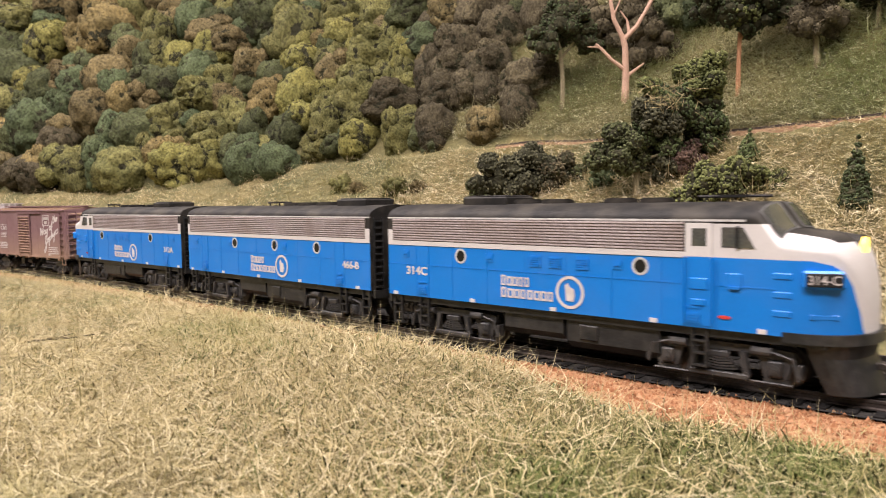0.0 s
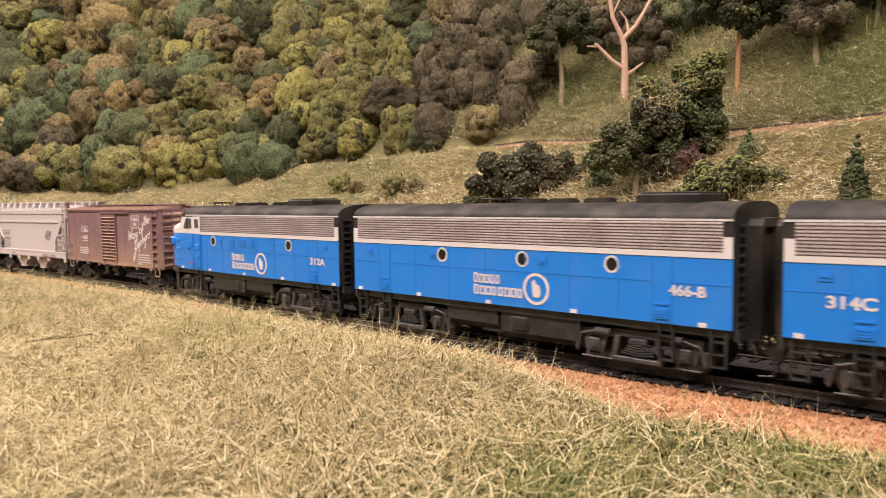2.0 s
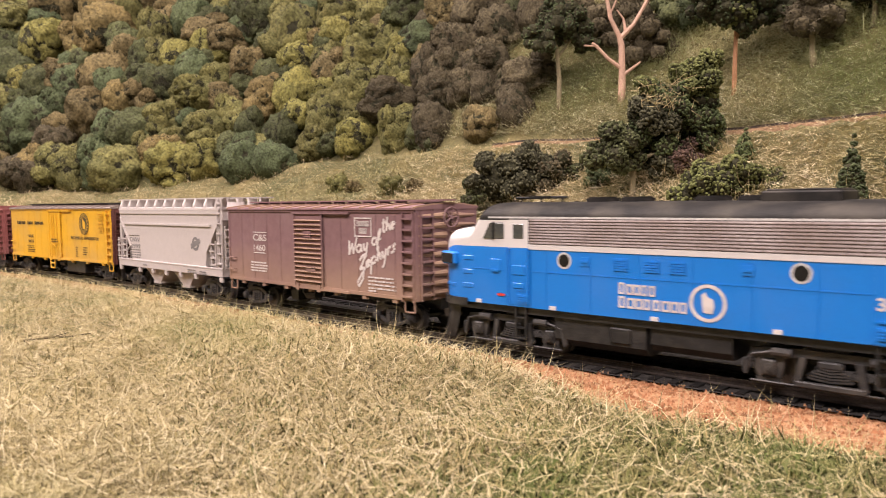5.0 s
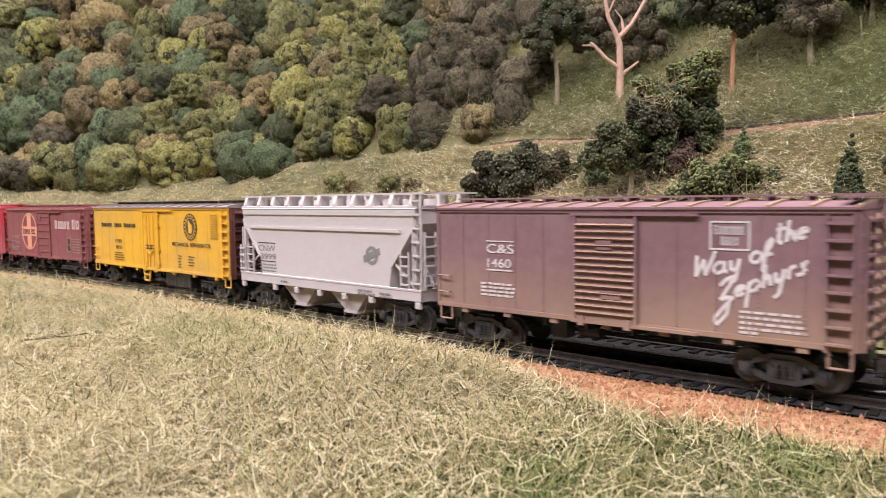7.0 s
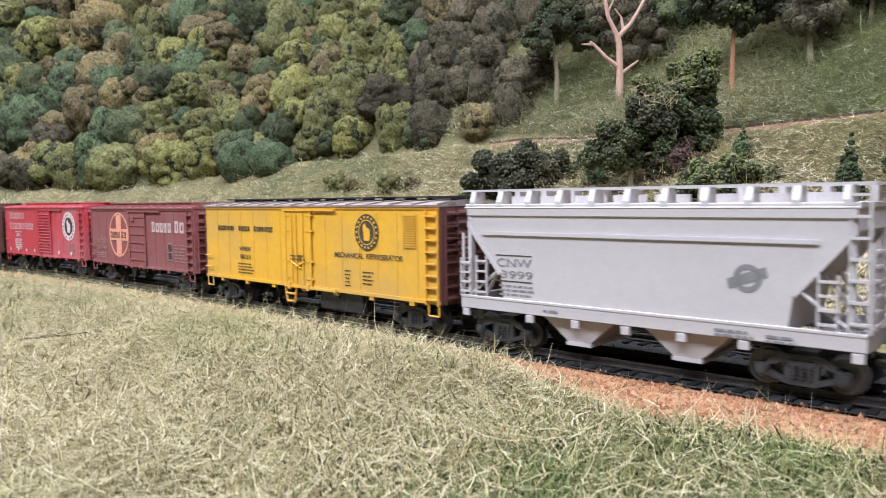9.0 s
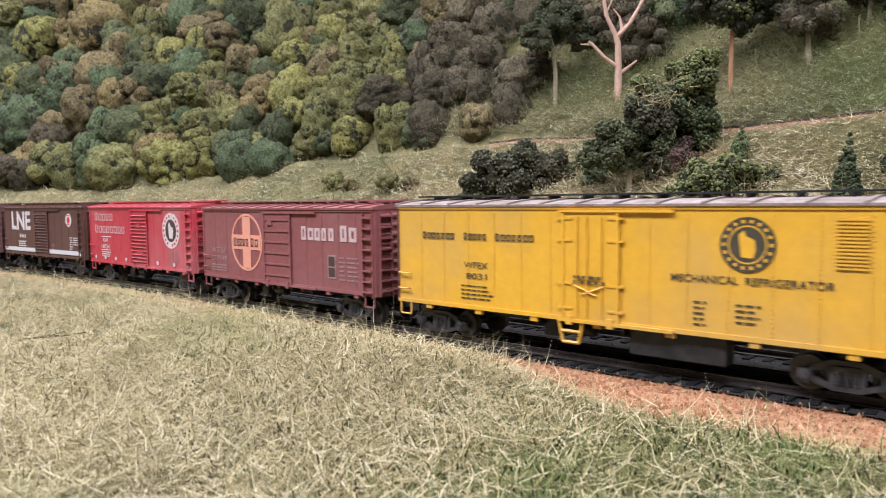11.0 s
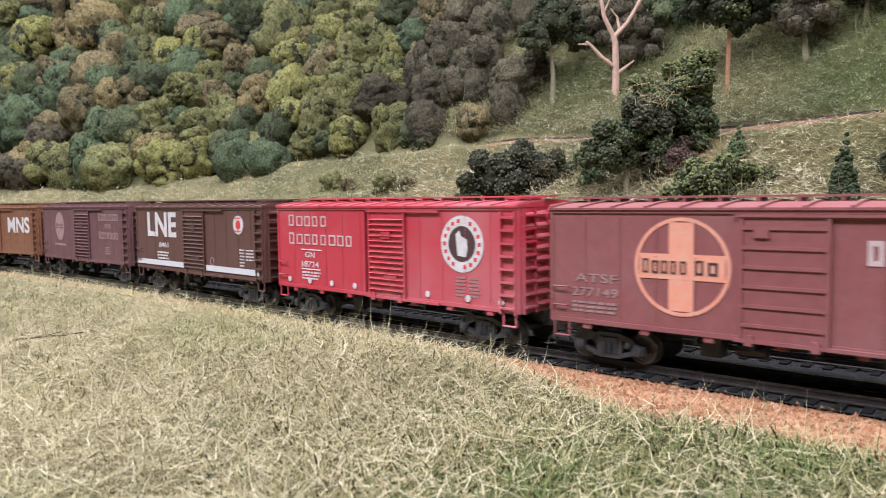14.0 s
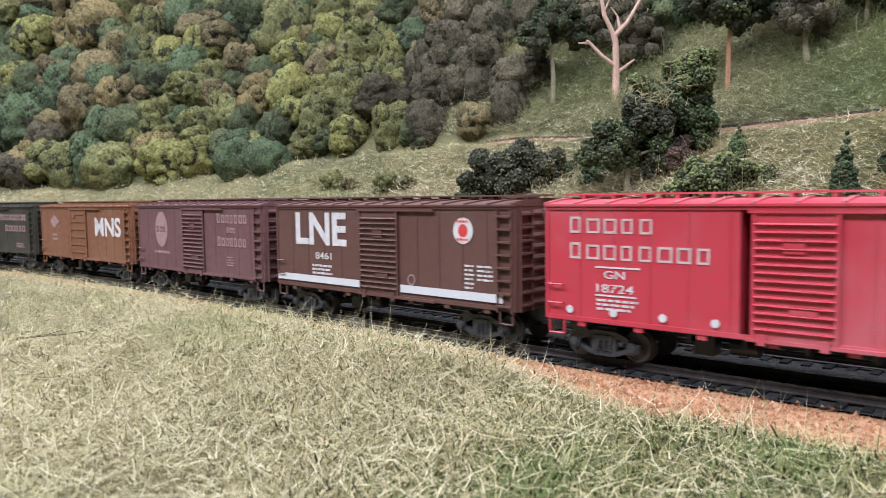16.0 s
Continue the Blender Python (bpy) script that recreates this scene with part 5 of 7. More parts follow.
def cab_unit(label, number, side):
    rear, front = -86.5, NOSE
    unit = tagged(new("diesel_locomotive"), label, "locomotive", group="diesel units of the train")
    bm = bmesh.new()
    body_shell(bm, rear, front, True)
    smooth(part("body", bm, [BLUE, WHITE, BLACK], unit), 34)
    unit_sides(unit, rear, front, (-47.6, 24.8), True)
    if side < 0:
        unit_lettering(unit, -0.2, -28.6, number, -76.2, side)
    else:
        unit_lettering(unit, 23.0, -5.0, number, 65.0, side)
    roof_gear(unit, (-30, -17, 8, 21), -44.0, 46.0, rear, 56.0)
    under_parts(unit, rear, front)
    end_wall(unit, rear, -1)
    # cab: side windows, door, windshield
    for s in (-1, 1):
        y = s * 17.9
        part("cab_door", boxes((39.6, 46.6, y - 0.25, y + 0.25, 16.4, 36.0)), BLUE, unit)
        part("cab_door_top", boxes((39.0, 46.8, y - 0.26, y + 0.26, 36.0, 45.6)), WHITE, unit)
        part("door_window", boxes((40.8, 45.4, y - 0.34, y + 0.34, 38.9, 44.2), bevel=0.2), CLEAR, unit)
        part("cab_window", boxes((49.4, 53.6, y - 0.3, y + 0.3, 38.9, 44.5), bevel=0.25), CLEAR, unit, "cab side window")
        bm = bmesh.new()
        prism(bm, [(54.4, 44.4), (55.5, 44.4), (58.6, 38.9), (54.4, 38.9)], y - 0.3, y + 0.3)
        part("vent_window", bm, CLEAR, unit, "slanted vent window of the cab")
        part("window_post", boxes((53.6, 54.4, y - 0.42, y + 0.42, 38.6, 44.8)), BLACK, unit)
        bm = boxes((50.8, 55.4, y - 0.3, y + 0.3, 27.6, 31.8), bevel=0.2)
        box(bm, 51.6, 54.6, y - 0.65, y + 0.65, 27.4, 28.2)
        part("lift_bracket", bm, BLUE, unit)
        plate(unit, disc_outline(50.6, 19.4, 1.9, 0.5, n=16), y - 0.25 if s < 0 else y + 0.3, INK_RED, "maker_mark", 0.05)
        bm = boxes((40.4, 45.8, y - 0.55, y + 0.55, 26.6, 30.0), (41.0, 45.2, y - 0.6, y + 0.6, 22.0, 24.0), bevel=0.25)
        part("door_step_box", bm, BLUE, unit)
        bm = boxes((72.0, 79.0, -0.6, 0.6, 20.6, 22.2), bevel=0.3)
        ledge = part("nose_ledge", bm, BLUE, unit)
        q0, q1 = profile(72.0, True)[0], profile(79.0, True)[0]
        ledge.matrix_basis = pose(75.5 * MM, s * (q0 + q1) / 2 * MM, 0, 0, 0, math.degrees(math.atan2(q0 - q1, 7.0)) * -s) @ pose(-75.5 * MM, 0, 0)
        bm = bmesh.new()
        rod(bm, (47.2, y + s * 0.7, 17), (47.2, y + s * 0.7, 36), 0.3, 6)
        rod(bm, (38.9, y + s * 0.7, 17), (38.9, y + s * 0.7, 36), 0.3, 6)
        part("handrail", bm, BLUE, unit)
        bm = bmesh.new()
        for k in range(3):
            box(bm, 63.4, 68.2, s * 17.6 - 0.55, s * 17.6 + 0.55, 20.8 + k * 5.0, 22.6 + k * 5.0, bevel=0.25)
        part("nose_step", bm, BLUE, unit)
        # number board on the nose flank
        a, b = profile(71.0, True)[0], profile(80.0, True)[0]
        ang = math.degrees(math.atan2(a - b, 9.0)) * -s * 0.75
        hw = (a + b) / 2 + 1.2
        at_board = pose(75.5 * MM, s * hw * MM, 0, 0, 0, ang) @ pose(-75.5 * MM, 0, 0)
        hood = part("board_housing", boxes((70.6, 80.4, -1.6 if s < 0 else -2.4, 2.4 if s < 0 else 1.6, 28.9, 33.6), bevel=0.6), BLUE, unit, "blue housing of a number board")
        hood.matrix_basis = at_board
        nb = part("number_board", boxes((71.2, 79.8, -1.9 if s < 0 else 1.4, -1.4 if s < 0 else 1.9, 29.5, 33.0), bevel=0.15), BLACK, unit, "black number board")
        nb.matrix_basis = at_board
        if s < 0:
            words(nb, number[:3] + "-" + number[3:], 71.8, 30.1, 2.4, 7.4, -1.95, INK_WHITE, "board_number")
    for t0, t1 in ((0.345, 0.48), (0.52, 0.655)):
        patch(unit, "windshield_frame", RUBBER, 59.0, 65.2, t0 - 0.014, t1 + 0.014, True, 0.18)
        patch(unit, "windshield", CLEAR, 59.6, 64.6, t0, t1, True, 0.3, "sloping windshield pane")
    bm = bmesh.new()
    rod(bm, (74.0, 0, 39.6), (80.2, 0, 39.0), 3.3, 20)
    part("headlight_housing", bm, BLACK, unit)
    bm = bmesh.new()
    rod(bm, (80.0, 0, 39.0), (81.2, 0, 38.9), 2.8, 20)
    part("headlight", bm, GLOWING if side < 0 else GLASS, unit, "round glowing yellow headlight" if side < 0 else "dark unlit headlight")
    # pilot
    bm = bmesh.new()
    n = 18
    rows = []
    for z, back, reach, half in ((17.0, 66.0, 19.6, 18.3), (14.2, 66.0, 19.8, 18.3), (14.2, 71.0, 13.4, 16.0), (10.4, 72.0, 11.6, 15.2), (9.4, 72.5, 11.6, 15.0), (1.0, 76.0, 10.6, 13.6)):
        row = []
        for i in range(n + 1):
            a = -math.pi / 2 + math.pi * i / n
            row.append(bm.verts.new((back + reach * max(0.0, math.cos(a)) ** 0.7, half * math.sin(a), z)))
        rows.append(row)
    for a, b in zip(rows, rows[1:]):
        for i in range(n):
            bm.faces.new((a[i], a[i + 1], b[i + 1], b[i]))
    bm.faces.new(rows[0])
    bm.faces.new(list(reversed(rows[-1])))
    part("pilot", bm, FRAME, unit, "black snow-plough pilot")
    truck(unit, -54.3, True)
    truck(unit, 47.9, True)
    coupler(unit, rear + 1, -1)
    coupler(unit, front - 1, 1)
    return unit


def booster_unit():
    rear, front = -80.8, 80.8
    unit = tagged(new("diesel_booster_unit"), "blue cabless diesel booster unit with white stripe and black roof", "locomotive", group="diesel units of the train")
    bm = bmesh.new()
    body_shell(bm, rear, front, False)
    smooth(part("body", bm, [BLUE, WHITE, BLACK], unit), 34)
    unit_sides(unit, rear, front, (-29.3, 8.4, 43.1), False)
    unit_lettering(unit, 14.3, -13.5, "466-B", 62.0, -1)
    roof_gear(unit, (0, 13, 28), 56.5, -14.0, rear, front)
    under_parts(unit, rear, front)
    end_wall(unit, rear, -1)
    end_wall(unit, front, 1)
    truck(unit, -50.5, True)
    truck(unit, 50.5, True)
    coupler(unit, rear + 1, -1)
    coupler(unit, front - 1, 1)
    return unit


lead = cab_unit("blue and white streamlined diesel locomotive with lit headlight, leading the train", "314C", -1)
booster = booster_unit()
AHEAD = len(AXLES)
trailing = cab_unit("blue and white streamlined diesel locomotive, coupled cab rearward", "312A", 1)
AXLES[AHEAD:] = [(w, x, -r) for w, x, r in AXLES[AHEAD:]]
TRAIN += [(lead, -121.5, 102), (booster, -300.7, 100), (trailing, -479.0, -102)]
TRAIN += [(mauve_car(), -642.7, 103), (hopper_car(), -789.6, 100), (yellow_car(), -954.7, 141), (maroon_car(), -1129.3, 104), (red_car(), -1285.0, 104),
          (chocolate_car(), -1440.0, 105), (grey_brown_car(), -1592.8, 101.5), (tan_car(), -1747.5, 108), (olive_car(), -1908.0, 108)]


# ---- grass ----
def grass_material(name, straw, green, patch_scale, balance):
    """Fibres whose colour runs from straw to green, by fibre and by patch."""
    m = material(name, straw[1], 0.75, island=True, palette=straw, amount=0.0, bump=0.0)
    nt = m.node_tree
    bsdf = nt.nodes["Principled BSDF"]
    old = bsdf.inputs["Base Color"].links[0].from_socket
    tc = nt.nodes.new("ShaderNodeTexCoord")
    tx = nt.nodes.new("ShaderNodeTexNoise")
    tx.inputs["Scale"].default_value, tx.inputs["Detail"].default_value = patch_scale, 3.0
    nt.links.new(tc.outputs["Object"], tx.inputs["Vector"])
    mr = nt.nodes.new("ShaderNodeMapRange")
    mr.inputs[1].default_value, mr.inputs[2].default_value = balance - 0.09, balance + 0.12
    mr.inputs[4].default_value = 0.85
    nt.links.new(tx.outputs[0], mr.inputs[0])
    mx = nt.nodes.new("ShaderNodeMix")
    mx.data_type = "RGBA"
    nt.links.new(mr.outputs[0], mx.inputs[0])
    nt.links.new(old, mx.inputs[6])
    mx.inputs[7].default_value = (*green, 1)
    nt.links.new(mx.outputs[2], bsdf.inputs["Base Color"])
    return m


STRAW = [(0.09, 0.074, 0.028), (0.17, 0.138, 0.053), (0.22, 0.178, 0.074), (0.31, 0.252, 0.116), (0.44, 0.37, 0.205)]
GRASS_FRONT = grass_material("straw_grass_fibre", STRAW, (0.17, 0.17, 0.05), 9.0, 0.60)
GRASS_PALE = grass_material("pale_straw_fibre", [(0.21, 0.175, 0.083), (0.34, 0.285, 0.155), (0.48, 0.42, 0.27)], (0.21, 0.21, 0.075), 9.0, 0.60)
GRASS_GREEN = grass_material("green_straw_fibre", [(0.035, 0.036, 0.012), (0.075, 0.073, 0.022), (0.115, 0.104, 0.034), (0.17, 0.145, 0.055), (0.27, 0.225, 0.115)], (0.062, 0.082, 0.018), 16.0, 0.46)
GRASS_FIELD = grass_material("field_grass_fibre", [(0.33, 0.265, 0.14), (0.43, 0.352, 0.195), (0.50, 0.42, 0.245), (0.57, 0.49, 0.31)], (0.24, 0.23, 0.085), 5.0, 0.60)
GRASS_HILL = grass_material("hill_grass_fibre", [(0.30, 0.292, 0.16), (0.42, 0.40, 0.24), (0.53, 0.50, 0.33), (0.62, 0.58, 0.42)], (0.27, 0.31, 0.15), 6.0, 0.54)


GRASS_STRAND = grass_material("pale_field_strand", [(0.42, 0.36, 0.22), (0.54, 0.47, 0.31), (0.64, 0.57, 0.41)], (0.34, 0.33, 0.15), 5.0, 0.62)


def grass(name, x, y, length, width, lie, mat, label, seed, sink=0.3, lift=3.5, joints=3, tufts=0.0, comb=9.0):
    """Fibres rooted at x, y: thin curling ribbons that taper to a point. lie: degrees from upright, from .. to.
    tufts: how high the fibres are heaped where they grow thickest; comb: how far a fibre strays from its tuft's direction."""
    rng = np.random.default_rng(seed)
    n = len(x)
    heap = np.sin(x * 0.19 + 1.7 * np.sin(y * 0.11)) * np.sin(y * 0.23 + 1.3 * np.sin(x * 0.13 + 2.0))
    z = land(x, y) - sink + rng.uniform(0, 1, n) ** 2 * lift + tufts * heap
    ln = rng.uniform(length[0], length[1], n)
    a = 3.1 * np.sin(x * 0.085 + 0.7) * np.sin(y * 0.075 + 1.9) + 2.2 * heap + rng.normal(0, 1, n) * comb
    tilt = np.radians(rng.uniform(lie[0], lie[1], n))
    curl = np.radians(rng.normal(8, 17, n))
    turn = rng.normal(0, 0.3, n)
    w = (width * rng.uniform(0.65, 1.3, n))[:, None]
    p = np.stack([x, y, z], 1)
    rows = []
    for j in range(joints):
        side = np.stack([-np.sin(a), np.cos(a), np.zeros(n)], 1) + rng.normal(0, 0.25, (n, 3))
        side /= np.linalg.norm(side, axis=1)[:, None]
        k = 0.5 - 0.12 * j
        rows += [p - side * w * k, p + side * w * k]
        d = np.stack([np.cos(a) * np.sin(tilt), np.sin(a) * np.sin(tilt), np.cos(tilt)], 1)
        p = p + d * (ln / joints)[:, None]
        tilt, a = np.clip(tilt + curl, 0.1, 1.85), a + turn
    v = np.stack(rows + [p], 1).reshape(-1, 3) * MM
    m = 2 * joints + 1
    base = (m * np.arange(n))[:, None]
    tri = []
    for j in range(joints - 1):
        tri += [base + [2 * j, 2 * j + 1, 2 * j + 3], base + [2 * j, 2 * j + 3, 2 * j + 2]]
    tri = np.concatenate(tri + [base + [m - 3, m - 2, m - 1]], 1).reshape(-1)
    me = bpy.data.meshes.new(name)
    me.vertices.add(len(v))
    me.vertices.foreach_set("co", v.ravel())
    k = len(tri) // 3
    me.loops.add(len(tri))
    me.loops.foreach_set("vertex_index", tri.astype(np.int32))
    me.polygons.add(k)
    me.polygons.foreach_set("loop_start", np.arange(0, k * 3, 3, dtype=np.int32))
    me.polygons.foreach_set("loop_total", np.full(k, 3, dtype=np.int32))
    me.update()
    me.validate()
    me.materials.append(mat)
    tagged(new(name, me), label, "grass", kind="stuff")


def scatter(n, seed, az, rr, keep):
    """Places round the eye, denser nearby, that keep() admits."""
    rng = np.random.default_rng(seed)
    a = np.radians(rng.uniform(az[0], az[1], n))
    r = rr[0] * (rr[1] / rr[0]) ** (rng.uniform(0, 1, n) ** 0.85)
    x, y = EYE[0] - r * np.sin(a), EYE[1] + r * np.cos(a)
    ok = keep(x, y, rng.uniform(0, 1, n))
    return x[ok], y[ok]


def front_edge(x):
    """How near to the track the grass of the bank reaches."""
    return -19.0 - 21.0 * ease((x + 165) / 75) - 2.0 * np.sin(x * 0.05) - 1.5 * np.sin(x * 0.13)


def clump(x, y):
    return 0.5 + 0.5 * np.sin(x * 0.031 + 1.0) * np.sin(y * 0.043 + 0.5)


x, y = scatter(230000, 11, (2, 80), (85, 720), lambda x, y, k: (behind(x, y) < front_edge(x) - 3.0 * (k - 0.5)) & (x < 30) & (k < 1.15 - 1.0 * ease((x + 130) / 65)))
grass("bank_grass", x, y, (4, 12), 0.25, (58, 100), GRASS_FRONT, "dry straw-coloured grass fibres on the bank", 12, tufts=0.6, lift=4.5)
x, y = scatter(72000, 19, (2, 80), (85, 640), lambda x, y, k: (behind(x, y) < front_edge(x) - 3.0) & (x < 30) & (k < 1.1 - 0.80 * ease((x + 140) / 70)))
grass("tangled_straw", x, y, (8, 20), 0.24, (66, 95), GRASS_PALE, "long pale straw fibres tangled over the grass", 20, lift=6.5, joints=4, tufts=0.8)
x, y = scatter(120000, 13, (2, 60), (85, 330), lambda x, y, k: (behind(x, y) < front_edge(x) - 4) & (x < 30) & (k < 0.18 + 0.9 * ease((x + 150) / 70)))
grass("green_undergrowth", x, y, (1.8, 6), 0.5, (35, 98), GRASS_GREEN, "short green undergrowth with loose straw fibres", 14, joints=2)
x, y = scatter(5200, 15, (2, 78), (120, 720), lambda x, y, k: (behind(x, y) < front_edge(x)) & (behind(x, y) > front_edge(x) - 22))
grass("bank_stalks", x, y, (8, 16), 0.25, (12, 72), GRASS_PALE, "long loose stalks along the edge of the bank", 16)
x, y = scatter(1500, 17, (2, 40), (120, 300), lambda x, y, k: (behind(x, y) < -17) & (behind(x, y) > -40) & (x > -150))
grass("loose_fibres", x, y, (4, 12), 0.3, (55, 89), GRASS_FRONT, "loose straw fibres lying on the earth shoulder", 18)


GRASS_TEAL = grass_material("teal_green_flock", [(0.05, 0.095, 0.055), (0.08, 0.13, 0.075), (0.13, 0.18, 0.10)], (0.10, 0.13, 0.04), 30.0, 0.55)
x, y = scatter(22000, 29, (20, 50), (140, 330), lambda x, y, k: (behind(x, y) < front_edge(x) + 5 - 4 * k) & (behind(x, y) > front_edge(x) - 3) & (x > -190) & (x < -85))
grass("shoulder_flock", x, y, (1.2, 3.2), 0.55, (40, 98), GRASS_TEAL, "crumbs of teal-green flock along the earth shoulder", 30, lift=2.0, joints=2)


def base_range(x, y):
    az = np.degrees(np.arctan2(-(x - EYE[0]), y - EYE[1]))
    return np.hypot(x - EYE[0], y - EYE[1]) / np.interp(az, BASE_AZ, BASE_R)


x, y = scatter(185000, 21, (0, 76), (330, 1350), lambda x, y, k: (behind(x, y) > 84) & (base_range(x, y) < 1.0))
grass("field_grass", x, y, (8, 18), 0.42, (60, 99), GRASS_FIELD, "dry yellow grass fibres on the slope behind the tracks", 22, lift=5.0, tufts=1.0, joints=2)
x, y = scatter(215000, 23, (0, 44), (480, 1000), lambda x, y, k: (base_range(x, y) > 1.045) & (base_range(x, y) < 1.75))
grass("hillside_grass", x, y, (8, 20), 0.4, (58, 99), GRASS_HILL, "green and straw grass fibres on the hillside", 24, joints=2, lift=5.0, tufts=1.2)


x, y = scatter(34000, 25, (0, 46), (330, 900), lambda x, y, k: (behind(x, y) > 88) & (base_range(x, y) < 0.99))
grass("field_straw", x, y, (12, 26), 0.55, (66, 94), GRASS_STRAND, "long pale curling straw strands on the slope behind the tracks", 26, lift=6.0, joints=4)
x, y = scatter(17000, 27, (0, 40), (480, 1000), lambda x, y, k: (base_range(x, y) > 1.05) & (base_range(x, y) < 1.6))
grass("hillside_straw", x, y, (12, 28), 0.55, (60, 92), GRASS_HILL, "long pale green strands on the hillside", 28, lift=6.0, joints=4)


# ---- upper track on the ledge ----
EARTH = material("pale_reddish_earth", (0.32, 0.19, 0.12), 0.95, second=(0.40, 0.28, 0.18), scale=60.0, amount=0.7, bump=0.8, fine=500.0)


def ledge_band(name, dr0, dr1, dz, mat, label, kind_of, az0=2.0, az1=36.0, thick=0.0):
    verts, faces = [], []
    n = 70
    for i in range(n + 1):
        az = az0 + (az1 - az0) * i / n
        rb = float(np.interp(az, BASE_AZ, BASE_R))
        a = math.radians(az)
        for dr in (dr0, dr1):
            r = rb + dr
            px, py = EYE[0] - r * math.sin(a), EYE[1] + r * math.cos(a)
            mid = rb + 10
            z = max(float(land(EYE[0] - q * math.sin(a), EYE[1] + q * math.cos(a))) for q in (rb + 1, mid, rb + 20)) + dz
            verts += [(px * MM, py * MM, z * MM), (px * MM, py * MM, (z - thick) * MM)]
    for i in range(n):
        a = 4 * i
        faces += [(a, a + 4, a + 6, a + 2), (a, a + 1, a + 5, a + 4), (a + 2, a + 6, a + 7, a + 3)]
    me = bpy.data.meshes.new(name)
    me.from_pydata(verts, [], faces)
    me.materials.append(mat)
    return tagged(new(name, me), label, kind_of, kind="structure")


ledge_band("upper_trackbed", 0.5, 21.0, 0.6, EARTH, "pale reddish earth of the upper track's ledge", "earth", thick=4.0)
upper = tagged(new("upper_track"), "dark single track on the ledge above", "track", kind="structure")
for dr in (6.0, 14.5):
    r_ = ledge_band("upper_rail", dr, dr + 1.1, 2.8, RAIL, "", "", thick=2.4)
    r_.parent = upper
    r_.name = "rail"
    for k_ in ("label", "category", "kind"):
        if k_ in r_:
            del r_[k_]


# ---- shrubs and trees ----
def foliage(name, colour, second, vary=0.22):
    return material(name, colour, 0.9, second=second, scale=45.0, amount=0.75, bump=1.0, fine=420.0, vary=vary, relief=0.0016, deep=0.5)


TONES = {
    "olive": foliage("olive_foliage", (0.122, 0.114, 0.039), (0.073, 0.075, 0.027)),
    "ochre": foliage("ochre_foliage", (0.150, 0.113, 0.044), (0.100, 0.080, 0.033)),
    "yellow_green": foliage("yellow_green_foliage", (0.152, 0.139, 0.040), (0.095, 0.094, 0.030)),
    "blue_green": foliage("blue_green_foliage", (0.064, 0.079, 0.036), (0.040, 0.052, 0.025)),
    "dark_green": foliage("dark_green_foliage", (0.062, 0.068, 0.028), (0.038, 0.044, 0.020)),
    "brown_olive": foliage("brown_olive_foliage", (0.135, 0.105, 0.047), (0.085, 0.070, 0.033)),
    "dark_brown": foliage("dark_brown_foliage", (0.072, 0.060, 0.034), (0.046, 0.038, 0.022)),
    "fir": foliage("fir_green_foliage", (0.075, 0.094, 0.036), (0.036, 0.050, 0.021)),
    "moss": foliage("moss_green_foliage", (0.138, 0.148, 0.050), (0.070, 0.082, 0.030)),
    "charcoal": foliage("charcoal_green_foliage", (0.10, 0.097, 0.056), (0.044, 0.044, 0.025)),
    "deep": foliage("deep_green_foliage", (0.050, 0.062, 0.027), (0.022, 0.031, 0.015)),
    "plum": foliage("plum_brown_foliage", (0.085, 0.054, 0.040), (0.045, 0.030, 0.024)),
}
# near-black that stands in for the shade in gaps and creases of foliage
GAP_SHADE = foliage("painted_gap_shade", (0.030, 0.029, 0.014), (0.018, 0.017, 0.009))
WORDS = {"olive": "olive-green", "ochre": "ochre-yellow", "yellow_green": "yellow-green", "blue_green": "blue-green", "dark_green": "dark green",
         "brown_olive": "brownish olive", "dark_brown": "dark brown"}


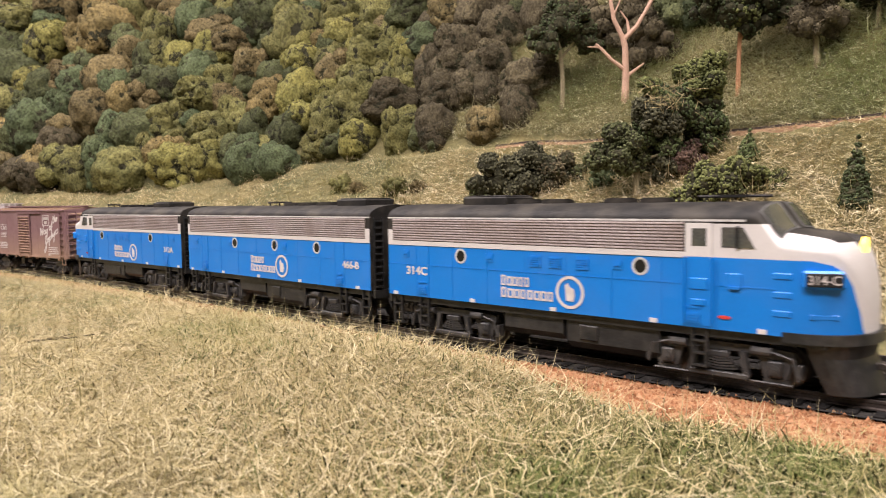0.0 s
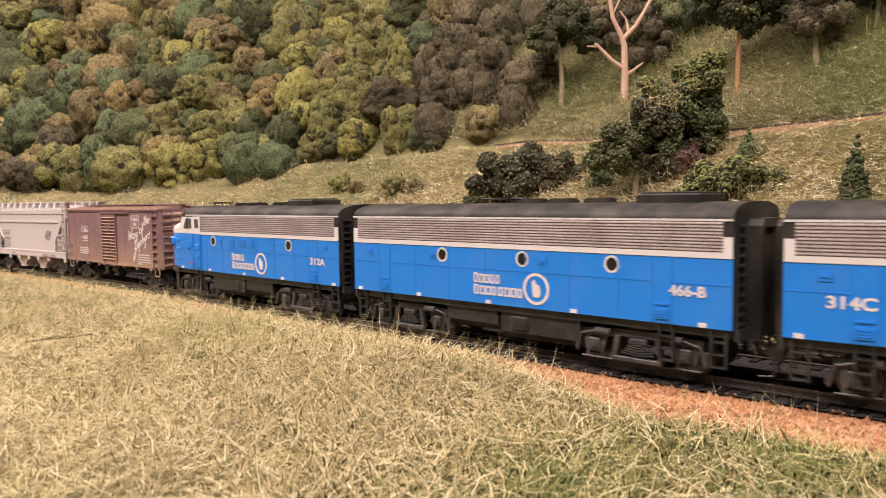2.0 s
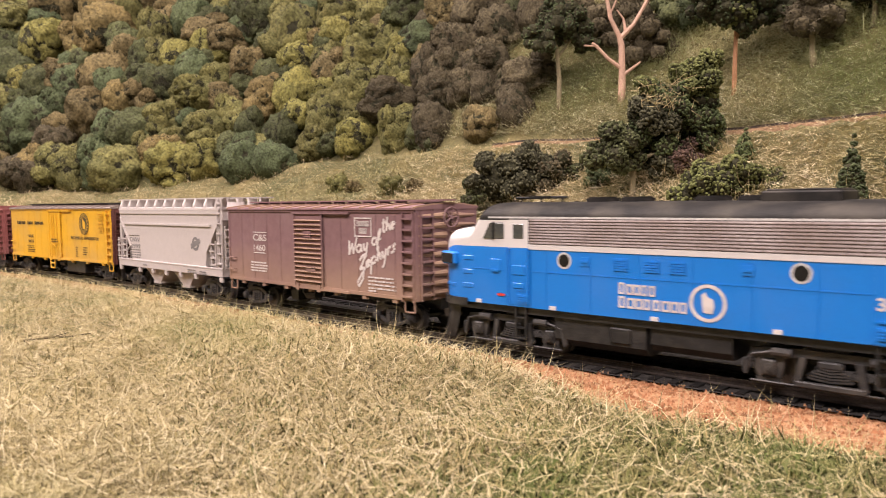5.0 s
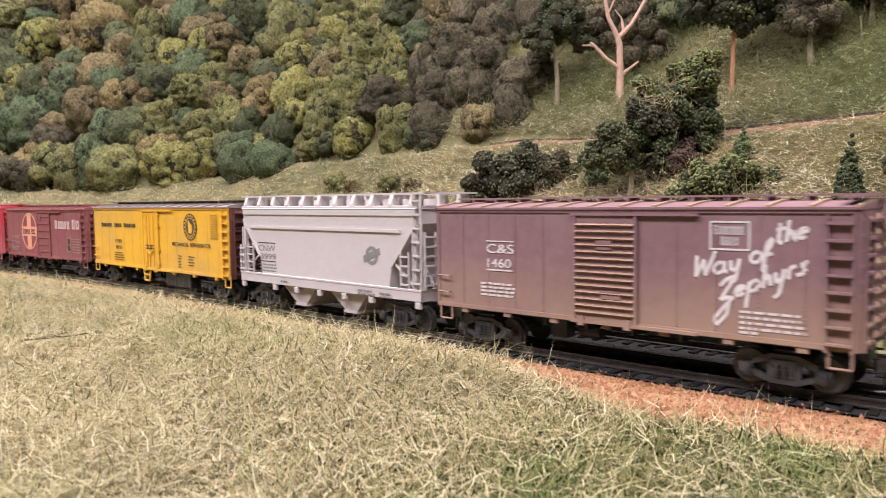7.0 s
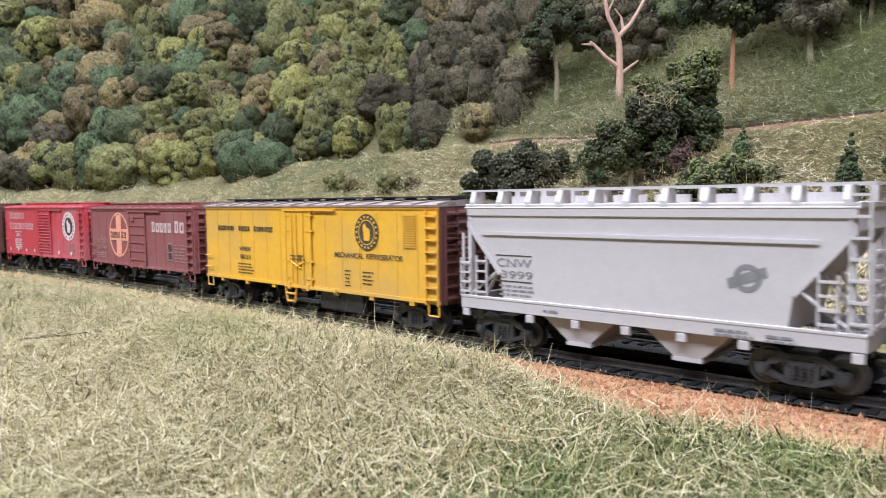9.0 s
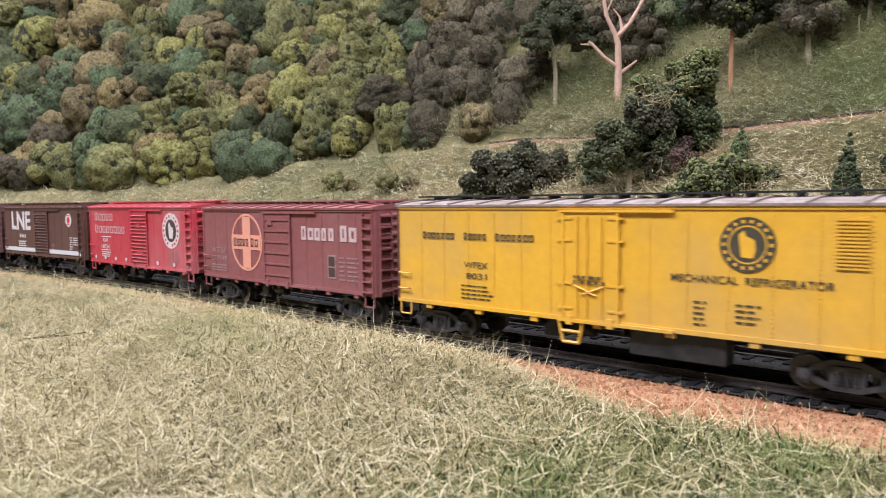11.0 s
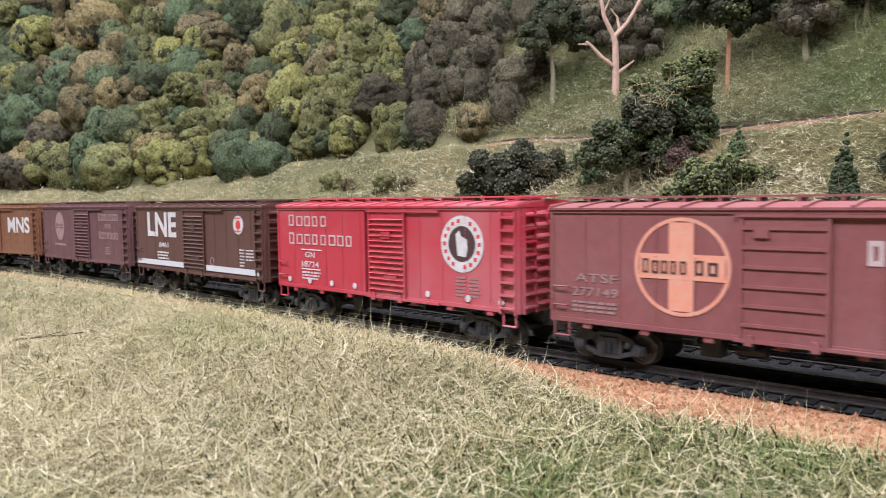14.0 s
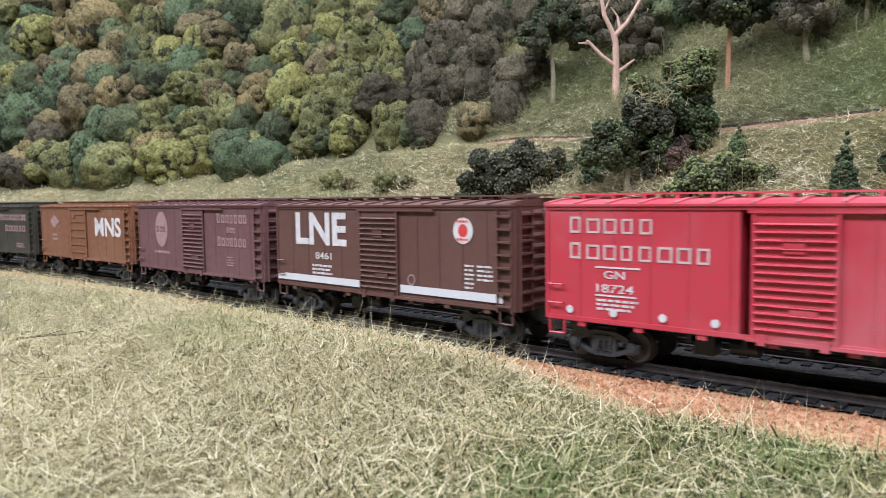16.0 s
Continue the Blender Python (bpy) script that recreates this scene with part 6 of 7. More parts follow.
def lumpy(lobes, leaves, leaf, seed, squash=1.0):
    """Vertices and faces of a leafy mass: uneven cores and many small tilted leaves over them. lobes: (x, y, z, r)."""
    rng = np.random.default_rng(seed)
    vs, fs = [], []
    ico = bmesh.new()
    bmesh.ops.create_icosphere(ico, subdivisions=3, radius=1.0)
    base = np.array([v.co[:] for v in ico.verts])
    tri = np.array([[v.index for v in f.verts] for f in ico.faces])
    ico.free()
    count = 0
    areas = np.array([l[3] ** 2 for l in lobes])
    share = areas / areas.sum()
    for (cx, cy, cz, r), q in zip(lobes, share):
        k = 1 + 0.10 * np.sin(base[:, :1] * 4.1 + cx + seed) * np.sin(base[:, 1:2] * 3.7 + cy) + 0.05 * np.sin(base[:, 2:] * 5.3 + seed)
        vs.append(base * (r * 0.93 * k) * (1, 1, squash) + (cx, cy, cz))
        fs.append(tri + count)
        count += len(base)
        n = int(leaves * q)
        d = rng.normal(0, 1, (n, 3))
        d /= np.linalg.norm(d, axis=1)[:, None]
        k = 1 + 0.10 * np.sin(d[:, :1] * 4.1 + cx + seed) * np.sin(d[:, 1:2] * 3.7 + cy) + 0.05 * np.sin(d[:, 2:] * 5.3 + seed)
        c = d * (r * k) * rng.uniform(0.90, 1.07, (n, 1)) * (1, 1, squash) + (cx, cy, cz)
        nrm = d + rng.normal(0, 0.55, (n, 3))
        nrm /= np.linalg.norm(nrm, axis=1)[:, None]
        u = np.cross(nrm, rng.normal(0, 1, (n, 3)))
        u /= np.linalg.norm(u, axis=1)[:, None]
        w = np.cross(nrm, u)
        s = leaf * rng.uniform(0.6, 1.4, (n, 1))
        tip = (d + rng.normal(0, 0.45, (n, 3))) * s * 1.7
        quad = np.stack([c - u * s * 0.55 - d * s * 0.5, c + u * s * 0.55 - d * s * 0.5, c + tip], 1).reshape(-1, 3)
        vs.append(quad)
        b = count + 3 * np.arange(n)[:, None]
        fs.append((b + [0, 1, 2]).reshape(-1, 3))
        count += 3 * n
    return np.concatenate(vs), np.concatenate(fs)


def leafy(name, lobes, leaves, leaf, mat, seed, squash=1.0):
    v, f = lumpy(lobes, leaves, leaf, seed, squash)
    me = bpy.data.meshes.new(name)
    me.from_pydata((v * MM).tolist(), [], f.tolist())
    me.materials.append(mat)
    me.polygons.foreach_set("use_smooth", np.ones(len(f), dtype=bool))
    return me


def foam(name, lobes, bumps, size, mat, seed):
    """A crown of foam: cores painted dark as the shade between bumps, covered by many small rounded bumps."""
    rng = np.random.default_rng(seed)
    v, f = lumpy([(a, b, c, r * 0.97) for a, b, c, r in lobes], bumps * 0.6, size * 0.5, seed)
    ico = bmesh.new()
    bmesh.ops.create_icosphere(ico, subdivisions=1, radius=1.0)
    base = np.array([p.co[:] for p in ico.verts])
    tri = np.array([[p.index for p in q.verts] for q in ico.faces])
    ico.free()
    L = np.array(lobes)
    share = L[:, 3] ** 2 / (L[:, 3] ** 2).sum()
    pick = rng.choice(len(L), bumps, p=share)
    d = rng.normal(0, 1, (bumps, 3))
    d /= np.linalg.norm(d, axis=1)[:, None]
    c = L[pick, :3] + d * L[pick, 3:] * rng.uniform(0.92, 1.06, (bumps, 1))
    gap = np.linalg.norm(c[:, None, :] - L[None, :, :3], axis=2) / L[None, :, 3]
    c = c[gap.min(1) > 0.86]
    n = len(c)
    r = size * rng.uniform(0.55, 1.35, (n, 1, 1))
    w = c[:, None, :] + base[None] * r * rng.uniform(0.75, 1.25, (n, 1, 3)) + rng.normal(0, 0.10, (n, len(base), 3)) * r
    core = len(f)
    g = tri[None] + (len(v) + len(base) * np.arange(n))[:, None, None]
    v, f = np.concatenate([v, w.reshape(-1, 3)]), np.concatenate([f, g.reshape(-1, 3)])
    me = bpy.data.meshes.new(name)
    me.from_pydata((v * MM).tolist(), [], f.tolist())
    me.materials.append(mat)
    # cores take the painted shade colour; only the bumps keep the tone
    me.materials.append(GAP_SHADE)
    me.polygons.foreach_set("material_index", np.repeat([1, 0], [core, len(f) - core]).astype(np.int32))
    me.polygons.foreach_set("use_smooth", np.ones(len(f), dtype=bool))
    return me


def shrub_lobes(seed):
    """One broad dome with a few bulges that grow out of it."""
    rng = random.Random(seed)
    tall = rng.uniform(0.85, 1.25)
    out = [(0, 0, 0, 0.84)]
    for k in range(rng.randint(3, 5)):
        a = rng.uniform(0, 2 * math.pi)
        h = rng.uniform(-0.45, 0.6) * tall
        d = rng.uniform(0.25, 0.55)
        out.append((d * math.cos(a), d * math.sin(a), h, rng.uniform(0.40, 0.62)))
    return out


def puff(name, lobes, clumps, fine, mat, seed):
    """A clipped-foam shrub: lobes with knobbly displaced skin, shade painted into its creases, covered all over by
    short fine foliage.
    """
    rng = np.random.default_rng(seed)
    ico = bmesh.new()
    bmesh.ops.create_icosphere(ico, subdivisions=4, radius=1.0)
    base = np.array([v.co[:] for v in ico.verts])
    tri = np.array([[v.index for v in f.verts] for f in ico.faces])
    ico.free()
    vs, fs, high, count = [], [], [], 0
    L = np.array(lobes)
    for cx, cy, cz, r in lobes:
        off = Vector((cx, cy, cz + 91.0 * seed))
        k = np.array([1 + 0.21 * noise.noise(Vector(q) * 1.9 + off) + 0.13 * noise.noise(Vector(q) * 4.3 + off) + 0.075 * noise.noise(Vector(q) * 9.5 + off)
                      + 0.03 * noise.noise(Vector(q) * 21.0 + off) for q in base])
        v = base * (r * k)[:, None] + (cx, cy, cz)
        vs.append(v)
        fs.append(tri + count)
        high.append(k[tri].mean(1))
        count += len(base)
    skin, faces = np.concatenate(vs), np.concatenate(fs)
    mid = skin[faces].mean(1)
    own = np.repeat(np.arange(len(lobes)), len(tri))
    gap = np.linalg.norm(mid[:, None] - L[None, :, :3], axis=2) / L[None, :, 3]
    gap[np.arange(len(mid)), own] = 9.0
    free = np.flatnonzero(gap.min(1) > 0.9)
    proud = np.clip((np.concatenate(high)[free] - 0.86) / 0.2, 0.04, 1.0) ** 1.3
    pick = rng.choice(free, clumps, p=proud / proud.sum())
    wts = rng.dirichlet((1, 1, 1), clumps)
    c = (skin[faces[pick]] * wts[:, :, None]).sum(1)
    d = c - L[own[pick], :3]
    d /= np.linalg.norm(d, axis=1)[:, None]
    u = np.cross(d, rng.normal(0, 1, (clumps, 3)))
    u /= np.linalg.norm(u, axis=1)[:, None]
    s = fine * rng.uniform(0.6, 1.4, (clumps, 1))
    tip = d * s * 0.75 + np.cross(d, u) * s * rng.normal(0.7, 0.5, (clumps, 1))
    blades = np.stack([c - u * s * 0.5 - d * s * 0.25, c + u * s * 0.5 - d * s * 0.25, c + tip], 1).reshape(-1, 3)
    b = count + 3 * np.arange(clumps)[:, None]
    v, f = np.concatenate([skin, blades]), np.concatenate([faces, (b + [0, 1, 2]).reshape(-1, 3)])
    me = bpy.data.meshes.new(name)
    me.from_pydata((v * MM).tolist(), [], f.tolist())
    me.materials.append(mat)
    me.materials.append(GAP_SHADE)
    # low skin and joints between lobes are coloured as if in shade
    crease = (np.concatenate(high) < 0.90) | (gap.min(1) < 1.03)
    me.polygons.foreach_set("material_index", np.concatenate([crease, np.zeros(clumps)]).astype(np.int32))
    me.polygons.foreach_set("use_smooth", np.ones(len(f), dtype=bool))
    return me


SHRUB_MESHES = {}


def shrub_mesh(tone, variant):
    key = (tone, variant)
    if key not in SHRUB_MESHES:
        lobes = [(30 * a, 30 * b, 30 * c, 30 * r) for a, b, c, r in shrub_lobes(variant * 17 + len(tone))]
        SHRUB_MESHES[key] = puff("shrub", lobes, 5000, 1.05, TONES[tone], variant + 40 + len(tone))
    return SHRUB_MESHES[key]


spread = random.Random(5)


def shrubs(tone, places):
    """Puffs of fine foliage rooted on the hillside: x, y and radius of each."""
    for x, y, r in places:
        r *= 1.2
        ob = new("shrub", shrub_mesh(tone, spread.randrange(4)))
        z = float(land(x, y)) + 0.42 * r
        s = r / 30
        ob.matrix_basis = pose(x * MM, y * MM, z * MM, spread.uniform(-12, 12), spread.uniform(-12, 12), spread.uniform(0, 360)) @ Matrix.Diagonal((s * spread.uniform(0.82, 1.18), s * spread.uniform(0.82, 1.18), s * spread.uniform(0.85, 1.25), 1))
        tagged(ob, "%s fine-foliage model shrub on the wooded hillside" % WORDS[tone], "shrub", group="shrubs of the hillside")


shrubs('olive', [(-1489, 329, 52), (-1236, 442, 46), (-1149, 427, 32), (-1050, 502, 28), (-853, 475, 38), (-868, 459, 27), (-789, 502, 34), (-724, 513, 31), (-681, 457, 34), (-617, 441, 17), (-1347, 262, 36), (-955, 385, 36), (-967, 366, 26), (-878, 382, 25), (-673, 419, 30), (-712, 409, 20), (-702, 387, 20), (-627, 386, 21), (-1143, 263, 32), (-1098, 267, 27), (-1016, 289, 41), (-900, 360, 29), (-823, 355, 18), (-998, 348, 26)])
shrubs('olive', [(-942, 409, 26), (-1494, 377, 37), (-643, 435, 19), (-551, 387, 19), (-1115, 406, 27), (-1012, 444, 22), (-665, 480, 23), (-948, 513, 25), (-883, 348, 22), (-948, 342, 23), (-995, 316, 21)])
shrubs('ochre', [(-1344, 425, 33), (-1254, 399, 51), (-1292, 376, 37), (-1114, 349, 30), (-837, 407, 26), (-831, 392, 22)])
shrubs('yellow_green', [(-1379, 346, 48), (-1067, 417, 29), (-769, 486, 27), (-815, 446, 25), (-820, 468, 22), (-769, 407, 29), (-746, 388, 21), (-920, 315, 36), (-864, 326, 32)])
shrubs('blue_green', [(-1280, 350, 26), (-1099, 467, 34), (-974, 474, 25), (-605, 470, 27), (-1244, 333, 31), (-1258, 267, 40), (-1093, 315, 30), (-1232, 304, 28), (-641, 377, 18), (-774, 325, 25), (-725, 331, 22)])
shrubs('dark_green', [(-1190, 398, 32), (-1012, 423, 25), (-959, 492, 37), (-657, 504, 34), (-1382, 295, 44), (-1297, 309, 41), (-1097, 376, 30), (-1049, 380, 35), (-1036, 324, 37), (-1101, 294, 25), (-824, 368, 23), (-757, 368, 23), (-533, 379, 15), (-842, 428, 22), (-1452, 308, 37), (-1256, 358, 29), (-801, 428, 21), (-786, 470, 22), (-795, 531, 23), (-1307, 285, 29), (-1291, 242, 28), (-663, 370, 16)])
shrubs('brown_olive', [(-1435, 393, 41), (-1184, 470, 33), (-1053, 454, 34), (-984, 453, 29), (-1180, 356, 42), (-907, 430, 30), (-741, 439, 26), (-1161, 317, 37), (-913, 394, 23), (-1286, 434, 30), (-573, 450, 21), (-1053, 356, 25), (-573, 487, 29)])
shrubs('dark_brown', [(-565, 431, 26), (-1189, 278, 31), (-599, 405, 28), (-1218, 232, 28), (-1176, 240, 27), (-543, 492, 33), (-493, 469, 28), (-527, 446, 29), (-481, 431, 25), (-421, 410, 24), (-530, 429, 24), (-519, 404, 21), (-422, 395, 17), (-461, 491, 22), (-496, 410, 19), (-513, 502, 25)])


def filler():
    """Smaller shrubs that close the wood between the large ones."""
    rng = random.Random(8)
    places = {}
    for i in range(9):
        for j in range(14):
            az = 33.5 + 40 * (j + rng.uniform(0.1, 0.9)) / 14
            rb = float(np.interp(az, BASE_AZ, BASE_R))
            r = rb + 40 + i * 56 * (rb / 900) + rng.uniform(-10, 10)
            a = math.radians(az)
            tone = rng.choice(["olive", "olive", "dark_green", "dark_green", "brown_olive", "blue_green", "yellow_green", "ochre"])
            if az < 41:
                tone = rng.choice(["dark_brown", "dark_brown", "dark_green", "brown_olive"])
            places.setdefault(tone, []).append((EYE[0] - r * math.sin(a), EYE[1] + r * math.cos(a), rng.uniform(20, 28) * rb / 950))
    for tone in sorted(places):
        shrubs(tone, places[tone])


filler()

RIGHT = Vector((0.7645, 0.6446, 0))
BARK_TAN = material("tan_bark", (0.36, 0.19, 0.10), 0.8, second=(0.25, 0.13, 0.07), scale=150.0, amount=0.7, bump=0.6)
BARK_PINK = material("pinkish_bare_wood", (0.42, 0.275, 0.20), 0.75, second=(0.31, 0.195, 0.14), scale=120.0, amount=0.6, bump=0.4)
BARK_GREY = material("grey_olive_bark", (0.22, 0.185, 0.11), 0.85, second=(0.14, 0.12, 0.075), scale=150.0, amount=0.7, bump=0.6)
STRAW_MAT = material("dry_straw", (0.52, 0.42, 0.26), 0.8, island=True, palette=STRAW)


def at(base, a, up, deep=0.0):
    p = RIGHT * a + Vector((-RIGHT.y, RIGHT.x, 0)) * deep
    return (p.x, p.y, up)


def limb_mesh(bm, base, pts):
    """A tapering limb through points (sideways, up, deep, radius)."""
    prev = None
    for p in pts:
        here = Vector(at(base, p[0], p[1], p[2]))
        if prev:
            rod(bm, prev[0], here, prev[1], 8, p[3])
        prev = (here, p[3])


def tree(name, label, category, x, y, limbs, masses, bark, leaf=1.1, density=1.0, seed=1, sink=2.0, group="", spongy=False):
    """limbs: lists of (sideways, up, deep, radius); masses: (tone, [(sideways, up, deep, radius)...], leaves)."""
    z = float(land(x, y)) - sink
    t = tagged(new(name), label, category, group)
    t.matrix_basis = pose(x * MM, y * MM, z * MM)
    if limbs:
        bm = bmesh.new()
        limb_mesh(bm, None, limbs[0])
        part("trunk", bm, bark, t)
        for l in limbs[1:]:
            bm = bmesh.new()
            limb_mesh(bm, None, l)
            part("limb", bm, bark, t)
    for i, (tone, lobes, leaves) in enumerate(masses):
        lob = [(*at(None, a, u, d), r) for a, u, d, r in lobes]
        if spongy:
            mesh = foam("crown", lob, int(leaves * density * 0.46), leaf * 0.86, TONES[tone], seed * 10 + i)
        else:
            mesh = leafy("crown", lob, int(leaves * density), leaf, TONES[tone], seed * 10 + i)
        ob = new("crown", mesh)
        ob.parent = t
    return t


def around(a, u, d, r, k, seed, spread_r=0.8, small=0.36):
    """A knot of lobes about one centre."""
    rng = random.Random(seed)
    out = [(a, u, d, r * 0.66)]
    for i in range(int(k * 2.2)):
        th, ph = rng.uniform(0, 2 * math.pi), rng.uniform(-0.9, 1.2)
        out.append((a + r * spread_r * math.cos(th) * math.cos(ph), u + r * spread_r * math.sin(ph), d + r * spread_r * math.sin(th) * math.cos(ph), r * rng.uniform(small * 0.7, small * 1.15)))
    return out


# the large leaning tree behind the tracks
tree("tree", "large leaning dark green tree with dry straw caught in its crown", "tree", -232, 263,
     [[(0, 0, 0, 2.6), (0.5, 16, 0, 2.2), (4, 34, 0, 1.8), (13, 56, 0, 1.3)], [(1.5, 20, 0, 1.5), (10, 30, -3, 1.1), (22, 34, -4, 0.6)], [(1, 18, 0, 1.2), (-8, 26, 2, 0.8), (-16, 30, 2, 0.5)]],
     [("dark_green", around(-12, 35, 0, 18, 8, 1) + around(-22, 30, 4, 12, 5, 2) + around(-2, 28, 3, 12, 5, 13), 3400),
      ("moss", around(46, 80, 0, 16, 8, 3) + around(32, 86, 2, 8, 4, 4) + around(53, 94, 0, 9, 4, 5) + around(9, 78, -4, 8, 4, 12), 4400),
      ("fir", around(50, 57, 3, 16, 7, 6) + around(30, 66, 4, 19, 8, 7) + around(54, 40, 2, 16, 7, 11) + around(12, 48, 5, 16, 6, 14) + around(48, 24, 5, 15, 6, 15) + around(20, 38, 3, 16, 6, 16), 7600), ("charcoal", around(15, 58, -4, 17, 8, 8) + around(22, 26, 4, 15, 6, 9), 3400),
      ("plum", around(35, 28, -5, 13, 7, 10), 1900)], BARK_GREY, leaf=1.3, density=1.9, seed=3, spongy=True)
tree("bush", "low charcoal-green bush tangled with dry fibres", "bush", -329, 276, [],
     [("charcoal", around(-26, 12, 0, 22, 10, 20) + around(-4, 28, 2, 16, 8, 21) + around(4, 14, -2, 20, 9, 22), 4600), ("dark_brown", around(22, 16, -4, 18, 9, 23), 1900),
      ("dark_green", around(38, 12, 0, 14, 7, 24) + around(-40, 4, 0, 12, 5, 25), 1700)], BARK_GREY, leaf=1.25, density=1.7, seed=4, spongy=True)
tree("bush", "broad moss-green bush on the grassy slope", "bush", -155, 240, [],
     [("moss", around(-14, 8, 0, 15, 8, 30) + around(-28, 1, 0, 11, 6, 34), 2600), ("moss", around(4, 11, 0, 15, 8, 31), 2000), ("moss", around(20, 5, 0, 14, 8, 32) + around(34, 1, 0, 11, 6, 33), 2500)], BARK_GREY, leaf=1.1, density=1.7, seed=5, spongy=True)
tree("bush", "small grey-green bush beside the larger bush", "bush", -262, 283, [], [("blue_green", around(-6, 8, 4, 11, 7, 40) + around(3, 5, 6, 9, 5, 41), 1400)], BARK_GREY, leaf=1.1, seed=6)


def conifer(label, x, y, height, width, tone, seed):
    lobes = []
    rng = random.Random(seed)
    rings = 9
    for i in range(rings):
        k = i / (rings - 1)
        r = width / 2 * (1 - k) ** 0.8 + width * 0.06
        for j in range(max(1, int(6 * (1 - k)) + 1)):
            a = 2 * math.pi * (j / max(1, int(6 * (1 - k)) + 1)) + rng.uniform(0, 1)
            q = r * 0.5 * rng.uniform(0.75, 1.1)
            lobes.append((q * math.cos(a), height * (0.12 + 0.84 * k), q * math.sin(a), max(width * 0.07, r * 0.52 * rng.uniform(0.8, 1.15))))
    tree("conifer", label, "tree", x, y, [[(0, 0, 0, 1.6), (0, height * 0.3, 0, 1.2), (0, height * 0.95, 0, 0.4)]], [(tone, lobes, 5200)], BARK_GREY, leaf=0.9, density=0.9, seed=seed, group="small conifers on the slope", spongy=True)


conifer("small dark green conifer on the grassy slope", -84, 210, 40, 14, "deep", 51)
conifer("tiny dark green conifer behind the moss-green bush", -160, 278, 22, 13, "fir", 52)
conifer("tall dark green conifer at the slope's foot", -58, 227, 62, 22, "deep", 53)

# trees of the upper hillside
tree("bare_tree", "bare pinkish-brown leafless tree on the hillside", "tree", -303, 390,
     [[(0, -2, 0, 3.59), (0.5, 22, 0, 3.04), (0, 48, 0, 2.73), (-2, 56, 0, 2.50)], [(0, 28, 0, 2.03), (-12, 37, 0, 1.64), (-23, 49, 1, 1.33), (-26, 51, 1, 1.09)], [(-23, 48.5, 1, 0.94), (-33, 49, 2, 0.55)],
      [(-1, 54, 0, 2.34), (-10, 72, 0, 1.87), (-14, 95, 1, 1.40), (-17, 118, 1, 0.78)], [(-1, 55, 0, 2.34), (10, 66, 0, 1.79), (22, 86, -1, 1.40), (31, 104, -1, 0.78)], [(4, 58, 0, 1.72), (2, 72, 2, 1.01), (-4, 80, 2, 0.55)],
      [(0.5, 22, 0, 1.87), (9, 28, 1, 1.40), (17, 34, 1, 0.70)], [(16, 76, 0, 1.25), (24, 92, 2, 0.94), (40, 112, 2, 0.47)], [(-11, 74, 0, 1.01), (-4, 90, 0, 0.62), (-2, 110, 0, 0.39)]], [], BARK_PINK, seed=7)
tree("tree", "slender tree with dark flat crown on the hillside", "tree", -369, 393, [[(0, -2, 0, 2.6), (0.5, 30, 0, 2.2), (-2, 58, 0, 1.8), (-6, 74, 0, 1.0)], [(-1, 50, 0, 1.4), (12, 66, 0, 0.8)]],
     [("deep", around(-16, 66, 0, 18, 8, 60) + around(8, 80, 0, 20, 9, 61) + around(24, 66, 3, 14, 7, 62) + around(-4, 92, 2, 13, 6, 63), 3600)], BARK_GREY, leaf=1.3, seed=8, spongy=True, group="trees of the hillside")
tree("tree", "tan-trunked tree with dark green crown on the hillside", "tree", -194, 357, [[(0, -2, 0, 2.0), (0.5, 24, 0, 1.8), (1, 46, 0, 1.5), (3, 66, 0, 1.0)], [(1, 42, 0, 1.2), (7, 54, 0, 0.8)]],
     [("deep", around(-18, 66, 0, 18, 8, 70) + around(6, 72, 0, 22, 9, 71) + around(30, 70, 2, 17, 8, 72) + around(10, 54, -3, 12, 6, 73), 3400), ("moss", around(-2, 60, -6, 13, 6, 74), 900)], BARK_TAN, leaf=1.3, seed=9, spongy=True, group="trees of the hillside")
tree("tree", "pale-trunked tree with grey-brown crown on the hillside", "tree", -138, 357, [[(0, -2, 0, 2.8), (-1.5, 14, 0, 2.2), (-2.5, 30, 0, 1.5)]],
     [("dark_brown", around(0, 38, 0, 18, 10, 80) + around(4, 56, 0, 14, 7, 81), 3000)], BARK_GREY, leaf=1.0, seed=10, group="trees of the hillside")
tree("tree", "dense dark green tree high on the hillside", "tree", -104, 372, [[(0, -2, 0, 2.4), (2, 40, 0, 1.4)]], [("deep", around(4, 34, 0, 24, 10, 90) + around(14, 52, 0, 22, 9, 91) + around(24, 20, 0, 16, 7, 92), 3200)], BARK_GREY, leaf=1.3, seed=11, spongy=True, group="trees of the hillside")
for i_, (x_, y_, r_, tone_) in enumerate([(-292, 424, 26, "dark_brown"), (-268, 452, 28, "dark_green"), (-244, 440, 26, "deep"), (-318, 446, 25, "dark_brown"), (-205, 442, 26, "deep"), (-172, 420, 24, "deep"),
                                          (-225, 470, 30, "deep"), (-350, 452, 26, "dark_brown"), (-182, 462, 30, "dark_green"), (-140, 440, 26, "deep"), (-395, 470, 28, "dark_brown"), (-100, 430, 28, "deep"), (-400, 420, 22, "dark_brown"), (-262, 492, 30, "deep"), (-120, 480, 32, "dark_green"),
                                          (-330, 492, 28, "dark_brown"), (-200, 505, 32, "deep")]):
    tree("woodland_bush", "dense dark bush at the edge of the upper wood", "bush", x_, y_, [], [(tone_, around(0, r_ * 0.55, 0, r_, 9, 100 + i_), 2200)], BARK_GREY, leaf=1.2, seed=20 + i_, group="bushes of the upper wood")
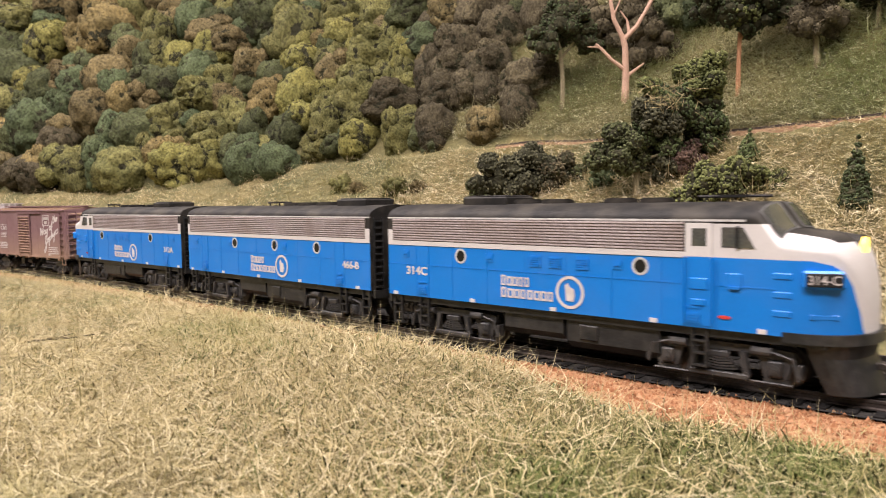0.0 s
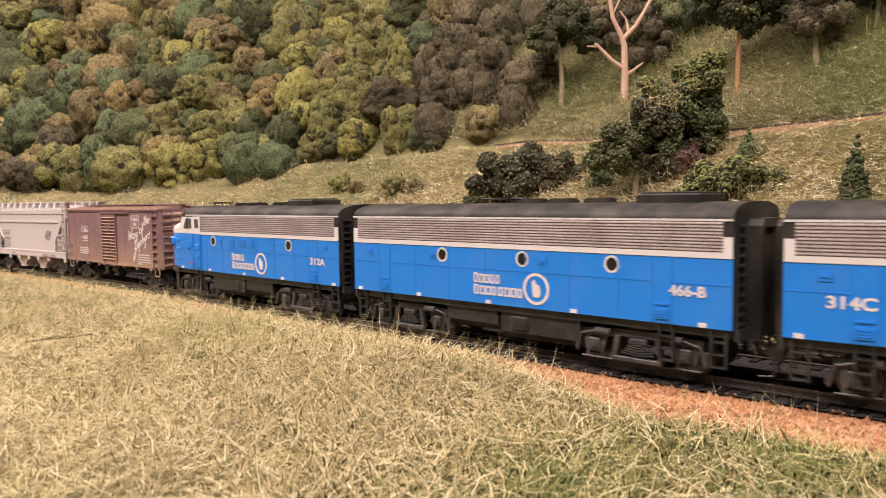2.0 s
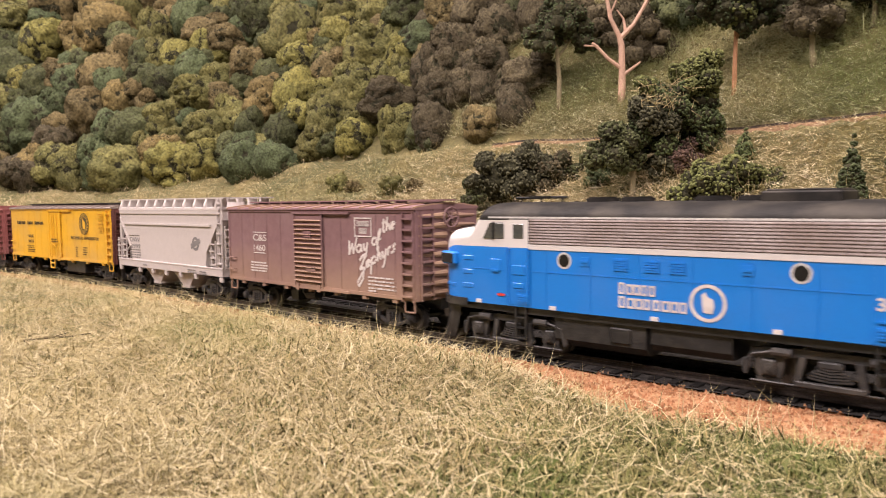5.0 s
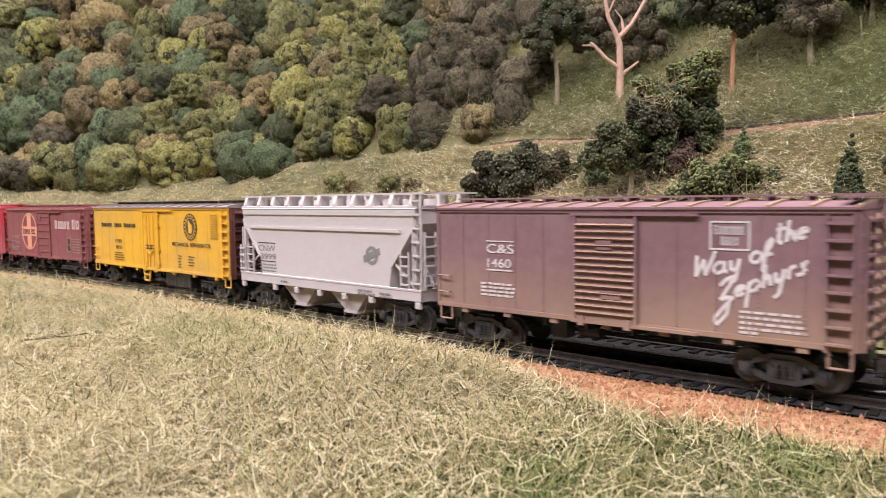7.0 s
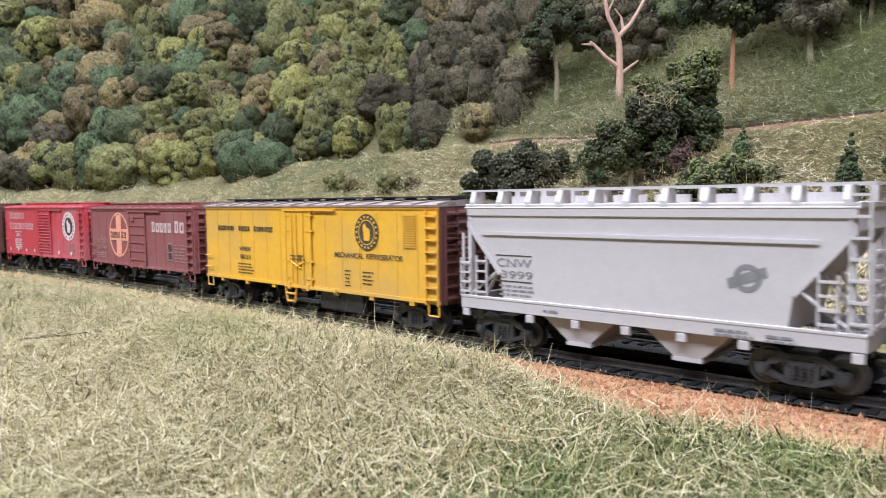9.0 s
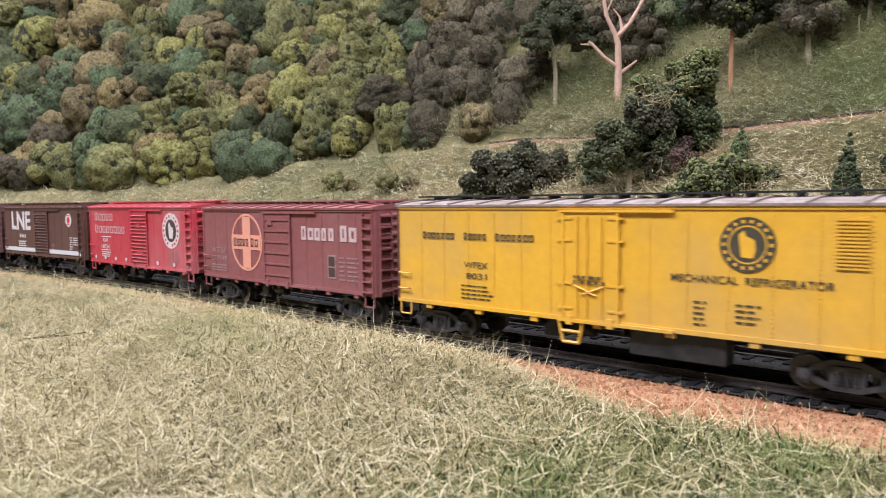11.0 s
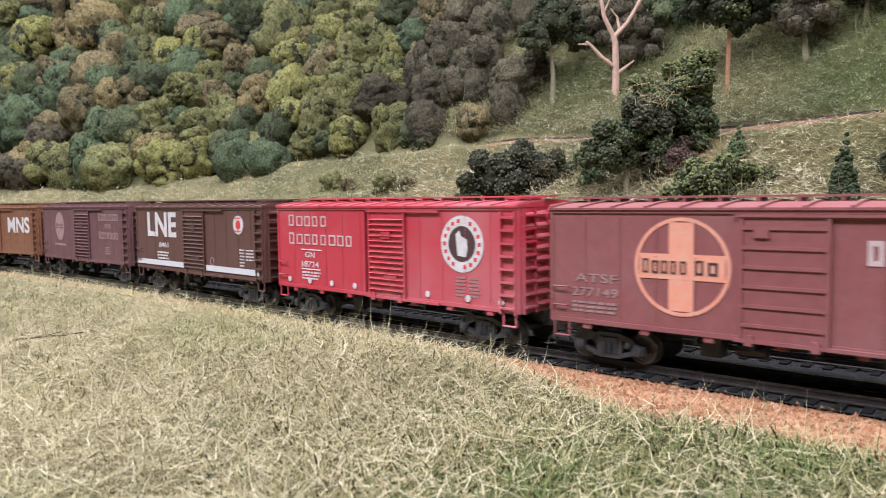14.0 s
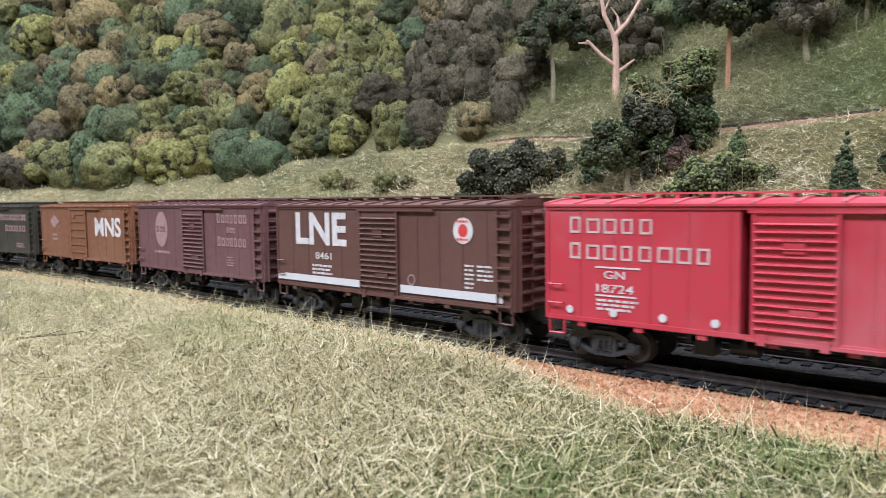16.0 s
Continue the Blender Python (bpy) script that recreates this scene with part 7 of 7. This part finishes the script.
for i_, (x_, y_, r_, tone_) in enumerate([(-579, 300, 13, "olive"), (-497, 298, 14, "olive"), (-548, 296, 9, "brown_olive"), (-470, 300, 8, "brown_olive"), (-507, 366, 13, "dark_green")]):
    tree("low_bush", "thin low brownish-green bush in the dry grass", "bush", x_, y_, [], [(tone_, around(0, r_ * 0.3, 0, r_, 7, 140 + i_), 900)], BARK_GREY, leaf=1.0, seed=50 + i_, group="low bushes in the field")

# dry straw caught in the large tree
rng_ = np.random.default_rng(33)
n_ = 90
c_ = Vector((-232, 263, float(land(-232, 263)))) + RIGHT * 14 + Vector((0.645 * 16, -0.765 * 16, 66))
bm = bmesh.new()
for _ in range(n_):
    o = RIGHT * float(rng_.normal(0, 9)) + Vector((0.645, -0.765, 0)) * float(rng_.normal(3, 3)) + Vector((0, 0, float(rng_.normal(0, 6))))
    d = RIGHT * float(rng_.normal(0, 6)) + Vector((0, 0, float(rng_.normal(0, 5)))) + Vector((0.645, -0.765, 0)) * float(rng_.normal(0, 3))
    rod(bm, c_ + o, c_ + o + d, 0.22, 4, 0.1)
st_ = part("straw_tuft", bm, STRAW_MAT)
tagged(st_, "loose tuft of dry straw caught in the large tree", "straw", kind="stuff")


# a fallen twig and scraps on the bank
def twig(x, y, turn, length, label):
    bm = bmesh.new()
    pts = [(0, 0, 0), (length * 0.35, 1.2, 0.8), (length * 0.7, 0.4, 1.4), (length, 2.0, 2.4)]
    for i, (p, q) in enumerate(zip(pts, pts[1:])):
        rod(bm, p, q, 0.55 - 0.12 * i, 6, 0.43 - 0.12 * i)
    rod(bm, pts[1], (length * 0.6, 5.0, 2.2), 0.3, 5, 0.12)
    ob = part("twig", bm, TWIG)
    ob.matrix_basis = pose(x * MM, y * MM, (float(land(x, y)) + 3.0) * MM, 0, 0, turn)
    tagged(ob, label, "twig")


TWIG = material("dark_twig_bark", (0.045, 0.036, 0.024), 0.9, second=(0.08, 0.062, 0.04))
twig(-312, -108, 38, 26, "thin dark twig lying in the dry grass")


# ---- movement ----
RUN_T = np.array([0.0, 2.0, 4.0, 6.5, 8.0, 9.2, 11.3, 13.0, 14.5, 16.0])
RUN_S = np.array([0.0, 151.8, 303.8, 497.1, 612.4, 704.5, 868.4, 998.8, 1113.9, 1229.2])


def run(t):
    """How far the train has gone by t seconds."""
    return float(np.interp(t, RUN_T, RUN_S))


def stand(centre, bogies, s):
    """A car's pose with its two trucks on the track."""
    a, b = on_line(centre + s - bogies / 2), on_line(centre + s + bogies / 2)
    turn = math.degrees(math.atan2(b[1] - a[1], b[0] - a[0]))
    return pose((a[0] + b[0]) / 2 * MM, (a[1] + b[1]) / 2 * MM, 0, 0, 0, turn)


def motions():
    for car, centre, bogies in TRAIN:
        walk(car, [(0.25 * i, stand(centre, bogies, run(0.25 * i))) for i in range(65)])
    for wheelset, x, radius in AXLES:
        walk(wheelset, [(i / 15, pose(x * MM, 0, abs(radius) * MM, 0, math.degrees(run(i / 15) / radius) % 360, 0)) for i in range(241)])


motions()
